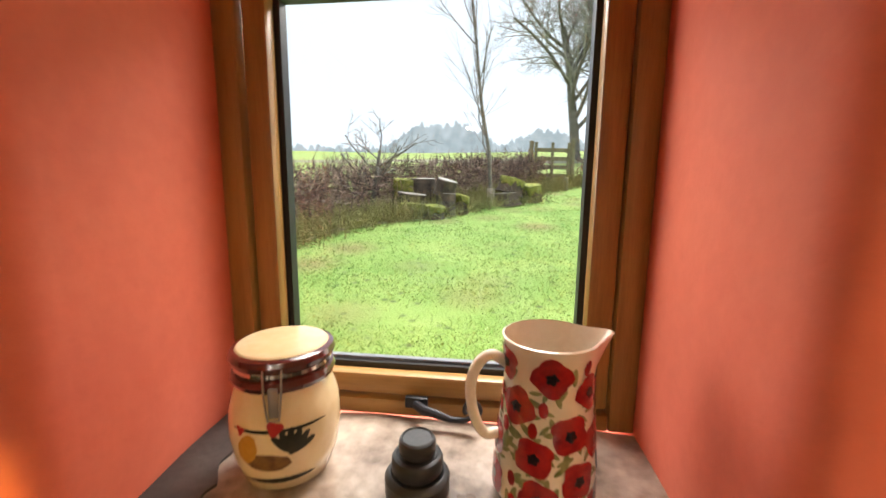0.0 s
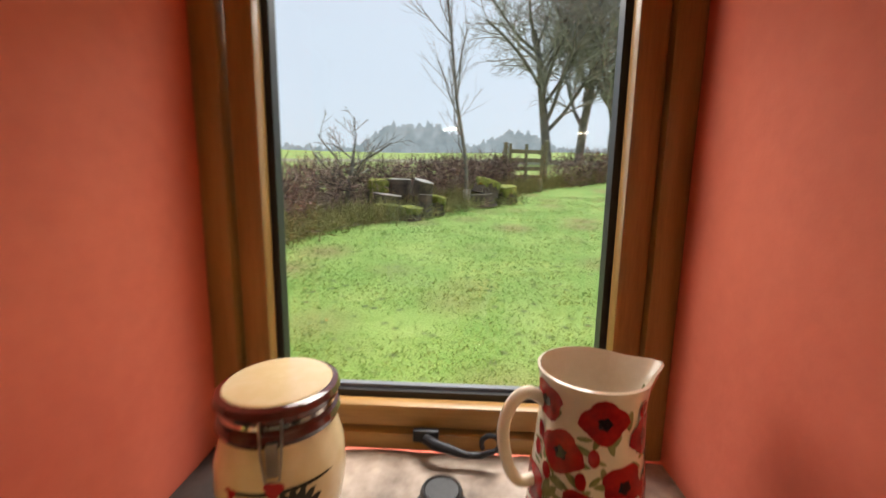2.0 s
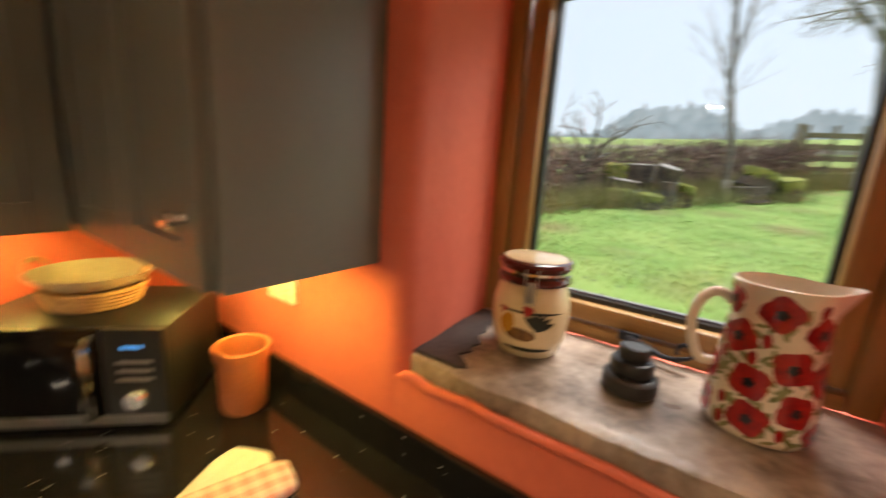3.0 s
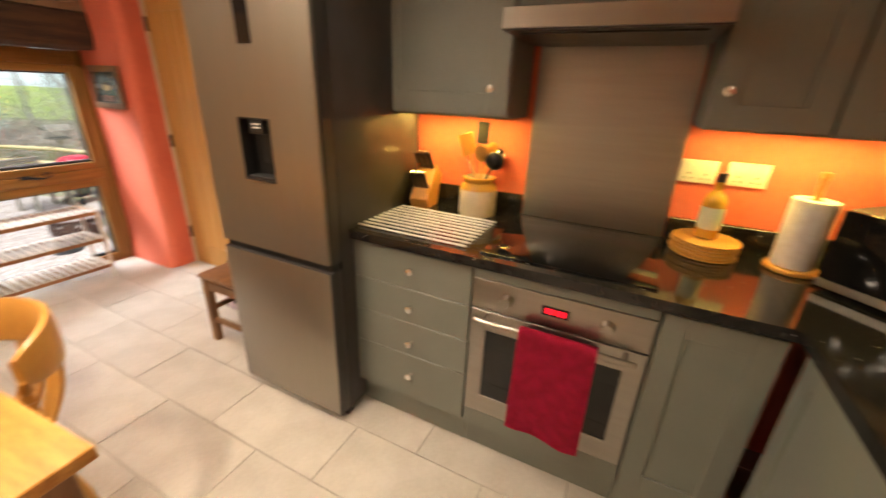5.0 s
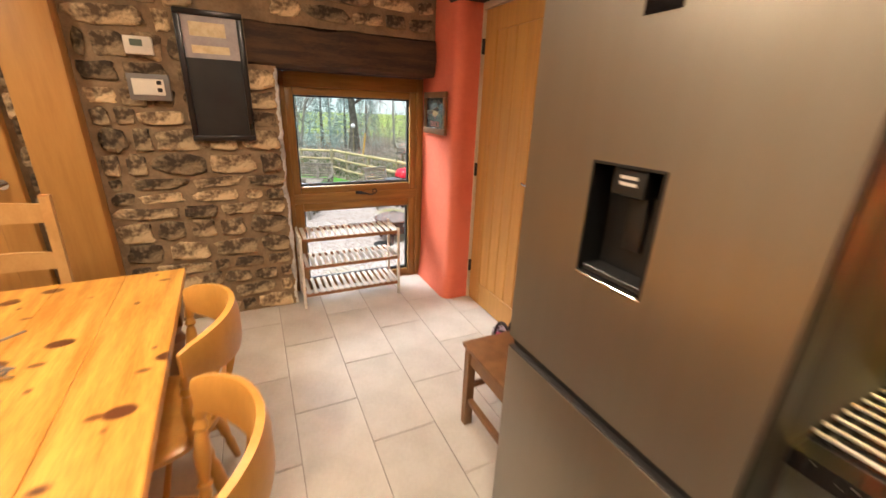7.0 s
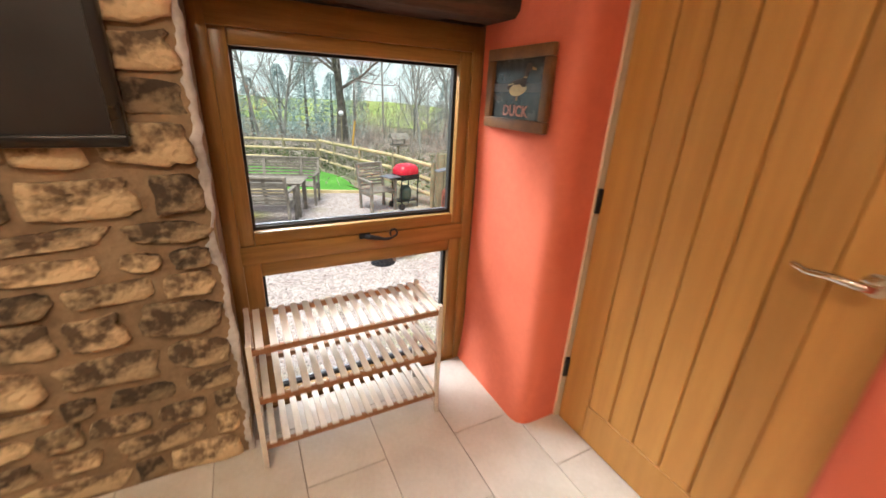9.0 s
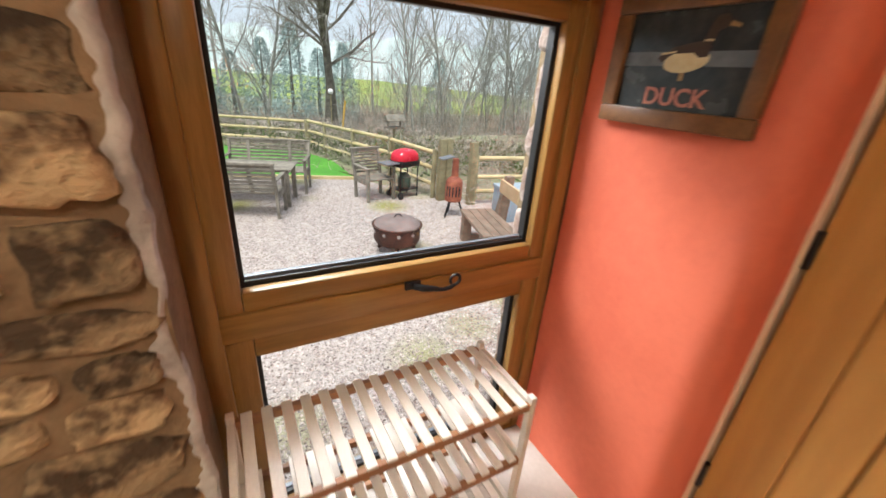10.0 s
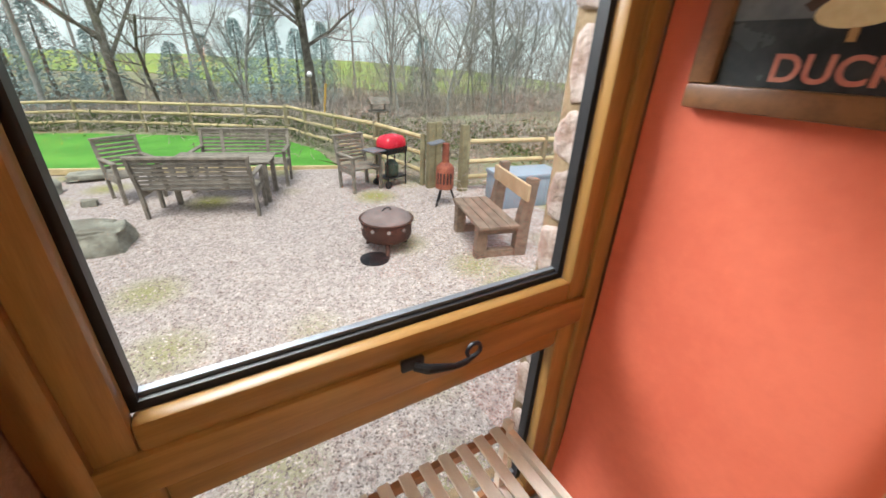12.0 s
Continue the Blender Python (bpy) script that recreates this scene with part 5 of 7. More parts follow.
def decal(profile, angle, z, shape, lift=0.0012):
    """A painted mark on a turned pot: shape gives (across, up) points in metres round the mark's middle."""
    bm = B()

    def on(u, v, l):
        zz = z + v
        r = at_profile(profile, zz) + l
        a = angle + u / max(0.02, at_profile(profile, z))
        return (r * math.cos(a), r * math.sin(a), zz)
    rings = [[bm.verts.new(on(u * q, v * q, lift)) for u, v in shape] for q in (1.0, 0.66, 0.33)]
    c = bm.verts.new(on(0, 0, lift))
    n = len(shape)
    for a, b in zip(rings, rings[1:]):
        for i in range(n):
            bm.faces.new((a[i], a[(i + 1) % n], b[(i + 1) % n], b[i]))
    for i in range(n):
        bm.faces.new((rings[-1][i], rings[-1][(i + 1) % n], c))
    return bm


def petal(r, lobes, amp, seed, n=26, sx=1.0, sy=1.0):
    return [(sx * r * (1 + amp * math.sin(lobes * a + seed) + 0.05 * math.sin(9 * a + 2 * seed)) * math.cos(a), sy * r * (1 + amp * math.sin(lobes * a + seed)) * math.sin(a)) for a in [2 * math.pi * k / n for k in range(n)]]


JAR = thing("storage_jar", 0.660, 1.83, SILL, "cream glazed storage jar with cockerel and brown clip lid", "jar")
bm = B()
lathe(bm, jar_profile + [(0.060, 0.166), (0.060, 0.16)], 48)
part("body", bm, CREAMJ, JAR, "", 60)
bm = B()
lathe(bm, [(0.072, 0.166), (0.079, 0.168), (0.082, 0.176), (0.079, 0.184), (0.072, 0.187)], 48)
part("collar", bm, BROWNGL, JAR, "oxblood glazed collar")
bm = B()
lathe(bm, [(0.074, 0.188), (0.076, 0.190), (0.076, 0.196), (0.074, 0.198)], 48)
part("seal_wire", bm, CHROME, JAR, "steel clip wire round the neck")
bm = B()
lathe(bm, [(0.072, 0.198), (0.080, 0.200), (0.083, 0.208), (0.080, 0.216), (0.073, 0.219)], 48)
lid = part("lid", bm, BROWNGL, JAR, "oxblood rimmed lid")
bm = B()
lathe(bm, [(0.0745, 0.217), (0.070, 0.221), (0.045, 0.2235), (0.0, 0.2245)], 48, cap=False)
part("lid_top", bm, CREAMJ, lid, "cream glazed lid top")
FA = radians(-72)
bm = B()
m = Matrix.Rotation(FA, 4, "Z")
box(bm, (0.082, -0.007, 0.135), (0.089, 0.007, 0.180), 0.002, 2, m)
tube(bm, [m @ Vector(p) for p in ((0.084, -0.013, 0.207), (0.091, -0.012, 0.17), (0.0905, -0.008, 0.132), (0.0905, 0.008, 0.132), (0.091, 0.012, 0.17), (0.084, 0.013, 0.207))], 0.0016, 8)
part("clasp", bm, STEEL, JAR, "steel clip clasp")
DARKBIRD = mat("dark_green_paint", (0.012, 0.014, 0.010), (0.03, 0.03, 0.02), 0.2, bump=0)
OCHRE = mat("ochre_paint", (0.40, 0.19, 0.02), (0.50, 0.26, 0.04), 0.2, bump=0)
REDP = mat("red_paint", (0.32, 0.02, 0.02), (0.40, 0.03, 0.03), 0.2, bump=0)
for k in range(6):
    t = radians(20 + 22 * k)
    plume = [(x * math.cos(t) - y * math.sin(t), x * math.sin(t) + y * math.cos(t)) for x, y in petal(0.015, 2, 0.15, 0.4, 18, 1.35, 0.42)]
    part("tail_feather", decal(jar_profile, FA + 0.24 + 0.20 * math.cos(t), 0.078 + 0.017 * math.sin(t), plume, 0.0012 + 0.0001 * k), DARKBIRD, JAR, "dark painted cockerel feather")
part("cockerel_body", decal(jar_profile, FA - 0.18, 0.062, petal(0.027, 2, 0.12, 2, sx=1.2, sy=0.62)), mat("umber_paint", (0.10, 0.045, 0.018), (0.20, 0.10, 0.03), 0.2, scale=60, bump=0), JAR, "brown painted cockerel body")
part("cockerel_neck", decal(jar_profile, FA - 0.50, 0.083, petal(0.020, 2, 0.15, 0.5, sx=0.8, sy=1.25), 0.0017), OCHRE, JAR, "ochre painted cockerel neck")
part("cockerel_comb", decal(jar_profile, FA - 0.62, 0.112, petal(0.007, 3, 0.3, 0.5), 0.0019), REDP, JAR, "red painted cockerel comb")
part("painted_berry", decal(jar_profile, FA + 0.0, 0.118, petal(0.011, 3, 0.2, 0.7), 0.0019), REDP, JAR, "red painted berry")
part("painted_ground", decal(jar_profile, FA, 0.026, petal(0.045, 2, 0.1, 0, sx=1.2, sy=0.12)), DARKBIRD, JAR, "dark painted ground line")
part("painted_vine", decal(jar_profile, FA + 0.05, 0.113, petal(0.045, 2, 0.1, 1.5, sx=1.5, sy=0.07)), DARKBIRD, JAR, "thin dark painted stem")

# poppy jug
CREAMW = mat("white_china", (0.68, 0.57, 0.43), (0.77, 0.67, 0.54), 0.12, scale=6, bump=0.0, coat=0.4)
JG = thing("poppy_jug", 1.088, 1.825, SILL, "tall white china jug printed with red poppies", "jug")
jug_profile = [(0.062, 0.0), (0.074, 0.003), (0.078, 0.015), (0.077, 0.05), (0.072, 0.12), (0.067, 0.18), (0.066, 0.205)]
bm = B()
n = 48
rings = []


def lip(a, k):
    """How far the pouring lip stands out at an angle, for a share k of its full reach."""
    da = (a - 0.12 + math.pi) % (2 * math.pi) - math.pi
    return k * 0.024 * math.exp(-(da / 0.33) ** 2)


outer = [(r, z, 0) for r, z in jug_profile] + [(0.067, 0.222, 0.25), (0.069, 0.242, 0.75), (0.071, 0.256, 1.0)]
inner = [(0.0675, 0.257, 1.0), (0.065, 0.245, 0.75), (0.061, 0.215, 0.2), (0.063, 0.10, 0), (0.066, 0.02, 0), (0.02, 0.012, 0)]
for r, z, k in outer + inner:
    ring = []
    for j in range(n):
        a = 2 * math.pi * j / n
        e = lip(a, k)
        back = 0.010 * k * (1 + math.cos(a - 0.12)) / 2
        ring.append(((r + e) * math.cos(a), (r + e * 0.3) * math.sin(a), z + 0.25 * e * k + back * 0.2))
    rings.append(ring)
ring_faces(bm, rings)
part("body", bm, CREAMW, JG, "", 60)
bm = B()
ha = 3.3
hp = [(0.062, 0.212), (0.085, 0.226), (0.105, 0.215), (0.117, 0.185), (0.116, 0.150), (0.106, 0.115), (0.092, 0.098), (0.071, 0.100)]
fine = []
for k in range(len(hp) - 1):
    p0, p1, p2, p3 = (Vector(hp[max(0, min(len(hp) - 1, k + o))]) for o in (-1, 0, 1, 2))
    for j in range(5):
        t = j / 5
        fine.append(0.5 * (2 * p1 + (p2 - p0) * t + (2 * p0 - 5 * p1 + 4 * p2 - p3) * t * t + (3 * p1 - p0 - 3 * p2 + p3) * t ** 3))
fine.append(Vector(hp[-1]))
tube(bm, [(p[0] * math.cos(ha), p[0] * math.sin(ha), p[1]) for p in fine], 0.0085, 14)
part("handle", bm, CREAMW, JG, "looped china handle")
POPPY = mat("poppy_red", (0.18, 0.004, 0.007), (0.36, 0.014, 0.011), 0.15, scale=40, fine=150, bump=0, lo=0.3, hi=0.7)
LEAF = mat("leaf_green_print", (0.11, 0.12, 0.035), (0.27, 0.25, 0.11), 0.15, scale=50, bump=0)
DARKC = mat("poppy_centre", (0.015, 0.008, 0.012), (0.03, 0.02, 0.025), 0.15, bump=0)
rnd = random.Random(21)
DECAL = jug_profile + [(0.067, 0.222), (0.069, 0.242), (0.0715, 0.256)]
flowers = []
for _ in range(1100):
    a, z = rnd.uniform(-3.0, 0.9), rnd.uniform(0.020, 0.235)
    r = (0.0275, 0.025, 0.022, 0.012)[min(3, _ // 220)]
    if (r > 0.02 and z < 0.03) or z + r > 0.252 or (a > -0.6 and z + r > 0.215):
        continue
    if all(math.hypot((a - b) * 0.073, z - y) > (r + q) * 0.98 for b, y, q in flowers):
        flowers.append((a, z, r))
    if len(flowers) > 42:
        break
for a, z, r in flowers:
    if r > 0.015:
        part("poppy", decal(DECAL, a, z, petal(r, 4, 0.10, a * 7), 0.0016), POPPY, JG, "red printed poppy")
        part("poppy_centre", decal(DECAL, a, z - 0.001, petal(r * 0.30, 5, 0.2, a * 3, 14), 0.0022), DARKC, JG, "black poppy centre")
    else:
        part("poppy_bud", decal(DECAL, a, z, petal(r * 0.8, 2, 0.1, a, 16, 0.75, 1.1), 0.0016), POPPY, JG, "red printed bud")
for _ in range(190):
    a, z = rnd.uniform(-3.0, 0.9), rnd.uniform(0.012, 0.225)
    t = rnd.uniform(0, 3.1)
    s = [(x * math.cos(t) - y * math.sin(t), x * math.sin(t) + y * math.cos(t)) for x, y in petal(rnd.uniform(0.006, 0.012), 2, 0.1, 0, 14, 1.3, 0.45)]
    part("leaf", decal(DECAL, a, z, s, 0.0011), LEAF, JG, "olive printed leaf")

# stacked iron weights
WT = thing("stacked_weights", 0.892, 1.795, SILL, "three dark iron kitchen weights stacked by size", "weights")
for k, (r, h, z) in enumerate(((0.051, 0.036, 0.0), (0.040, 0.030, 0.0365), (0.029, 0.026, 0.067))):
    bm = B()
    lathe(bm, [(r * 0.9, z), (r, z + 0.006), (r, z + h - 0.007), (r * 0.93, z + h - 0.002), (r * 0.82, z + h), (r * 0.76, z + h - 0.002), (0, z + h - 0.002)], 36, cap=False)
    part("weight", bm, mat("dark_cast_iron", (0.013, 0.012, 0.011), (0.027, 0.024, 0.023), 0.45, fine=150, bump=0.3) if k == 0 else bpy.data.materials["dark_cast_iron"], WT)

# ---- ground outdoors ----
def steps(table, v):
    for (a, p), (b, q) in zip(table, table[1:]):
        if v <= b:
            t = max(0, (v - a) / (b - a))
            return p + (q - p) * t
    return table[-1][1]


NORTH = [(2.0, 0.60), (5, 0.88), (8, 1.18), (11, 1.58), (14, 2.0), (20, 2.6), (60, 7.0), (110, 9.0), (300, 9.0)]
SOUTHH = [(3.3, -1.0), (11, -1.0), (20, -1.35), (23, -1.8), (30, -3.0), (38, -2.6), (45, -1.4), (70, 0.6), (110, 3.5), (300, 12)]


def height(x, y):
    if y > 2.05:
        return steps(NORTH, y) + 0.02 * wob((x, y, 0), 0.6) * min(1, (y - 2) / 3) + (0.5 * wob((x, y, 5), 0.05) if y > 25 else 0)
    if y < -3.4 or -1.3 < x < 3.5:
        return steps(SOUTHH, -y) + (0.5 * wob((x, y, 9), 0.12) * min(1, (-y - 21) / 8) if y < -21 else 0)
    return -1.0


GROUNDM = mat("rough_winter_ground", (0.22, 0.18, 0.13), (0.23, 0.25, 0.13), 0.95, scale=0.6, fine=9, bump=0.8, depth=0.05)
xs = sorted({-300, -200, -140, -100, -75, -60} | set(range(-50, 51, 2)) | {60, 75, 100, 140, 200, 300, -1.25, 3.45})
ys = sorted({-300, -200, -150, -120, -100, -85, -75, -65, -58} | set(range(-54, 60, 2)) | {2.06, 2.04, -3.42, -3.38, 65, 80, 110, 150, 220, 300})
bm = B()
vs = [[bm.verts.new((x, y, height(x, y) - 0.01)) for x in xs] for y in ys]
for j in range(len(ys) - 1):
    for i in range(len(xs) - 1):
        bm.faces.new((vs[j][i], vs[j][i + 1], vs[j + 1][i + 1], vs[j + 1][i]))
structure("ground", bm, GROUNDM, "rough winter ground of leaf litter and grass", "ground", 80)


def sheet(name, outline, lift, material, label, category, cell=0.5):
    """A piece of ground cover inside a plan outline, draped over the ground with a real edge."""
    bm = B()
    x0, x1 = min(p[0] for p in outline), max(p[0] for p in outline)
    y0, y1 = min(p[1] for p in outline), max(p[1] for p in outline)
    edge = [bm.verts.new((*p, 0)) for p in outline]
    bm.faces.new(edge)
    k = x0 + cell
    while k < x1:
        bmesh.ops.bisect_plane(bm, geom=bm.verts[:] + bm.edges[:] + bm.faces[:], plane_co=(k, 0, 0), plane_no=(1, 0, 0))
        k += cell
    k = y0 + cell
    while k < y1:
        bmesh.ops.bisect_plane(bm, geom=bm.verts[:] + bm.edges[:] + bm.faces[:], plane_co=(0, k, 0), plane_no=(0, 1, 0))
        k += cell
    for v in bm.verts:
        v.co.z = height(v.co.x, v.co.y) + lift
    ext = bmesh.ops.extrude_face_region(bm, geom=bm.faces[:])
    for v in ext["geom"]:
        if isinstance(v, bmesh.types.BMVert):
            v.co.z -= lift + 0.15
    return structure(name, bm, material, label, category, 80)


LAWNM = mat("winter_lawn", (0.13, 0.25, 0.035), (0.25, 0.35, 0.085), 0.9, scale=1.6, fine=60, bump=0.9, depth=0.02, lo=0.3, hi=0.7)
spots(LAWNM, (0.20, 0.19, 0.06), 1.1, 0.12, soft=0.35)
spots(LAWNM, (0.09, 0.13, 0.03), 7, 0.08, soft=0.2)
FIELDM = mat("pasture", (0.20, 0.28, 0.05), (0.27, 0.33, 0.09), 0.9, scale=0.3, fine=6, bump=0.5, depth=0.05)
TURFM = mat("bright_turf", (0.06, 0.24, 0.02), (0.10, 0.32, 0.035), 0.9, scale=1.2, fine=60, bump=0.8, depth=0.01)
GRAVELM = mat("pink_gravel", (0.27, 0.22, 0.205), (0.55, 0.485, 0.455), 0.9, scale=22, fine=70, bump=1.0, depth=0.02, lo=0.3, hi=0.7)
spots(GRAVELM, (0.27, 0.27, 0.07), 0.9, 0.10, soft=0.32)
spots(GRAVELM, (0.14, 0.10, 0.09), 26, 0.16, soft=0.12)
sheet("lawn_north", [(-1.7, 2.3), (7, 2.3), (12, 8), (12, 17), (5.6, 14.2), (2.9, 11.9), (1.2, 9.5), (0.0, 7.9), (-1.0, 6.6), (-1.5, 5.0)], 0.02, LAWNM, "patchy green winter lawn rising towards the hedge", "lawn")
sheet("field", [(-60, 8), (-4, 9), (2, 13.5), (14, 19), (50, 24), (50, 75), (-60, 75)], 0.03, FIELDM, "pale green pasture beyond the hedge", "field", 4)
sheet("gravel_yard", [(-7, -3.52), (9, -3.52), (9, -12.6), (3.2, -13.0), (-2.1, -11.2), (-3.3, -9.1), (-7, -8.2)], 0.02, GRAVELM, "yard of pinkish grey gravel", "gravel")
sheet("lawn_south", [(3.2, -12.95), (-2.08, -11.15), (-2.15, -13.6), (-1.7, -15.4), (0.6, -17.3), (3.4, -19.0), (6.5, -20.2), (9.0, -19.5), (8.2, -14.8), (5.2, -13.4)], 0.03, TURFM, "bright green close-cut lawn beyond the gravel", "lawn")
sheet("hill_field", [(-60, -40), (-14, -41), (-2, -46), (6, -50), (30, -48), (30, -72), (-60, -76)], 0.05, FIELDM, "sunlit green hillside beyond the stream", "field", 4)
WETWOOD = mat("weathered_teak", (0.15, 0.13, 0.105), (0.26, 0.23, 0.19), 0.75, scale=5, fine=60, bump=0.3, depth=0.002, stretch=(2, 2, 2), vary=0.15)
POLE = mat("treated_pine_pole", (0.42, 0.33, 0.17), (0.56, 0.45, 0.26), 0.8, scale=4, fine=50, bump=0.3, vary=0.15)
POST = mat("weathered_post", (0.17, 0.14, 0.08), (0.27, 0.24, 0.14), 0.85, scale=6, fine=50, bump=0.5, vary=0.15)
BARK = mat("dark_bark", (0.11, 0.10, 0.08), (0.23, 0.21, 0.175), 0.95, scale=5, fine=30, bump=0.9, depth=0.02, vary=0.15)
TWIGM = mat("bare_twigs", (0.24, 0.225, 0.20), (0.40, 0.38, 0.35), 0.95, scale=3, fine=40, bump=0.2, vary=0.2)
bm = B()
box(bm, (-2.75, -0.03, -0.06), (2.75, 0.03, 0.06), 0.006, 1, Matrix.Translation((0.56, -12.03, -0.98)) @ Matrix.Rotation(radians(-18.8), 4, "Z"))
structure("lawn_edging", bm, POLE, "timber board edging the lawn", "edging")

# grass blades near the window and pebbles on the gravel
rnd = random.Random(3)


def from_lists(name, verts, faces, material, label, category):
    me = bpy.data.meshes.new(name)
    me.from_pydata(verts, [], faces)
    me.materials.append(material)
    return tagged(new(name, me), label, category, "", "stuff")


verts, faces = [], []
for _ in range(60000):
    y = 2.5 + 8.0 * rnd.random() ** 1.6
    x = 0.9 + (y - 1.2) * rnd.uniform(-0.5, 0.6)
    if noise.noise((x * 1.7, y * 1.7, 0)) < rnd.uniform(-0.7, 0.25):
        continue
    edge = steps([(2.3, -1.7), (5, -1.5), (6.6, -1.0), (7.9, 0.0), (9.5, 1.2), (11.9, 2.9)], y)
    if x < edge:
        continue
    z = height(x, y) + 0.012
    a, h = rnd.uniform(0, 6.28), rnd.uniform(0.012, 0.038)
    w = 0.0022 + 0.0006 * y
    dx, dy = w * math.cos(a), w * math.sin(a)
    lx, ly = rnd.uniform(-0.03, 0.03), rnd.uniform(-0.03, 0.03)
    i = len(verts)
    verts += [(x - dx, y - dy, z), (x + dx, y + dy, z), (x + lx, y + ly, z + h)]
    faces.append((i, i + 1, i + 2))
BLADEM = island(mat("grass_blades", (0.14, 0.27, 0.04), (0.29, 0.39, 0.10), 0.8, scale=3, fine=30, bump=0), 0.5, 1.4)
from_lists("grass", verts, faces, BLADEM, "short winter grass blades over the lawn", "grass")
verts, faces = [], []
for _ in range(46000):
    y = -3.6 - 6.9 * rnd.random() ** 1.4
    x = 0.3 + (y + 2.8) * rnd.uniform(-0.35, 1.05)
    if x < -4.5:
        continue
    r = rnd.uniform(0.008, 0.020)
    z = -0.983
    i = len(verts)
    a = rnd.uniform(0, 6.28)
    c, s = math.cos(a) * r, math.sin(a) * r
    f = rnd.uniform(0.5, 0.9)
    verts += [(x + c, y + s, z), (x - s * f, y + c * f, z), (x - c, y - s, z), (x + s * f, y - c * f, z), (x, y, z + r * 0.8)]
    faces += [(i, i + 1, i + 4), (i + 1, i + 2, i + 4), (i + 2, i + 3, i + 4), (i + 3, i, i + 4)]
PEB = mat("gravel_pebbles", (0.26, 0.18, 0.155), (0.60, 0.52, 0.485), 0.85, scale=18, fine=60, bump=0.2, lo=0.35, hi=0.65)
island(PEB, 0.35, 1.35)
from_lists("pebbles", verts, faces, PEB, "loose pinkish grey pebbles on the yard", "gravel")


# ---- trees and hedge ----
def grow(wood, twigs, p, d, length, r, depth, rnd, kids, spread, lift, least, wig=0.13, first=0.35, short=(0.5, 0.78)):
    pts = [Vector(p)]
    dd = Vector(d)
    for k in range(4):
        dd = (dd + Vector((rnd.gauss(0, wig if depth == 0 else 0.13), rnd.gauss(0, wig if depth == 0 else 0.13), rnd.gauss(0, 0.08) + lift))).normalized()
        pts.append(pts[-1] + dd * length / 4)
    end = max(least * 0.6, r * 0.55)
    tube(wood if depth < 2 else twigs, pts, max(r, least), (9, 7, 5, 4, 3)[min(depth, 4)], end)
    if depth >= len(kids):
        return
    for k in range(kids[depth]):
        t = first + (1 - first) * (k + rnd.random() * 0.8) / kids[depth]
        t = min(0.99, t)
        j = min(3, int(t * 4))
        o = pts[j].lerp(pts[j + 1], t * 4 - j)
        ax = dd.orthogonal().normalized()
        ax.rotate(Matrix.Rotation(rnd.uniform(0, 6.28), 3, dd))
        nd = (dd * math.cos(spread) + ax * math.sin(spread)).normalized()
        grow(wood, twigs, o, nd, length * rnd.uniform(*short) * (1.15 - 0.4 * t), r * 0.42 * (1.1 - 0.4 * t), depth + 1, rnd, kids, spread * rnd.uniform(0.8, 1.15), lift, least, 0.13, 0.2, (0.35, 0.7))


def bare_tree(name, x, y, h, r, seed, label, group="", kids=(7, 5, 5, 4), spread=0.62, lift=0.05, least=0.008, lean=(0, 0), wig=0.13, first=0.35, short=(0.5, 0.78)):
    t = thing(name, x, y, height(x, y) - 0.1, label, "tree", group)
    rnd = random.Random(seed)
    wood, twigs = B(), B()
    grow(wood, twigs, (0, 0, 0), Vector((lean[0], lean[1], 1)).normalized(), h, r, 0, rnd, kids, spread, lift, least, wig, first, short)
    part("trunk", wood, BARK, t, "", 80)
    part("crown", twigs, TWIGM, t, "bare twiggy crown", 80)
    return t


# needle green paled and blued so the colour carries the wood's haze
NEEDLE = mat("haze_paled_needles", (0.25, 0.35, 0.34), (0.38, 0.48, 0.47), 0.9, scale=3, fine=20, bump=0.4, vary=0.2)


def conifer(x, y, h, seed, label, wide=0.24):
    t = thing("conifer", x, y, height(x, y) - 0.1, label, "tree", "conifers behind the fence")
    rnd = random.Random(seed)
    bm = B()
    tube(bm, [(0, 0, 0), (0.05, 0, h * 0.5), (0, 0, h)], [0.16, 0.10, 0.02], 7)
    part("trunk", bm, BARK, t)
    bm = B()
    for k in range(int(420 * h)):
        q = rnd.random() ** 1.25
        z = h * (0.06 + 0.93 * q)
        reach = ((1 - q) ** 0.8 * h * wide + 0.12) * rnd.uniform(0.35, 1.1)
        a = rnd.uniform(0, 6.28)
        o = Vector((reach * math.cos(a), reach * math.sin(a), z - reach * 0.22))
        out = Vector((math.cos(a), math.sin(a), -0.25))
        side = Vector((-math.sin(a), math.cos(a), 0))
        for f in range(3):
            l, w = rnd.uniform(0.10, 0.24), rnd.uniform(0.014, 0.035)
            d = (out + side * rnd.uniform(-0.9, 0.9) + Vector((0, 0, rnd.uniform(-0.5, 0.4)))).normalized()
            n = d.cross(Vector((rnd.gauss(0, 1), rnd.gauss(0, 1), rnd.gauss(0, 1)))).normalized() * w
            v = [bm.verts.new(c) for c in (o, o + d * l * 0.5 - n, o + d * l, o + d * l * 0.5 + n)]
            bm.faces.new(v)
    part("foliage", bm, NEEDLE, t, "drooping needle sprays, paled for haze", 80)
    return t


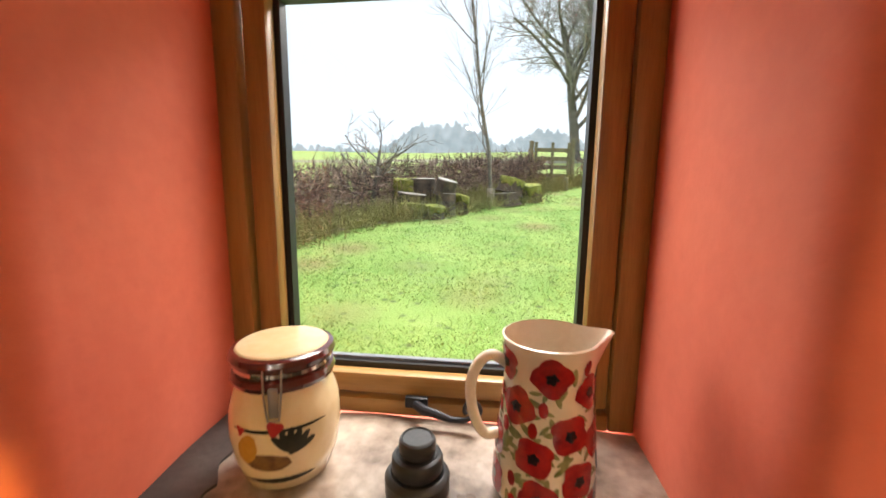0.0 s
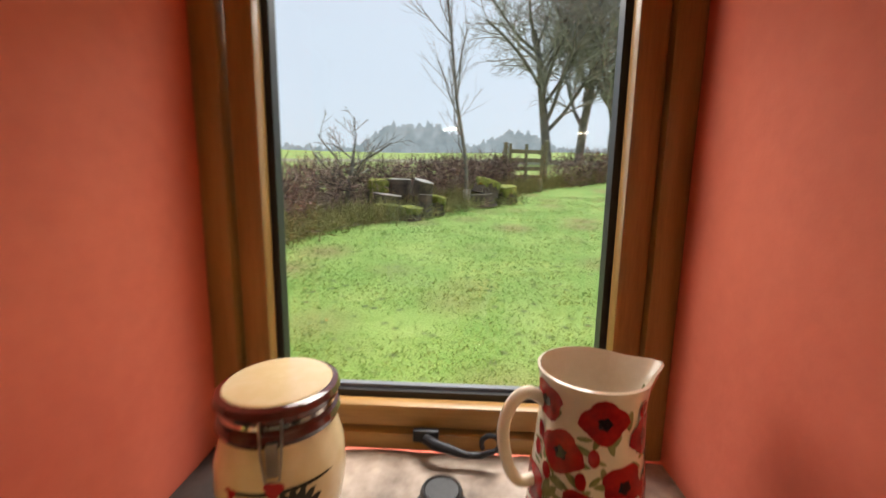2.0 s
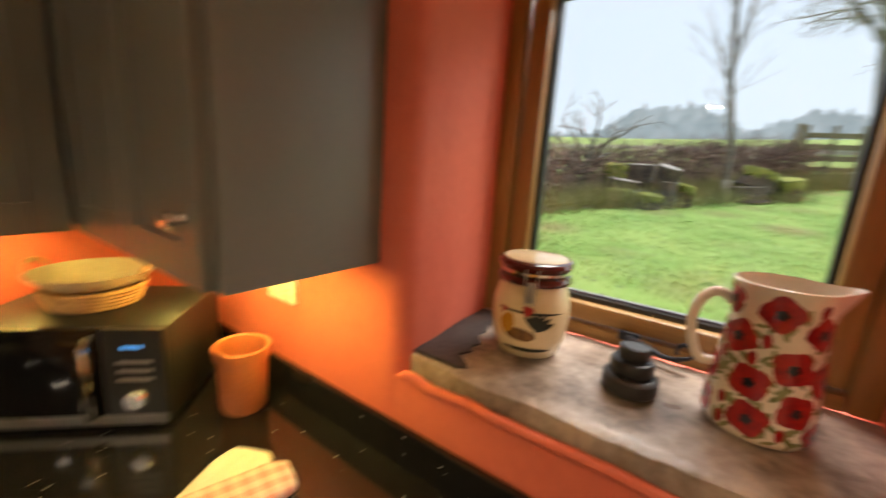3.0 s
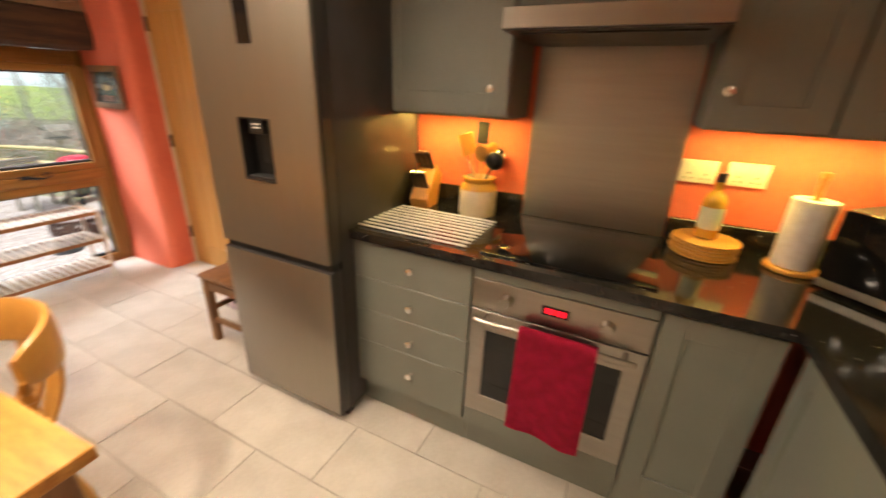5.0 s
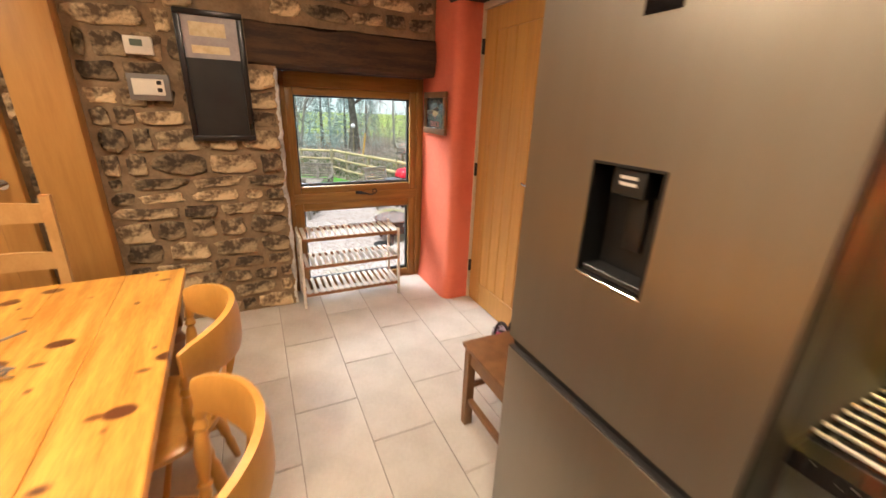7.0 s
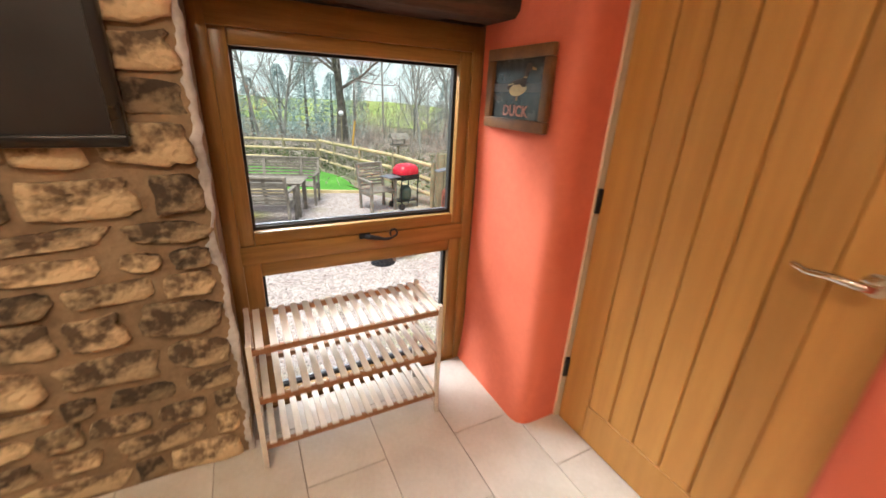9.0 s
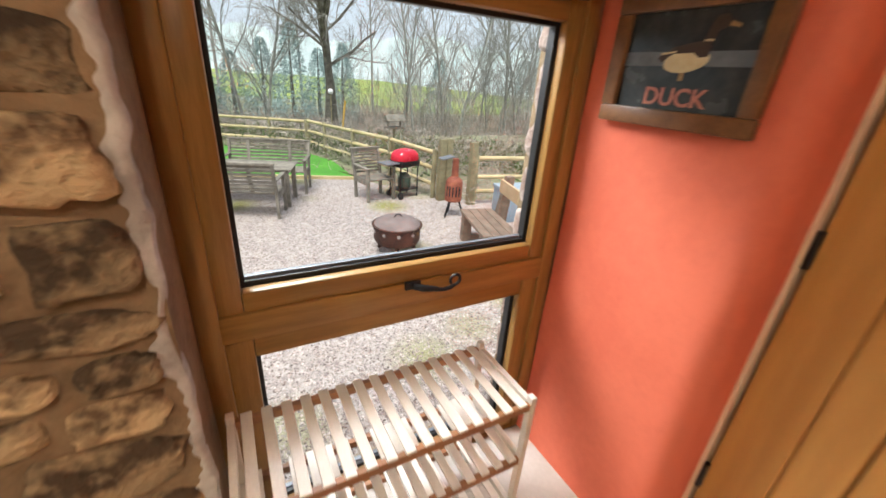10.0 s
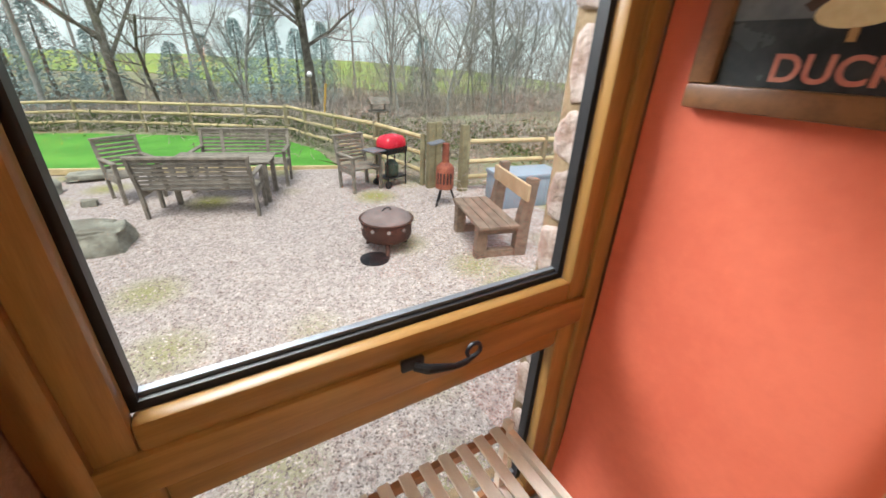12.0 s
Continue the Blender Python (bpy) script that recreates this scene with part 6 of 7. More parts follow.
# north: tall trees, slim young tree, leaning sapling, far wood
T1 = bare_tree("tall_tree", 6.0, 26, 7.6, 0.30, 11, "tall bare oak with a dense twiggy crown", "bare oaks beyond the hedge", (12, 9, 8, 5), 0.72, 0.03, 0.009, (0, 0), 0.10, 0.22, (0.45, 0.8))
T2 = copy_thing(T1, pose(8.2, 27, height(8.2, 27) - 0.1, 0, 0, 130))
T3 = copy_thing(T1, pose(10.0, 26.5, height(10, 26.5) - 0.1, 0, 0, 250))
T2.scale, T3.scale = (0.95, 0.95, 1.15), (1.05, 1.05, 1.12)
bare_tree("young_tree", 1.0, 9.05, 4.2, 0.040, 5, "slim young bare tree with pale base", "", (11, 5, 3), 0.50, 0.09, 0.003, (0.0, 0), 0.05, 0.2, (0.2, 0.5))
t = thing("trunk_guard", 0.99, 9.03, height(1, 9.05) - 0.02, "pale plastic guard round a young trunk", "tree guard")
bm = B()
lathe(bm, [(0.075, 0), (0.072, 0.36), (0.068, 0.36), (0.068, 0.02)], 14, cap=False)
part("guard", bm, mat("pale_guard", (0.40, 0.36, 0.30), None, 0.6, bump=0.1), t)
bare_tree("sapling", -1.05, 8.0, 1.25, 0.05, 9, "dark bare sapling with thin leaning branches", "", (7, 4, 3), 0.75, 0.06, 0.006)
rnd = random.Random(12)


def twig_bank(name, line, width, tall, count, seed, label, material, thick=0.007, tangle=0.6, long=(0.12, 0.42)):
    """A laid hedge or brush: many thin crossing twigs along a line on the ground."""
    rnd = random.Random(seed)
    verts, faces = [], []
    seg = [(Vector(a), Vector(b)) for a, b in zip(line, line[1:])]
    ln = [(b - a).length for a, b in seg]
    for _ in range(count):
        a, b = rnd.choices(seg, ln)[0]
        p = a.lerp(b, rnd.random())
        n = Vector((-(b - a).y, (b - a).x)).normalized()
        p = p + n * rnd.gauss(0, width / 2.5)
        z = height(p.x, p.y) + tall * rnd.random() ** 1.3 * (0.9 + 0.25 * wob((p.x, p.y, 0), 1.1)) * 0.75
        L = rnd.uniform(*long)
        if rnd.random() < tangle:
            d = Vector((rnd.gauss(0, 1), rnd.gauss(0, 1), rnd.gauss(0.25, 0.5)))
        else:
            d = Vector((rnd.gauss(0, 0.3), rnd.gauss(0, 0.3), 1))
        d = d.normalized() * L
        s = d.orthogonal().normalized() * thick * rnd.uniform(0.6, 1.4)
        u = d.cross(s).normalized() * s.length
        o = Vector((p.x, p.y, max(z, height(p.x, p.y))))
        i = len(verts)
        m = o + d * 0.5 + Vector((rnd.gauss(0, 0.03), rnd.gauss(0, 0.03), 0))
        verts += [tuple(o + s), tuple(o - s * 0.5 + u), tuple(o - s * 0.5 - u), tuple(m + s * 0.8), tuple(m - s * 0.4 + u * 0.8), tuple(m - s * 0.4 - u * 0.8), tuple(o + d)]
        faces += [(i, i + 1, i + 4, i + 3), (i + 1, i + 2, i + 5, i + 4), (i + 2, i, i + 3, i + 5), (i + 3, i + 4, i + 6), (i + 4, i + 5, i + 6), (i + 5, i + 3, i + 6)]
    return from_lists(name, verts, faces, material, label, "hedge")


HEDGEM = island(mat("hedge_twigs", (0.14, 0.085, 0.066), (0.30, 0.21, 0.17), 0.95, scale=1.5, fine=20, bump=0), 0.2, 1.6)
twig_bank("hedge", [(-3.2, 4.2), (-1.75, 6.0), (-1.35, 8.2), (0.4, 10.0), (2.2, 12.2)], 0.7, 1.15, 9000, 2, "brown bare winter hedge of tangled twigs", HEDGEM)
twig_bank("hedge", [(3.5, 12.4), (6.2, 14.6), (11, 18)], 0.7, 1.15, 4500, 4, "brown bare winter hedge beyond the gate", HEDGEM, 0.009)
twig_bank("hedge", [(-9, 9.5), (-3.2, 9.4), (0.4, 11.2), (2.4, 13)], 0.6, 1.1, 4000, 8, "brown bare hedge along the pasture", HEDGEM, 0.009)
GRASSD = mat("dry_grass", (0.17, 0.16, 0.05), (0.30, 0.27, 0.11), 0.95, scale=4, bump=0)
twig_bank("rough_grass", [(-1.6, 5.1), (-1.05, 6.7), (0.0, 8.0), (1.2, 9.6), (2.9, 11.9), (5.6, 14.1)], 0.45, 0.24, 5000, 6, "rough dry grass along the hedge foot", GRASSD, 0.007, 0.35)

TUFTM = island(mat("pale_tuft_grass", (0.20, 0.21, 0.07), (0.36, 0.36, 0.16), 0.95, scale=4, bump=0), 0.5, 1.4)
twig_bank("tuft_grass", [(-0.95, 7.45), (-0.1, 7.6), (0.55, 8.1), (1.15, 8.9), (2.1, 9.5)], 0.30, 0.20, 1000, 41, "pale overgrown grass tufts round the cut logs", TUFTM, 0.005, 0.5, (0.10, 0.28))
# cut logs by the hedge
LOGM = mat("wet_dark_log", (0.028, 0.020, 0.014), (0.12, 0.09, 0.062), 0.8, scale=6, fine=40, bump=0.8, depth=0.01)
LOGTOP = mat("weathered_cut_wood", (0.26, 0.23, 0.20), (0.42, 0.39, 0.36), 0.8, scale=9, fine=60, bump=0.3)
MOSS = mat("yellow_moss", (0.10, 0.12, 0.02), (0.30, 0.31, 0.06), 0.95, scale=9, fine=70, bump=0.9, depth=0.02)


def log_stump(x, y, z, r, h, top, seed, label, tilt=(0, 0)):
    s = thing("log_stump", x, y, z, label, "tree stump", "cut logs by the hedge")
    s.rotation_euler = (radians(tilt[0]), radians(tilt[1]), seed)
    def ring(q, zz, droop=0.0):
        out = []
        for k in range(26):
            a = 2 * math.pi * k / 26
            c = (math.cos(a) * 1.4, math.sin(a) * 1.4, seed * 3.7)
            rr = r * q * (1 + 0.22 * wob(c, 1.0) + 0.08 * wob(c, 3.0))
            out.append((rr * math.cos(a), rr * math.sin(a), zz + droop * h * wob((c[0], c[1], seed), 2.2)))
        return out
    part("bark", ring_faces(B(), [ring(1.12, 0), ring(1.0, h * 0.25), ring(0.97, h * 0.85), ring(0.93, h)]), LOGM, s)
    if top is MOSS:
        part("moss_cap", ring_faces(B(), [ring(1.03, h * 0.72, 0.8), ring(1.03, h * 0.9, 0.3), ring(0.97, h + 0.03, 0.1), ring(0.5, h + 0.05, 0.1)]), top, s, "yellow-green moss cap")
    else:
        part("cut_face", ring_faces(B(), [ring(0.94, h), ring(0.94, h + 0.012), ring(0.5, h + 0.016)]), top, s, "pale weathered cut face")


for a in ((0.22, 8.0, 0, 0.20, 0.38, LOGTOP, 1), (0.17, 8.03, 0.36, 0.19, 0.26, LOGTOP, 2), (0.40, 8.15, 0, 0.20, 0.30, MOSS, 3), (-0.45, 8.2, 0, 0.26, 0.36, LOGTOP, 4), (-0.62, 8.4, 0.0, 0.22, 0.55, MOSS, 5), (-0.28, 8.5, 0.0, 0.25, 0.58, LOGTOP, 6), (-0.35, 7.75, 0, 0.22, 0.22, MOSS, 7), (1.30, 9.15, 0, 0.30, 0.24, LOGTOP, 8), (1.34, 9.19, 0.22, 0.25, 0.27, MOSS, 9), (1.78, 9.6, 0, 0.24, 0.32, MOSS, 10), (0.05, 7.7, 0, 0.17, 0.2, MOSS, 11)):
    log_stump(a[0], a[1], height(a[0], a[1]) + a[2], a[3], a[4], a[5], a[6], "dark wet cut log with a mossy or grey top", (11 if a[2] else rnd.uniform(-8, 8), -12 if a[2] else rnd.uniform(-8, 8)))

# hedge gate and posts
GT = thing("field_gate", 2.55, 12.0, height(2.55, 12.0), "weathered timber field gate between hedges", "gate", rz=15)
for k in range(4):
    part("bar", box(B(), (-0.45, -0.02, 0.25 + 0.22 * k), (0.45, 0.02, 0.35 + 0.22 * k), 0.005), POST, GT)
for x in (-0.45, 0.0, 0.45):
    part("upright", box(B(), (x - 0.04, -0.05, 0), (x + 0.04, -0.02, 1.15), 0.005), POST, GT)
for x, y, hh in ((2.02, 11.95, 1.25), (3.1, 12.1, 1.3), (2.82, 11.3, 0.4)):
    p = thing("timber_post", x, y, height(x, y) - 0.05, "weathered upright timber post by the gate", "post", "posts by the gate")
    bm = B()
    lathe(bm, [(0.06, 0), (0.06, hh - 0.02), (0.045, hh), (0, hh)], 12, cap=False)
    part("shaft", bm, POST, p)

# ---- south: rail fence ----
def fence(line, rails, label, tall=0.92):
    f = thing("rail_fence", line[0][0], line[0][1], 0, label, "fence", "rail fences round the yard")
    ox, oy = line[0]
    for x, y in line:
        z = height(x, y)
        bm = B()
        lathe(bm, [(0.05, z - 0.1), (0.05, z + tall + 0.02), (0.03, z + tall + 0.05), (0, z + tall + 0.05)], 10, (x - ox, y - oy, 0), cap=False)
        part("post", bm, POST, f)
    for (x0, y0), (x1, y1) in zip(line, line[1:]):
        for q in rails:
            bm = B()
            tube(bm, [(x0 - ox, y0 - oy, height(x0, y0) + tall * q), (x1 - ox, y1 - oy, height(x1, y1) + tall * q)], 0.043, 8)
            part("rail", bm, POLE, f)


fence([(11, -22.0), (7.2, -21.2), (3.75, -20.0), (1.95, -18.9), (0.62, -18.0), (-0.9, -16.9), (-1.9, -16.0)], (0.98, 0.66, 0.32), "round pine post and rail fence behind the lawn")
fence([(-1.95, -15.9), (-2.15, -14.5), (-2.5, -12.8), (-2.85, -11.0), (-3.14, -9.35)], (0.98, 0.66, 0.32), "round pine post and rail fence along the yard", 0.95)
fence([(-3.72, -8.72), (-5.3, -8.4), (-7.4, -8.0)], (0.98, 0.60, 0.3), "round pine rail fence beyond the gate post", 0.95)
for x, y in ((-3.2, -9.15), (-3.36, -9.2), (-3.66, -8.75)):
    p = thing("gate_post", x, y, -1.05, "thick square weathered gate post", "post", "gate posts")
    part("shaft", box(B(), (-0.065, -0.065, 0), (0.065, 0.065, 1.27), 0.012, 2), POST, p)
p = thing("lamp_post", -3.35, -18.6, height(-3.35, -18.6), "slim garden lamp post with a white globe", "lamp")
bm = B()
tube(bm, [(0, 0, 0), (0, 0, 1.75)], 0.025, 8)
part("pole", bm, POST, p)
bm = B()
bmesh.ops.create_uvsphere(bm, u_segments=14, v_segments=10, radius=0.10, matrix=Matrix.Translation((0, 0, 1.8)))
part("globe", bm, mat("white_globe", (0.75, 0.76, 0.78), None, 0.3, bump=0), p, "white globe")
p = thing("marker_post", -3.75, -18.4, height(-3.75, -18.4), "leaning yellow timber stake", "post")
bm = B()
tube(bm, [(0.1, 0, 0), (-0.1, 0, 1.5)], 0.04, 8)
part("shaft", bm, mat("yellow_stake", (0.50, 0.30, 0.05), (0.58, 0.36, 0.08), 0.7, bump=0.1), p)
p = thing("bird_table", -3.65, -12.8, height(-3.65, -12.8), "dark wooden bird table behind the fence", "bird table")
bm = B()
tube(bm, [(0, 0, 0), (0, 0, 1.0)], 0.03, 8)
part("pole", bm, POST, p)
part("tray", box(B(), (-0.22, -0.16, 1.0), (0.22, 0.16, 1.04), 0.005), BARK, p)
bm = B()
ring_faces(bm, [[(x, -0.2, 1.22), (x, 0.2, 1.22), (x, 0, 1.36)] for x in (-0.26, 0.26)])
part("roof", bm, BARK, p)
for x in (-0.18, 0.18):
    part("prop", box(B(), (x - 0.015, -0.015, 1.04), (x + 0.015, 0.015, 1.23)), BARK, p)


# ---- south: garden furniture ----
def garden_seat(name, x, y, rz, w, label, category, group):
    """A slatted garden bench or chair with arms; it faces +x and w is its width."""
    s = thing(name, x, y, -0.98, label, category, group, rz)
    h = w / 2
    for k in (-1, 1):
        yy = k * (h - 0.03)
        bm = B()
        for (x0, z0), (x1, z1) in (((-0.22, 0), (-0.24, 0.42)), ((-0.24, 0.42), (-0.36, 0.90))):
            ring_faces(bm, [[(x0 - 0.03, yy - 0.022, z0), (x0 + 0.03, yy - 0.022, z0), (x0 + 0.03, yy + 0.022, z0), (x0 - 0.03, yy + 0.022, z0)], [(x1 - 0.028, yy - 0.022, z1), (x1 + 0.028, yy - 0.022, z1), (x1 + 0.028, yy + 0.022, z1), (x1 - 0.028, yy + 0.022, z1)]])
        part("back_leg", bm, WETWOOD, s)
        part("front_leg", box(B(), (0.22, yy - 0.025, 0), (0.28, yy + 0.025, 0.62), 0.004), WETWOOD, s)
        part("armrest", box(B(), (-0.28, yy - 0.035, 0.62), (0.30, yy + 0.035, 0.65), 0.006), WETWOOD, s)
        part("side_rail", box(B(), (-0.22, yy - 0.015, 0.32), (0.24, yy + 0.015, 0.40), 0.003), WETWOOD, s)
    for k in range(5):
        part("seat_slat", box(B(), (-0.20 + 0.098 * k, -h + 0.02, 0.405), (-0.118 + 0.098 * k, h - 0.02, 0.43), 0.004), WETWOOD, s)
    for k in range(7):
        t = k / 6
        xx, zz = -0.245 - 0.105 * t, 0.49 + 0.37 * t
        part("back_slat", box(B(), (xx - 0.010, -h + 0.045, zz - 0.021), (xx + 0.010, h - 0.045, zz + 0.021), 0.003), WETWOOD, s)
    part("top_rail", box(B(), (-0.395, -h, 0.89), (-0.33, h, 0.93), 0.005), WETWOOD, s)
    if w > 1:
        for q in (-0.25, 0.25):
            bm = B()
            ring_faces(bm, [[(-0.235, q * w - 0.03, 0.44), (-0.215, q * w - 0.03, 0.44), (-0.215, q * w + 0.03, 0.44), (-0.235, q * w + 0.03, 0.44)], [(-0.345, q * w - 0.03, 0.9), (-0.325, q * w - 0.03, 0.9), (-0.325, q * w + 0.03, 0.9), (-0.345, q * w + 0.03, 0.9)]])
            part("back_stay", bm, WETWOOD, s)
    return s


garden_seat("garden_bench", 0.475, -9.385, -110, 1.55, "weathered slatted hardwood garden bench on the gravel", "bench", "garden benches")
garden_seat("garden_bench", -0.20, -10.75, 71, 1.55, "weathered slatted hardwood garden bench by the lawn", "bench", "garden benches")
garden_seat("garden_chair", -2.00, -9.65, 102, 0.62, "weathered slatted garden armchair beside the barbecue", "chair", "garden chairs")
garden_seat("garden_chair", 1.44, -10.57, 115, 0.62, "weathered slatted garden armchair at the table's end", "chair", "garden chairs")
gt = thing("garden_table", 0.14, -10.0, -0.98, "weathered slatted garden table", "table", rz=-19)
gt.scale = (1, 1, 0.93)
for k in range(6):
    part("top_slat", box(B(), (-0.75, -0.36 + 0.121 * k, 0.70), (0.75, -0.25 + 0.121 * k, 0.725), 0.004), WETWOOD, gt)
for x in (-0.66, 0.66):
    for y in (-0.30, 0.30):
        part("leg", box(B(), (x - 0.035, y - 0.035, 0), (x + 0.035, y + 0.035, 0.70), 0.004), WETWOOD, gt)
    part("cross_rail", box(B(), (x - 0.02, -0.265, 0.66), (x + 0.02, 0.265, 0.70)), WETWOOD, gt)
for y in (-0.30, 0.30):
    part("long_rail", box(B(), (-0.625, y - 0.02, 0.66), (0.625, y + 0.02, 0.70)), WETWOOD, gt)

# rustic plank bench
RUST = mat("rustic_plank", (0.135, 0.092, 0.066), (0.24, 0.175, 0.13), 0.7, scale=6, fine=50, bump=0.3, stretch=(3, 1, 3), vary=0.12)
PALEPL = mat("pale_plank", (0.44, 0.30, 0.17), (0.54, 0.39, 0.24), 0.7, scale=6, fine=50, bump=0.2)
rb = thing("rustic_bench", -2.74, -6.68, -0.98, "chunky brown plank bench with a pale back board", "bench", rz=-15)
for y in (-0.42, 0.42):
    part("front_leg", box(B(), (0.19, y - 0.06, 0.0), (0.33, y + 0.06, 0.42), 0.006), RUST, rb)
    part("foot_rail", box(B(), (-0.19, y - 0.045, 0.0), (0.19, y + 0.045, 0.10), 0.006), RUST, rb)
    part("seat_bearer", box(B(), (-0.19, y - 0.045, 0.32), (0.19, y + 0.045, 0.42), 0.004), RUST, rb)
    bm = B()
    ring_faces(bm, [[(-0.35, y - 0.06, 0.0), (-0.19, y - 0.06, 0.0), (-0.19, y + 0.06, 0.0), (-0.35, y + 0.06, 0.0)], [(-0.36, y - 0.06, 0.45), (-0.20, y - 0.06, 0.45), (-0.20, y + 0.06, 0.45), (-0.36, y + 0.06, 0.45)], [(-0.41, y - 0.055, 1.0), (-0.29, y - 0.055, 1.0), (-0.29, y + 0.055, 1.0), (-0.41, y + 0.055, 1.0)]])
    part("back_leg", bm, RUST, rb)
for k in range(4):
    part("seat_board", box(B(), (-0.18 + 0.132 * k, -0.56, 0.42), (-0.055 + 0.132 * k, 0.56, 0.46), 0.005), RUST, rb)
part("back_board", box(B(), (-0.285, -0.52, 0.74), (-0.245, 0.52, 0.94), 0.006), PALEPL, rb, "pale back board")

# fire pit and its ash lid
RUSTI = mat("rusty_iron", (0.035, 0.016, 0.012), (0.085, 0.038, 0.026), 0.75, metal=0.2, scale=14, fine=80, bump=0.4)
# pale tone stands in for bright gravel seen through the cut-outs
CUTTONE = mat("see_through_tone", (0.26, 0.22, 0.21), (0.38, 0.33, 0.31), 0.9, fine=100, bump=0.2)
fp = thing("fire_pit", -1.45, -7.11, -0.98, "round rusty iron fire pit with mesh dome lid", "fire pit")
bm = B()
lathe(bm, [(0.20, 0.14), (0.29, 0.165), (0.315, 0.21), (0.32, 0.40), (0.345, 0.405), (0.345, 0.42), (0.31, 0.42), (0.29, 0.26), (0.0, 0.20)], 36, cap=False)
part("bowl", bm, RUSTI, fp)
bm = B()
lathe(bm, [(0.315, 0.42), (0.30, 0.445), (0.22, 0.49), (0.10, 0.515), (0.0, 0.52)], 32, cap=False)
# dome is solid; its colour is lightened for light showing through the mesh
part("mesh_lid", bm, mat("lightened_wire_mesh", (0.14, 0.105, 0.10), (0.22, 0.17, 0.16), 0.7, fine=200, bump=0.6), fp, "solid mesh dome, lightened for light showing through")
for k in range(3):
    a = 2 * math.pi * k / 3 + 1.2
    bm = B()
    tube(bm, [(0.19 * math.cos(a), 0.19 * math.sin(a), 0.2), (0.29 * math.cos(a), 0.29 * math.sin(a), 0.0)], 0.028, 8)
    part("leg", bm, RUSTI, fp)
for k in range(10):
    a = 2 * math.pi * k / 10
    bm = B()
    tube(bm, [(0.316 * math.cos(a), 0.316 * math.sin(a), 0.34), (0.327 * math.cos(a), 0.327 * math.sin(a), 0.34)], 0.026, 5)
    part("cut_out", bm, CUTTONE, fp, "pale disc standing for a see-through cut-out")
bm = B()
tube(bm, [(-0.06, 0.02, 0.515), (-0.03, 0.02, 0.55), (0.03, 0.02, 0.55), (0.06, 0.02, 0.515)], 0.008, 8)
part("lid_handle", bm, IRON, fp)
ld = thing("drain_cover", -1.18, -6.86, -0.98, "round dark metal cover lying on the gravel", "cover")
bm = B()
lathe(bm, [(0.18, 0), (0.18, 0.015), (0.15, 0.022), (0.0, 0.022)], 28, cap=False)
part("disc", bm, IRON, ld)

# patio stove
sv = thing("patio_stove", -2.98, -8.25, -0.98, "rusty steel patio stove with tall flue", "stove")
REDRUST = mat("red_rust", (0.20, 0.05, 0.03), (0.32, 0.095, 0.055), 0.8, scale=12, fine=70, bump=0.3)
bm = B()
lathe(bm, [(0.14, 0.28), (0.15, 0.29), (0.15, 0.62), (0.13, 0.66), (0.06, 0.72), (0.055, 1.02), (0.0, 1.02)], 28, cap=False)
part("body", bm, REDRUST, sv)
for k in range(5):
    a = 0.2 + 0.38 * k
    bm = B()
    box(bm, (0.145, -0.012, 0.38), (0.156, 0.012, 0.56), 0, 1, Matrix.Rotation(a, 4, "Z"))
    part("vent_slot", bm, IRON, sv, "dark vent slot")
for k in range(3):
    a = 2 * math.pi * k / 3 + 0.4
    bm = B()
    tube(bm, [(0.10 * math.cos(a), 0.10 * math.sin(a), 0.29), (0.21 * math.cos(a), 0.21 * math.sin(a), 0.0)], 0.018, 8)
    part("leg", bm, IRON, sv)
part("cowl", box(B(), (-0.12, -0.09, 1.05), (0.12, 0.09, 1.07), 0.003, 1, Matrix.Rotation(radians(10), 4, "Y")), BEAD, sv, "pale metal rain cowl")

# barbecue
bq = thing("barbecue", -2.62, -9.62, -0.98, "trolley barbecue with a bright red lid", "barbecue", rz=20)
REDLID = mat("red_enamel", (0.55, 0.012, 0.03), (0.62, 0.02, 0.045), 0.25, bump=0)
bm = B()
rings = []
for q, z in ((1.0, 0.74), (1.02, 0.78), (0.95, 0.86), (0.75, 0.92), (0.4, 0.945)):
    rings.append([(0.27 * q * math.copysign(abs(math.cos(a)) ** 0.6, math.cos(a)), 0.20 * q * math.copysign(abs(math.sin(a)) ** 0.6, math.sin(a)), z) for a in [2 * math.pi * k / 28 for k in range(28)]])
ring_faces(bm, rings)
part("lid", bm, REDLID, bq, "bright red domed lid")
part("fire_box", box(B(), (-0.25, -0.18, 0.62), (0.25, 0.18, 0.74), 0.02, 2), IRON, bq)
part("side_shelf", box(B(), (0.27, -0.16, 0.70), (0.58, 0.16, 0.725), 0.005), BEAD, bq, "pale side shelf")
for x in (-0.22, 0.24):
    for y in (-0.15, 0.15):
        bm = B()
        tube(bm, [(x, y, 0.0), (x, y, 0.63)], 0.014, 8)
        part("leg", bm, IRON, bq)
part("lower_shelf", box(B(), (-0.24, -0.16, 0.16), (0.26, 0.16, 0.18)), IRON, bq)
bm = B()
lathe(bm, [(0.11, 0.18), (0.13, 0.22), (0.13, 0.40), (0.06, 0.48), (0.0, 0.49)], 24, cap=False)
part("gas_bottle", bm, mat("green_gas_bottle", (0.05, 0.08, 0.06), (0.08, 0.11, 0.08), 0.5, bump=0.05), bq, "dark green gas bottle")
for y in (-0.17, 0.17):
    bm = B()
    tube(bm, [(0.24, y - 0.02, 0.07), (0.24, y + 0.02, 0.07)], 0.07, 16)
    part("wheel", bm, BLACKPLASTIC, bq)

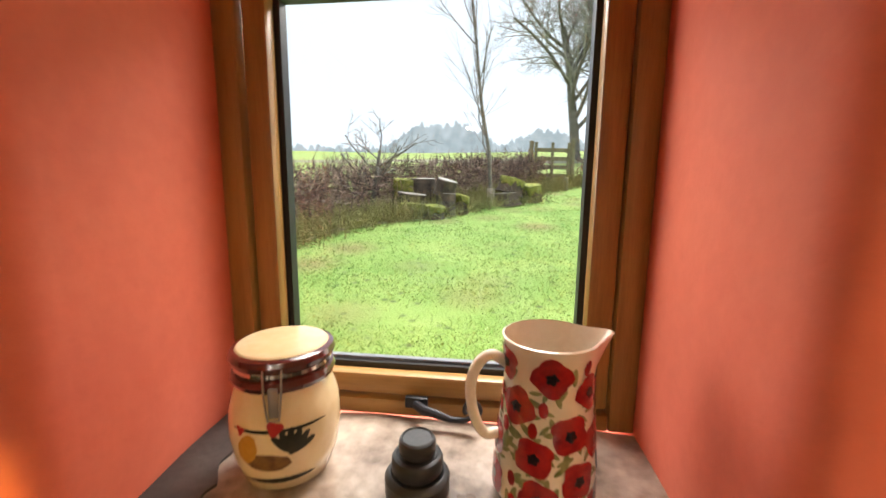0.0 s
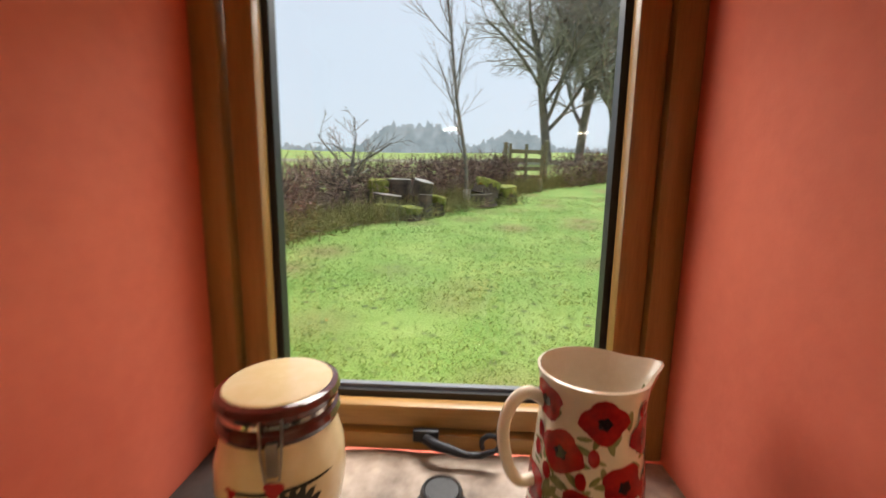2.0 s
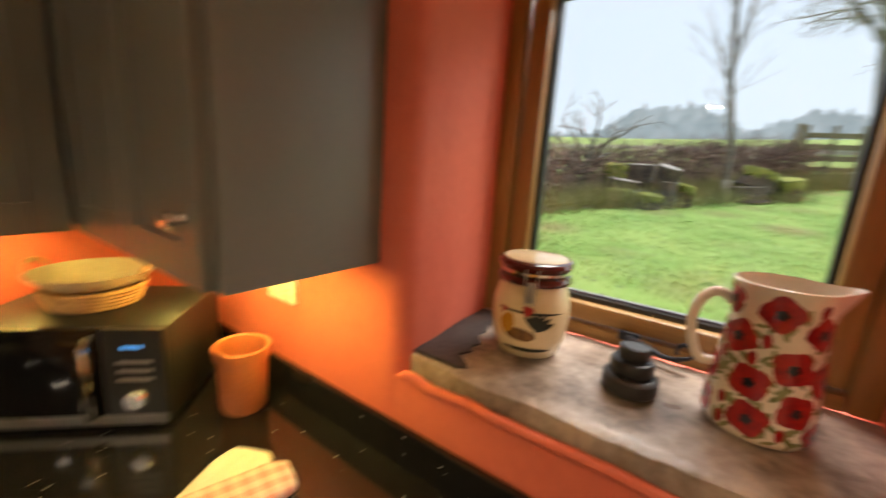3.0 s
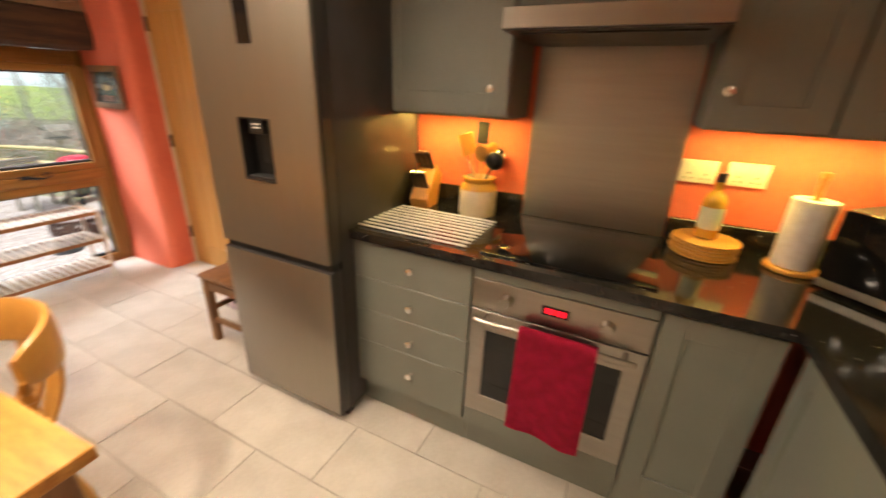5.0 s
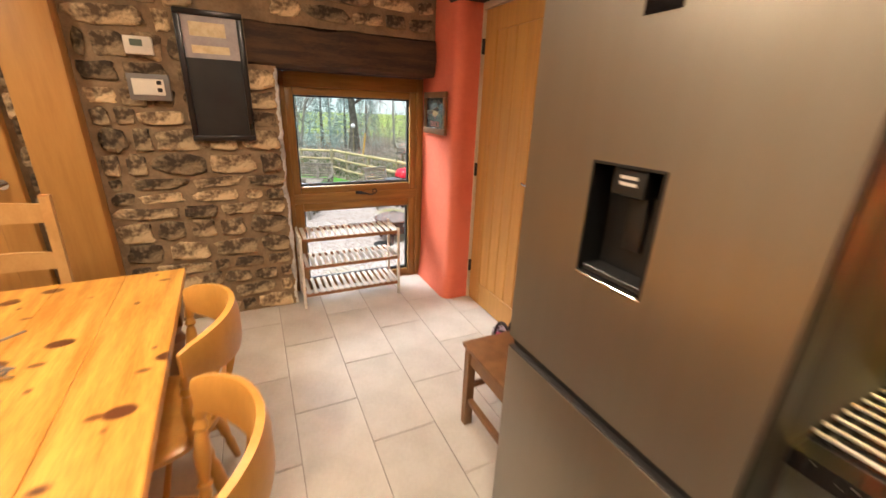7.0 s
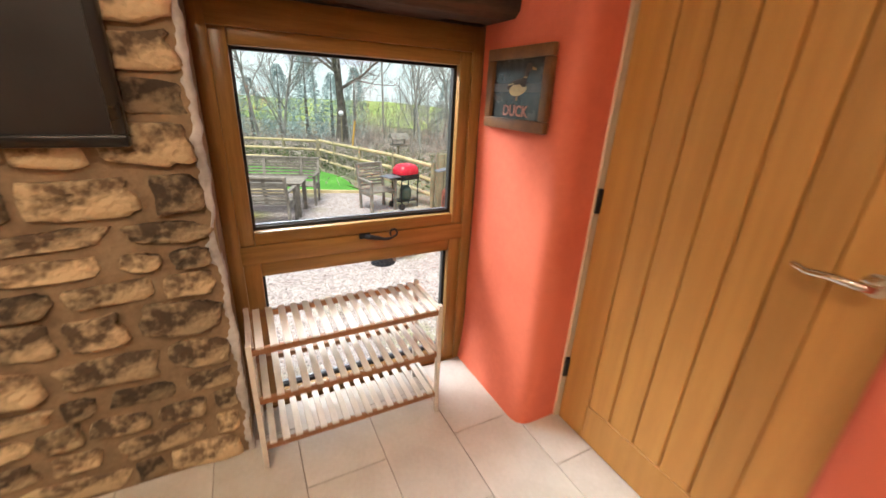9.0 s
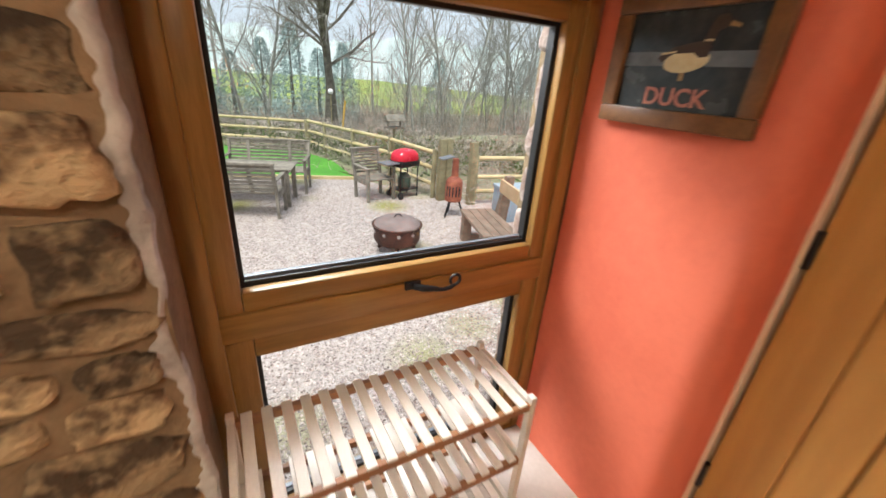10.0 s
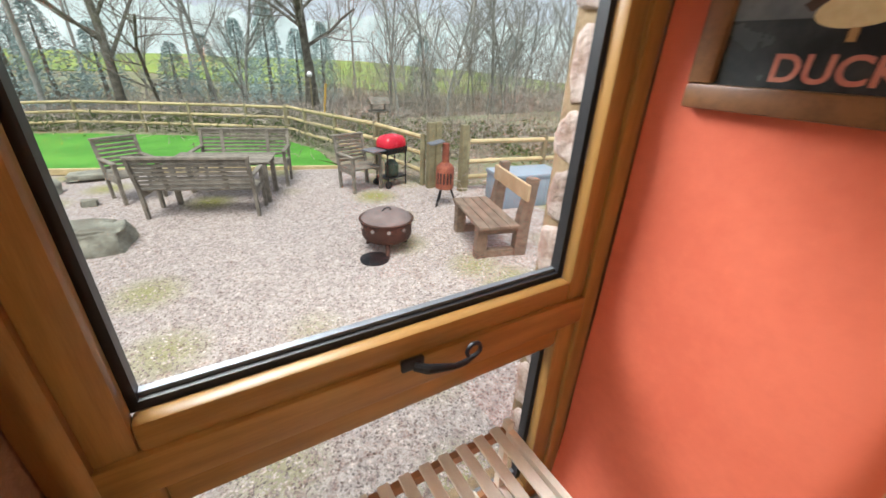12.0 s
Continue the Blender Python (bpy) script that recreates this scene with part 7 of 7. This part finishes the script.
# storage chest
sc = thing("storage_chest", -4.30, -7.78, -0.98, "blue-grey plastic garden storage chest", "chest", rz=-10)
CHEST = mat("blue_grey_plastic", (0.24, 0.31, 0.38), (0.30, 0.37, 0.44), 0.6, scale=6, bump=0.05)
part("box", box(B(), (-0.58, -0.28, 0), (0.58, 0.28, 0.50), 0.01, 2), CHEST, sc)
part("lid", box(B(), (-0.60, -0.30, 0.50), (0.60, 0.30, 0.57), 0.015, 2), CHEST, sc)
for k in range(6):
    part("rib", box(B(), (-0.50 + 0.19 * k, 0.28, 0.05), (-0.46 + 0.19 * k, 0.292, 0.47), 0.003), CHEST, sc)

# rocks by the gravel edge
ROCKM = mat("grey_green_rock", (0.16, 0.15, 0.12), (0.33, 0.33, 0.27), 0.9, scale=4, fine=30, bump=0.8, depth=0.02)
for x, y, a, b, c, s in ((1.80, -8.58, 0.42, 0.26, 0.20, 1), (2.25, -12.15, 0.36, 0.2, 0.07, 2), (2.85, -11.3, 0.28, 0.22, 0.12, 3), (2.05, -10.4, 0.10, 0.08, 0.06, 4), (3.3, -12.2, 0.3, 0.25, 0.12, 5)):
    rk = thing("rock", x, y, -0.98, "grey lichened boulder at the gravel's edge", "rock", "rocks round the gravel")
    bm = B()
    bmesh.ops.create_icosphere(bm, subdivisions=4, radius=1)
    for v in bm.verts:
        p = v.co.copy()
        f = 1 + 0.35 * wob(p, 1.1, s) + 0.12 * wob(p, 3.5, s)
        q = Vector([math.copysign(abs(t) ** 0.42, t) for t in p]) * f
        v.co = (q.x * a, q.y * b, max(-c * 0.6, q.z * c) + c * 0.6)
    part("stone", bm, ROCKM, rk, "", 60)

# woods behind the fence
WOODS = "bare trees behind the fence"
bare_tree("bare_tree", -3.95, -22, 9.5, 0.20, 41, "thick dark bare tree rising behind the lamp post", WOODS, (15, 7, 6, 4), 0.95, 0.03, 0.006, (-0.05, 0), 0.06, 0.3, (0.28, 0.55))
bare_tree("bare_tree", -4.45, -22.4, 9.5, 0.17, 43, "dark bare tree standing close to a thicker one", WOODS, (14, 7, 6, 4), 0.8, 0.03, 0.006, (-0.02, 0), 0.06, 0.4, (0.28, 0.5))
bare_tree("bare_tree", 3.0, -24, 8.0, 0.19, 47, "dark bare tree with broad forking limbs behind the lawn", WOODS, (11, 8, 6, 4), 0.75, 0.05, 0.006, (0.05, 0), 0.10, 0.3, (0.45, 0.75))
S1 = bare_tree("bare_tree", 5.4, -24, 9.5, 0.11, 53, "slim straight bare trunk leaning behind the fence", WOODS, (10, 5, 4), 0.6, 0.05, 0.006, (0.04, 0), 0.03, 0.5, (0.2, 0.35))
S2 = bare_tree("bare_tree", -0.6, -24, 8.5, 0.08, 57, "slender leaning bare tree behind the fence", WOODS, (16, 6, 5), 0.6, 0.06, 0.005, (0.10, 0), 0.05, 0.35, (0.2, 0.42))
bare_tree("bare_tree", 1.6, -24.5, 5.5, 0.08, 59, "crooked little bare tree behind the fence", WOODS, (12, 7, 5), 0.8, 0.06, 0.005, (0, 0), 0.28, 0.3, (0.3, 0.55))
S3 = bare_tree("bare_tree", -1.6, -25, 6.5, 0.075, 61, "young bare tree with many fine twigs", WOODS, (15, 7, 5), 0.7, 0.03, 0.005, (0, 0), 0.09, 0.15, (0.3, 0.6))
# lighter copy of bark and twigs, with distance haze put into the colour
PALEBARK = mat("haze_paled_bark", (0.22, 0.22, 0.20), (0.40, 0.40, 0.37), 0.95, scale=3, fine=25, bump=0.6, depth=0.02, vary=0.2)
for t in (S1, S2, S3):
    for c in t.children:
        c.data.materials[0] = PALEBARK
rnd = random.Random(77)
for k in range(22):
    q = (k + rnd.random()) / 22
    y = -rnd.uniform(19, 30)
    x = 0.3 - (-y - 2.8) * (0.40 + 0.75 * q)
    c = copy_thing((S3, S2, S3)[k % 3], pose(x, y, height(x, y) - 0.15, rnd.uniform(-5, 5), rnd.uniform(-5, 5), rnd.uniform(0, 360)))
    q = rnd.uniform(0.75, 1.15)
    c.scale = (q, q, q * rnd.uniform(0.85, 1.15))
for k in range(10):
    y = -rnd.uniform(33, 42)
    x = 0.3 + (-y - 2.8) * (0.34 - 0.085 * k)
    c = copy_thing((S1, S3)[k % 2], pose(x, y, height(x, y) - 0.2, 0, 0, rnd.uniform(0, 360)))
    q = rnd.uniform(0.9, 1.2)
    c.scale = (q, q, q)
for k, (x, y, h, wd) in enumerate(((6.6, -32, 6.0, 0.34), (8.6, -34, 6.2, 0.34), (4.9, -35, 5.0, 0.34), (1.2, -34, 4.3, 0.36), (-0.6, -36, 4.6, 0.34), (-3.9, -31, 7.2, 0.20), (-2.6, -35, 5.8, 0.26), (-6.0, -33, 5.6, 0.26), (-8.5, -36, 6.0, 0.24), (11, -36, 7.0, 0.3), (-14.5, -31, 5.5, 0.26), (-21, -29, 6.0, 0.26))):
    conifer(x, y, h, 60 + k, "blue-green conifer standing in the wood", wd)
BRUSHM = island(mat("bank_brush", (0.27, 0.22, 0.185), (0.46, 0.40, 0.345), 0.95, scale=0.8, fine=10, bump=0), 0.4, 1.5)
twig_bank("brush", [(10, -24.5), (2, -22), (-3.2, -18), (-4.6, -13), (-6.5, -11), (-14, -9)], 4.0, 1.1, 20000, 14, "tangled brown brush on the bank behind the fence", BRUSHM, 0.006, 0.75)
twig_bank("brush", [(14, -34), (0, -32), (-14, -27), (-22, -20)], 7.0, 2.0, 20000, 15, "tangled brown brush along the stream", BRUSHM, 0.010, 0.6, (0.2, 0.7))
THICKM = island(mat("thicket_stems", (0.28, 0.26, 0.235), (0.46, 0.43, 0.39), 0.95, scale=0.5, fine=10, bump=0), 0.5, 1.5)
twig_bank("thicket", [(-6, -27), (-15, -22), (-22, -14)], 7.0, 4.0, 6500, 33, "brown grey thicket of bare saplings in the wood", THICKM, 0.007, 0.4, (0.5, 1.7))
GREENB = mat("bramble_leaf", (0.05, 0.075, 0.025), (0.12, 0.15, 0.05), 0.9, scale=1.5, bump=0)
twig_bank("brambles", [(8, -23), (0, -21.5), (-4.2, -15), (-6.5, -12), (-12, -10)], 3.5, 0.7, 6000, 16, "low green brambles behind the fence", GREENB, 0.02, 0.9)

# glowing sheets for the far wooded hillside and tree line, haze painted in
def haze_glow(name, c1, c2, power):
    """Haze painted as a steady glow: soft blotches of two tones for far woods."""
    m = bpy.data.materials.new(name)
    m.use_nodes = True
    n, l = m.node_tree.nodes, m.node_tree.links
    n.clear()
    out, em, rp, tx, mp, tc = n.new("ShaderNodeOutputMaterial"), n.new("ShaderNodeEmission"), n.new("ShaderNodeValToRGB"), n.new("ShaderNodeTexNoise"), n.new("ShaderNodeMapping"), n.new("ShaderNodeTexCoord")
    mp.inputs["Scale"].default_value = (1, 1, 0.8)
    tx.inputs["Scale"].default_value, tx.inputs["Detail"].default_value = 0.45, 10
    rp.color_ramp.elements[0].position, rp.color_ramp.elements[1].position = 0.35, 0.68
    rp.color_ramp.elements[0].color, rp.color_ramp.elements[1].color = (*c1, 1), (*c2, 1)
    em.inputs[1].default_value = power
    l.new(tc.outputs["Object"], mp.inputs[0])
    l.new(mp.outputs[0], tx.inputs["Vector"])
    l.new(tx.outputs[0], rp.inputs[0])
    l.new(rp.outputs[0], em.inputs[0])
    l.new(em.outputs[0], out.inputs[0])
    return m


HILLGLOW = haze_glow("hillside_haze_glow", (0.52, 0.62, 0.63), (0.78, 0.86, 0.87), 1.5)
WOODGLOW = haze_glow("far_wood_haze_glow", (0.33, 0.39, 0.43), (0.50, 0.56, 0.61), 1.0)
bm = B()


def far(u, v):
    a = radians(-75 + 125 * u)
    top = 5.4 + 1.8 * wob((u * 9, 0, 0), 1.0) + 0.7 * wob((u * 60, 2, 0), 1.0) + 0.5 * wob((u * 200, 5, 0), 1.0)
    return (-60 * math.sin(a) * -1, -2.8 - 62 * math.cos(a), -6 + (top + 6) * v)


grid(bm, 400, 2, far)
structure("backdrop", bm, HILLGLOW, "glowing sheet for a far wooded hillside, haze painted in", "backdrop", 80)
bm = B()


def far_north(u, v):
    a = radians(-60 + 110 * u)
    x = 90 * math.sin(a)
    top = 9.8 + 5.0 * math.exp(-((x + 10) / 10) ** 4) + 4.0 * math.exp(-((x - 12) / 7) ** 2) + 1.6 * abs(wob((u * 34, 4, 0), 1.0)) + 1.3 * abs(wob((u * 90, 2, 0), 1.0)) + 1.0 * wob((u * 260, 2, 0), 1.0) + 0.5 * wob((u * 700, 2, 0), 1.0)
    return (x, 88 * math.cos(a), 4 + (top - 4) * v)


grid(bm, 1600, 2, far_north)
structure("backdrop", bm, WOODGLOW, "glowing sheet for a far tree line, haze painted in", "backdrop", 80)

# ---- pieces of the floor ----
TW, TL, TJ = 0.2995, 0.604, 0.0035
tile_mesh = None
for c in range(-3, 11):
    x0 = 0.127 + c * TW
    for r in range(-6, 6):
        y0 = -0.455 + r * TL - (0.302 if c % 2 else 0)
        xa, xb, ya, yb = max(x0, -0.715), min(x0 + TW, 3.19), max(y0, -3.33), min(y0 + TL, 1.59)
        if xb - xa < 0.03 or yb - ya < 0.03:
            continue
        full = xb - xa > TW - 0.001 and yb - ya > TL - 0.001
        if full and tile_mesh:
            ob = new("tile", tile_mesh)
            ob.parent = FLOOR
        else:
            bm = B()
            w, l = (xb - xa) / 2 - TJ / 2, (yb - ya) / 2 - TJ / 2
            box(bm, (-w, -l, -0.012), (w, l, 0.0), 0.0015)
            ob = part("tile", bm, TILE, FLOOR)
            if full:
                tile_mesh = ob.data
        ob.location = ((xa + xb) / 2, (ya + yb) / 2, 0.0004 * random.uniform(-1, 1))

# ---- stones of the rubble wall ----
STONE = mat("rubble_stone", (0.085, 0.056, 0.033), (0.45, 0.335, 0.20), 0.85, scale=11, fine=55, bump=1.0, depth=0.016, vary=0.45, lo=0.40, hi=0.62)
STONE2 = mat("pale_rubble_stone", (0.15, 0.097, 0.055), (0.62, 0.465, 0.275), 0.85, scale=8, fine=50, bump=1.0, depth=0.016, vary=0.3, lo=0.36, hi=0.54)


def rubble(w, h, d, seed):
    """One rough stone, lying in the x-z plane and standing d proud towards +y."""
    bm = B()
    n = 18
    e = 0.38 + 0.3 * ((seed * 7) % 10) / 10
    out = []
    for k in range(n):
        a = 2 * math.pi * k / n
        f = 1 + 0.30 * wob((math.cos(a), math.sin(a), seed * 3.1), 1.7)
        out.append((w / 2 * math.copysign(abs(math.cos(a)) ** e, math.cos(a)) * f, h / 2 * math.copysign(abs(math.sin(a)) ** e, math.sin(a)) * f))
    rings = []
    for q, y in ((1.0, -0.03), (1.0, d * 0.3), (0.955, d * 0.85), (0.80, d), (0.4, d * 1.02)):
        rings.append([(x * q, y + (0.012 * wob((x * 14, z * 14, seed)) if y > 0 else 0) * (1 if q < 1 else 0.5), z * q) for x, z in out])
    return ring_faces(bm, rings)


rnd = random.Random(17)


def lay(x0, x1, z0, z1, place, skip=lambda x, z, w, h: False, hs=(0.085, 0.15)):
    z = z0
    k = 0
    while z < z1 - 0.03:
        h = min(rnd.uniform(*hs), z1 - z)
        x = x0
        while x < x1 - 0.03:
            w = rnd.uniform(0.10, 0.30) * (1.0 if h > 0.1 else 1.1)
            if x1 - x - w < 0.08:
                w = x1 - x
            if not skip(x, z, w, h):
                ww, hh = w - rnd.uniform(0.012, 0.04), h - rnd.uniform(0.012, 0.034)
                ob = part("stone", rubble(ww, hh, rnd.uniform(0.008, 0.026), rnd.random() * 50), STONE if rnd.random() < 0.66 else STONE2, SOUTH, "", 70)
                ob.matrix_world = place(x + w / 2, z + h / 2, rnd.uniform(-5, 5))
            x += w
        z += h


lay(0.595, 1.545, 0.0, 2.34, lambda x, z, r: pose(x, -3.135, z, 0, r, 0), lambda x, z, w, h: z + h > 1.59 and z < 1.86 and x < 0.74)
lay(-0.46, 0.60, 1.87, 2.34, lambda x, z, r: pose(x, -3.135, z, 0, r, 0))
lay(1.80, 1.86, 0.0, 2.34, lambda x, z, r: pose(x, -3.135, z, 0, r, 0))
# outer reveal beside the low window
OUTST = mat("pink_sandstone", (0.24, 0.155, 0.125), (0.46, 0.37, 0.33), 0.9, scale=10, fine=60, bump=0.9, depth=0.012, vary=0.25)
keep = STONE, STONE2
STONE = STONE2 = OUTST
lay(-3.575, -3.43, -1.0, 1.83, lambda y, z, r: Matrix.Translation((-0.475, y, z)) @ Matrix.Rotation(radians(-90), 4, "Z") @ Matrix.Rotation(radians(r), 4, "Y"), hs=(0.12, 0.20))
STONE, STONE2 = keep
# mortared return of the stone beside the window, with a ragged pale render edge
bm = B()
rings = []
for k in range(81):
    z = 1.6 * k / 80
    a = 0.022 * wob((z, 1, 0), 5) + 0.012 * wob((z, 4, 0), 16)
    rings.append([(0.600, -3.335, z), (0.583, -3.332, z), (0.585 + a * 0.3, -3.22, z), (0.584 + a * 0.6, -3.14, z), (0.602, -3.136, z)])
ring_faces(bm, rings)
structure("trim_stone_return", bm, MORTAR, "mortared return of the stone wall beside the window", "trim", 60)
bm = B()
rings = []
for k in range(321):
    z = 1.595 * k / 320
    a = 0.022 * wob((z, 1, 0), 5) + 0.012 * wob((z, 4, 0), 16)
    jag = 0.6 * wob((z, 8, 0), 9) + 0.35 * wob((z, 2, 0), 40)
    wf = 0.006 + 0.045 * max(0, 0.30 + jag)
    wr = 0.008 + 0.050 * max(0, 0.25 + 0.7 * wob((z, 6, 0), 8) + 0.35 * wob((z, 5, 0), 45))
    h = 0.006 + 0.004 * wob((z, 3, 0), 30)
    x, y = 0.586 + a * 0.6, -3.136
    rings.append([(x + wf, y - 0.004, z), (x + wf * 0.85, y + h * 0.6, z), (x + wf * 0.4, y + h, z), (x - h * 0.4, y + h * 0.5, z), (x - h, y - wr * 0.4, z), (x - h * 0.5, y - wr * 0.85, z), (x + 0.004, y - wr, z), (x + 0.006, y - 0.006, z)])
ring_faces(bm, rings)
structure("trim_render_edge", bm, mat("pale_lime_render", (0.36, 0.33, 0.31), (0.62, 0.60, 0.58), 0.85, scale=9, fine=50, bump=0.8, depth=0.008), "ragged pale lime render along the stone edge", "trim", 60)
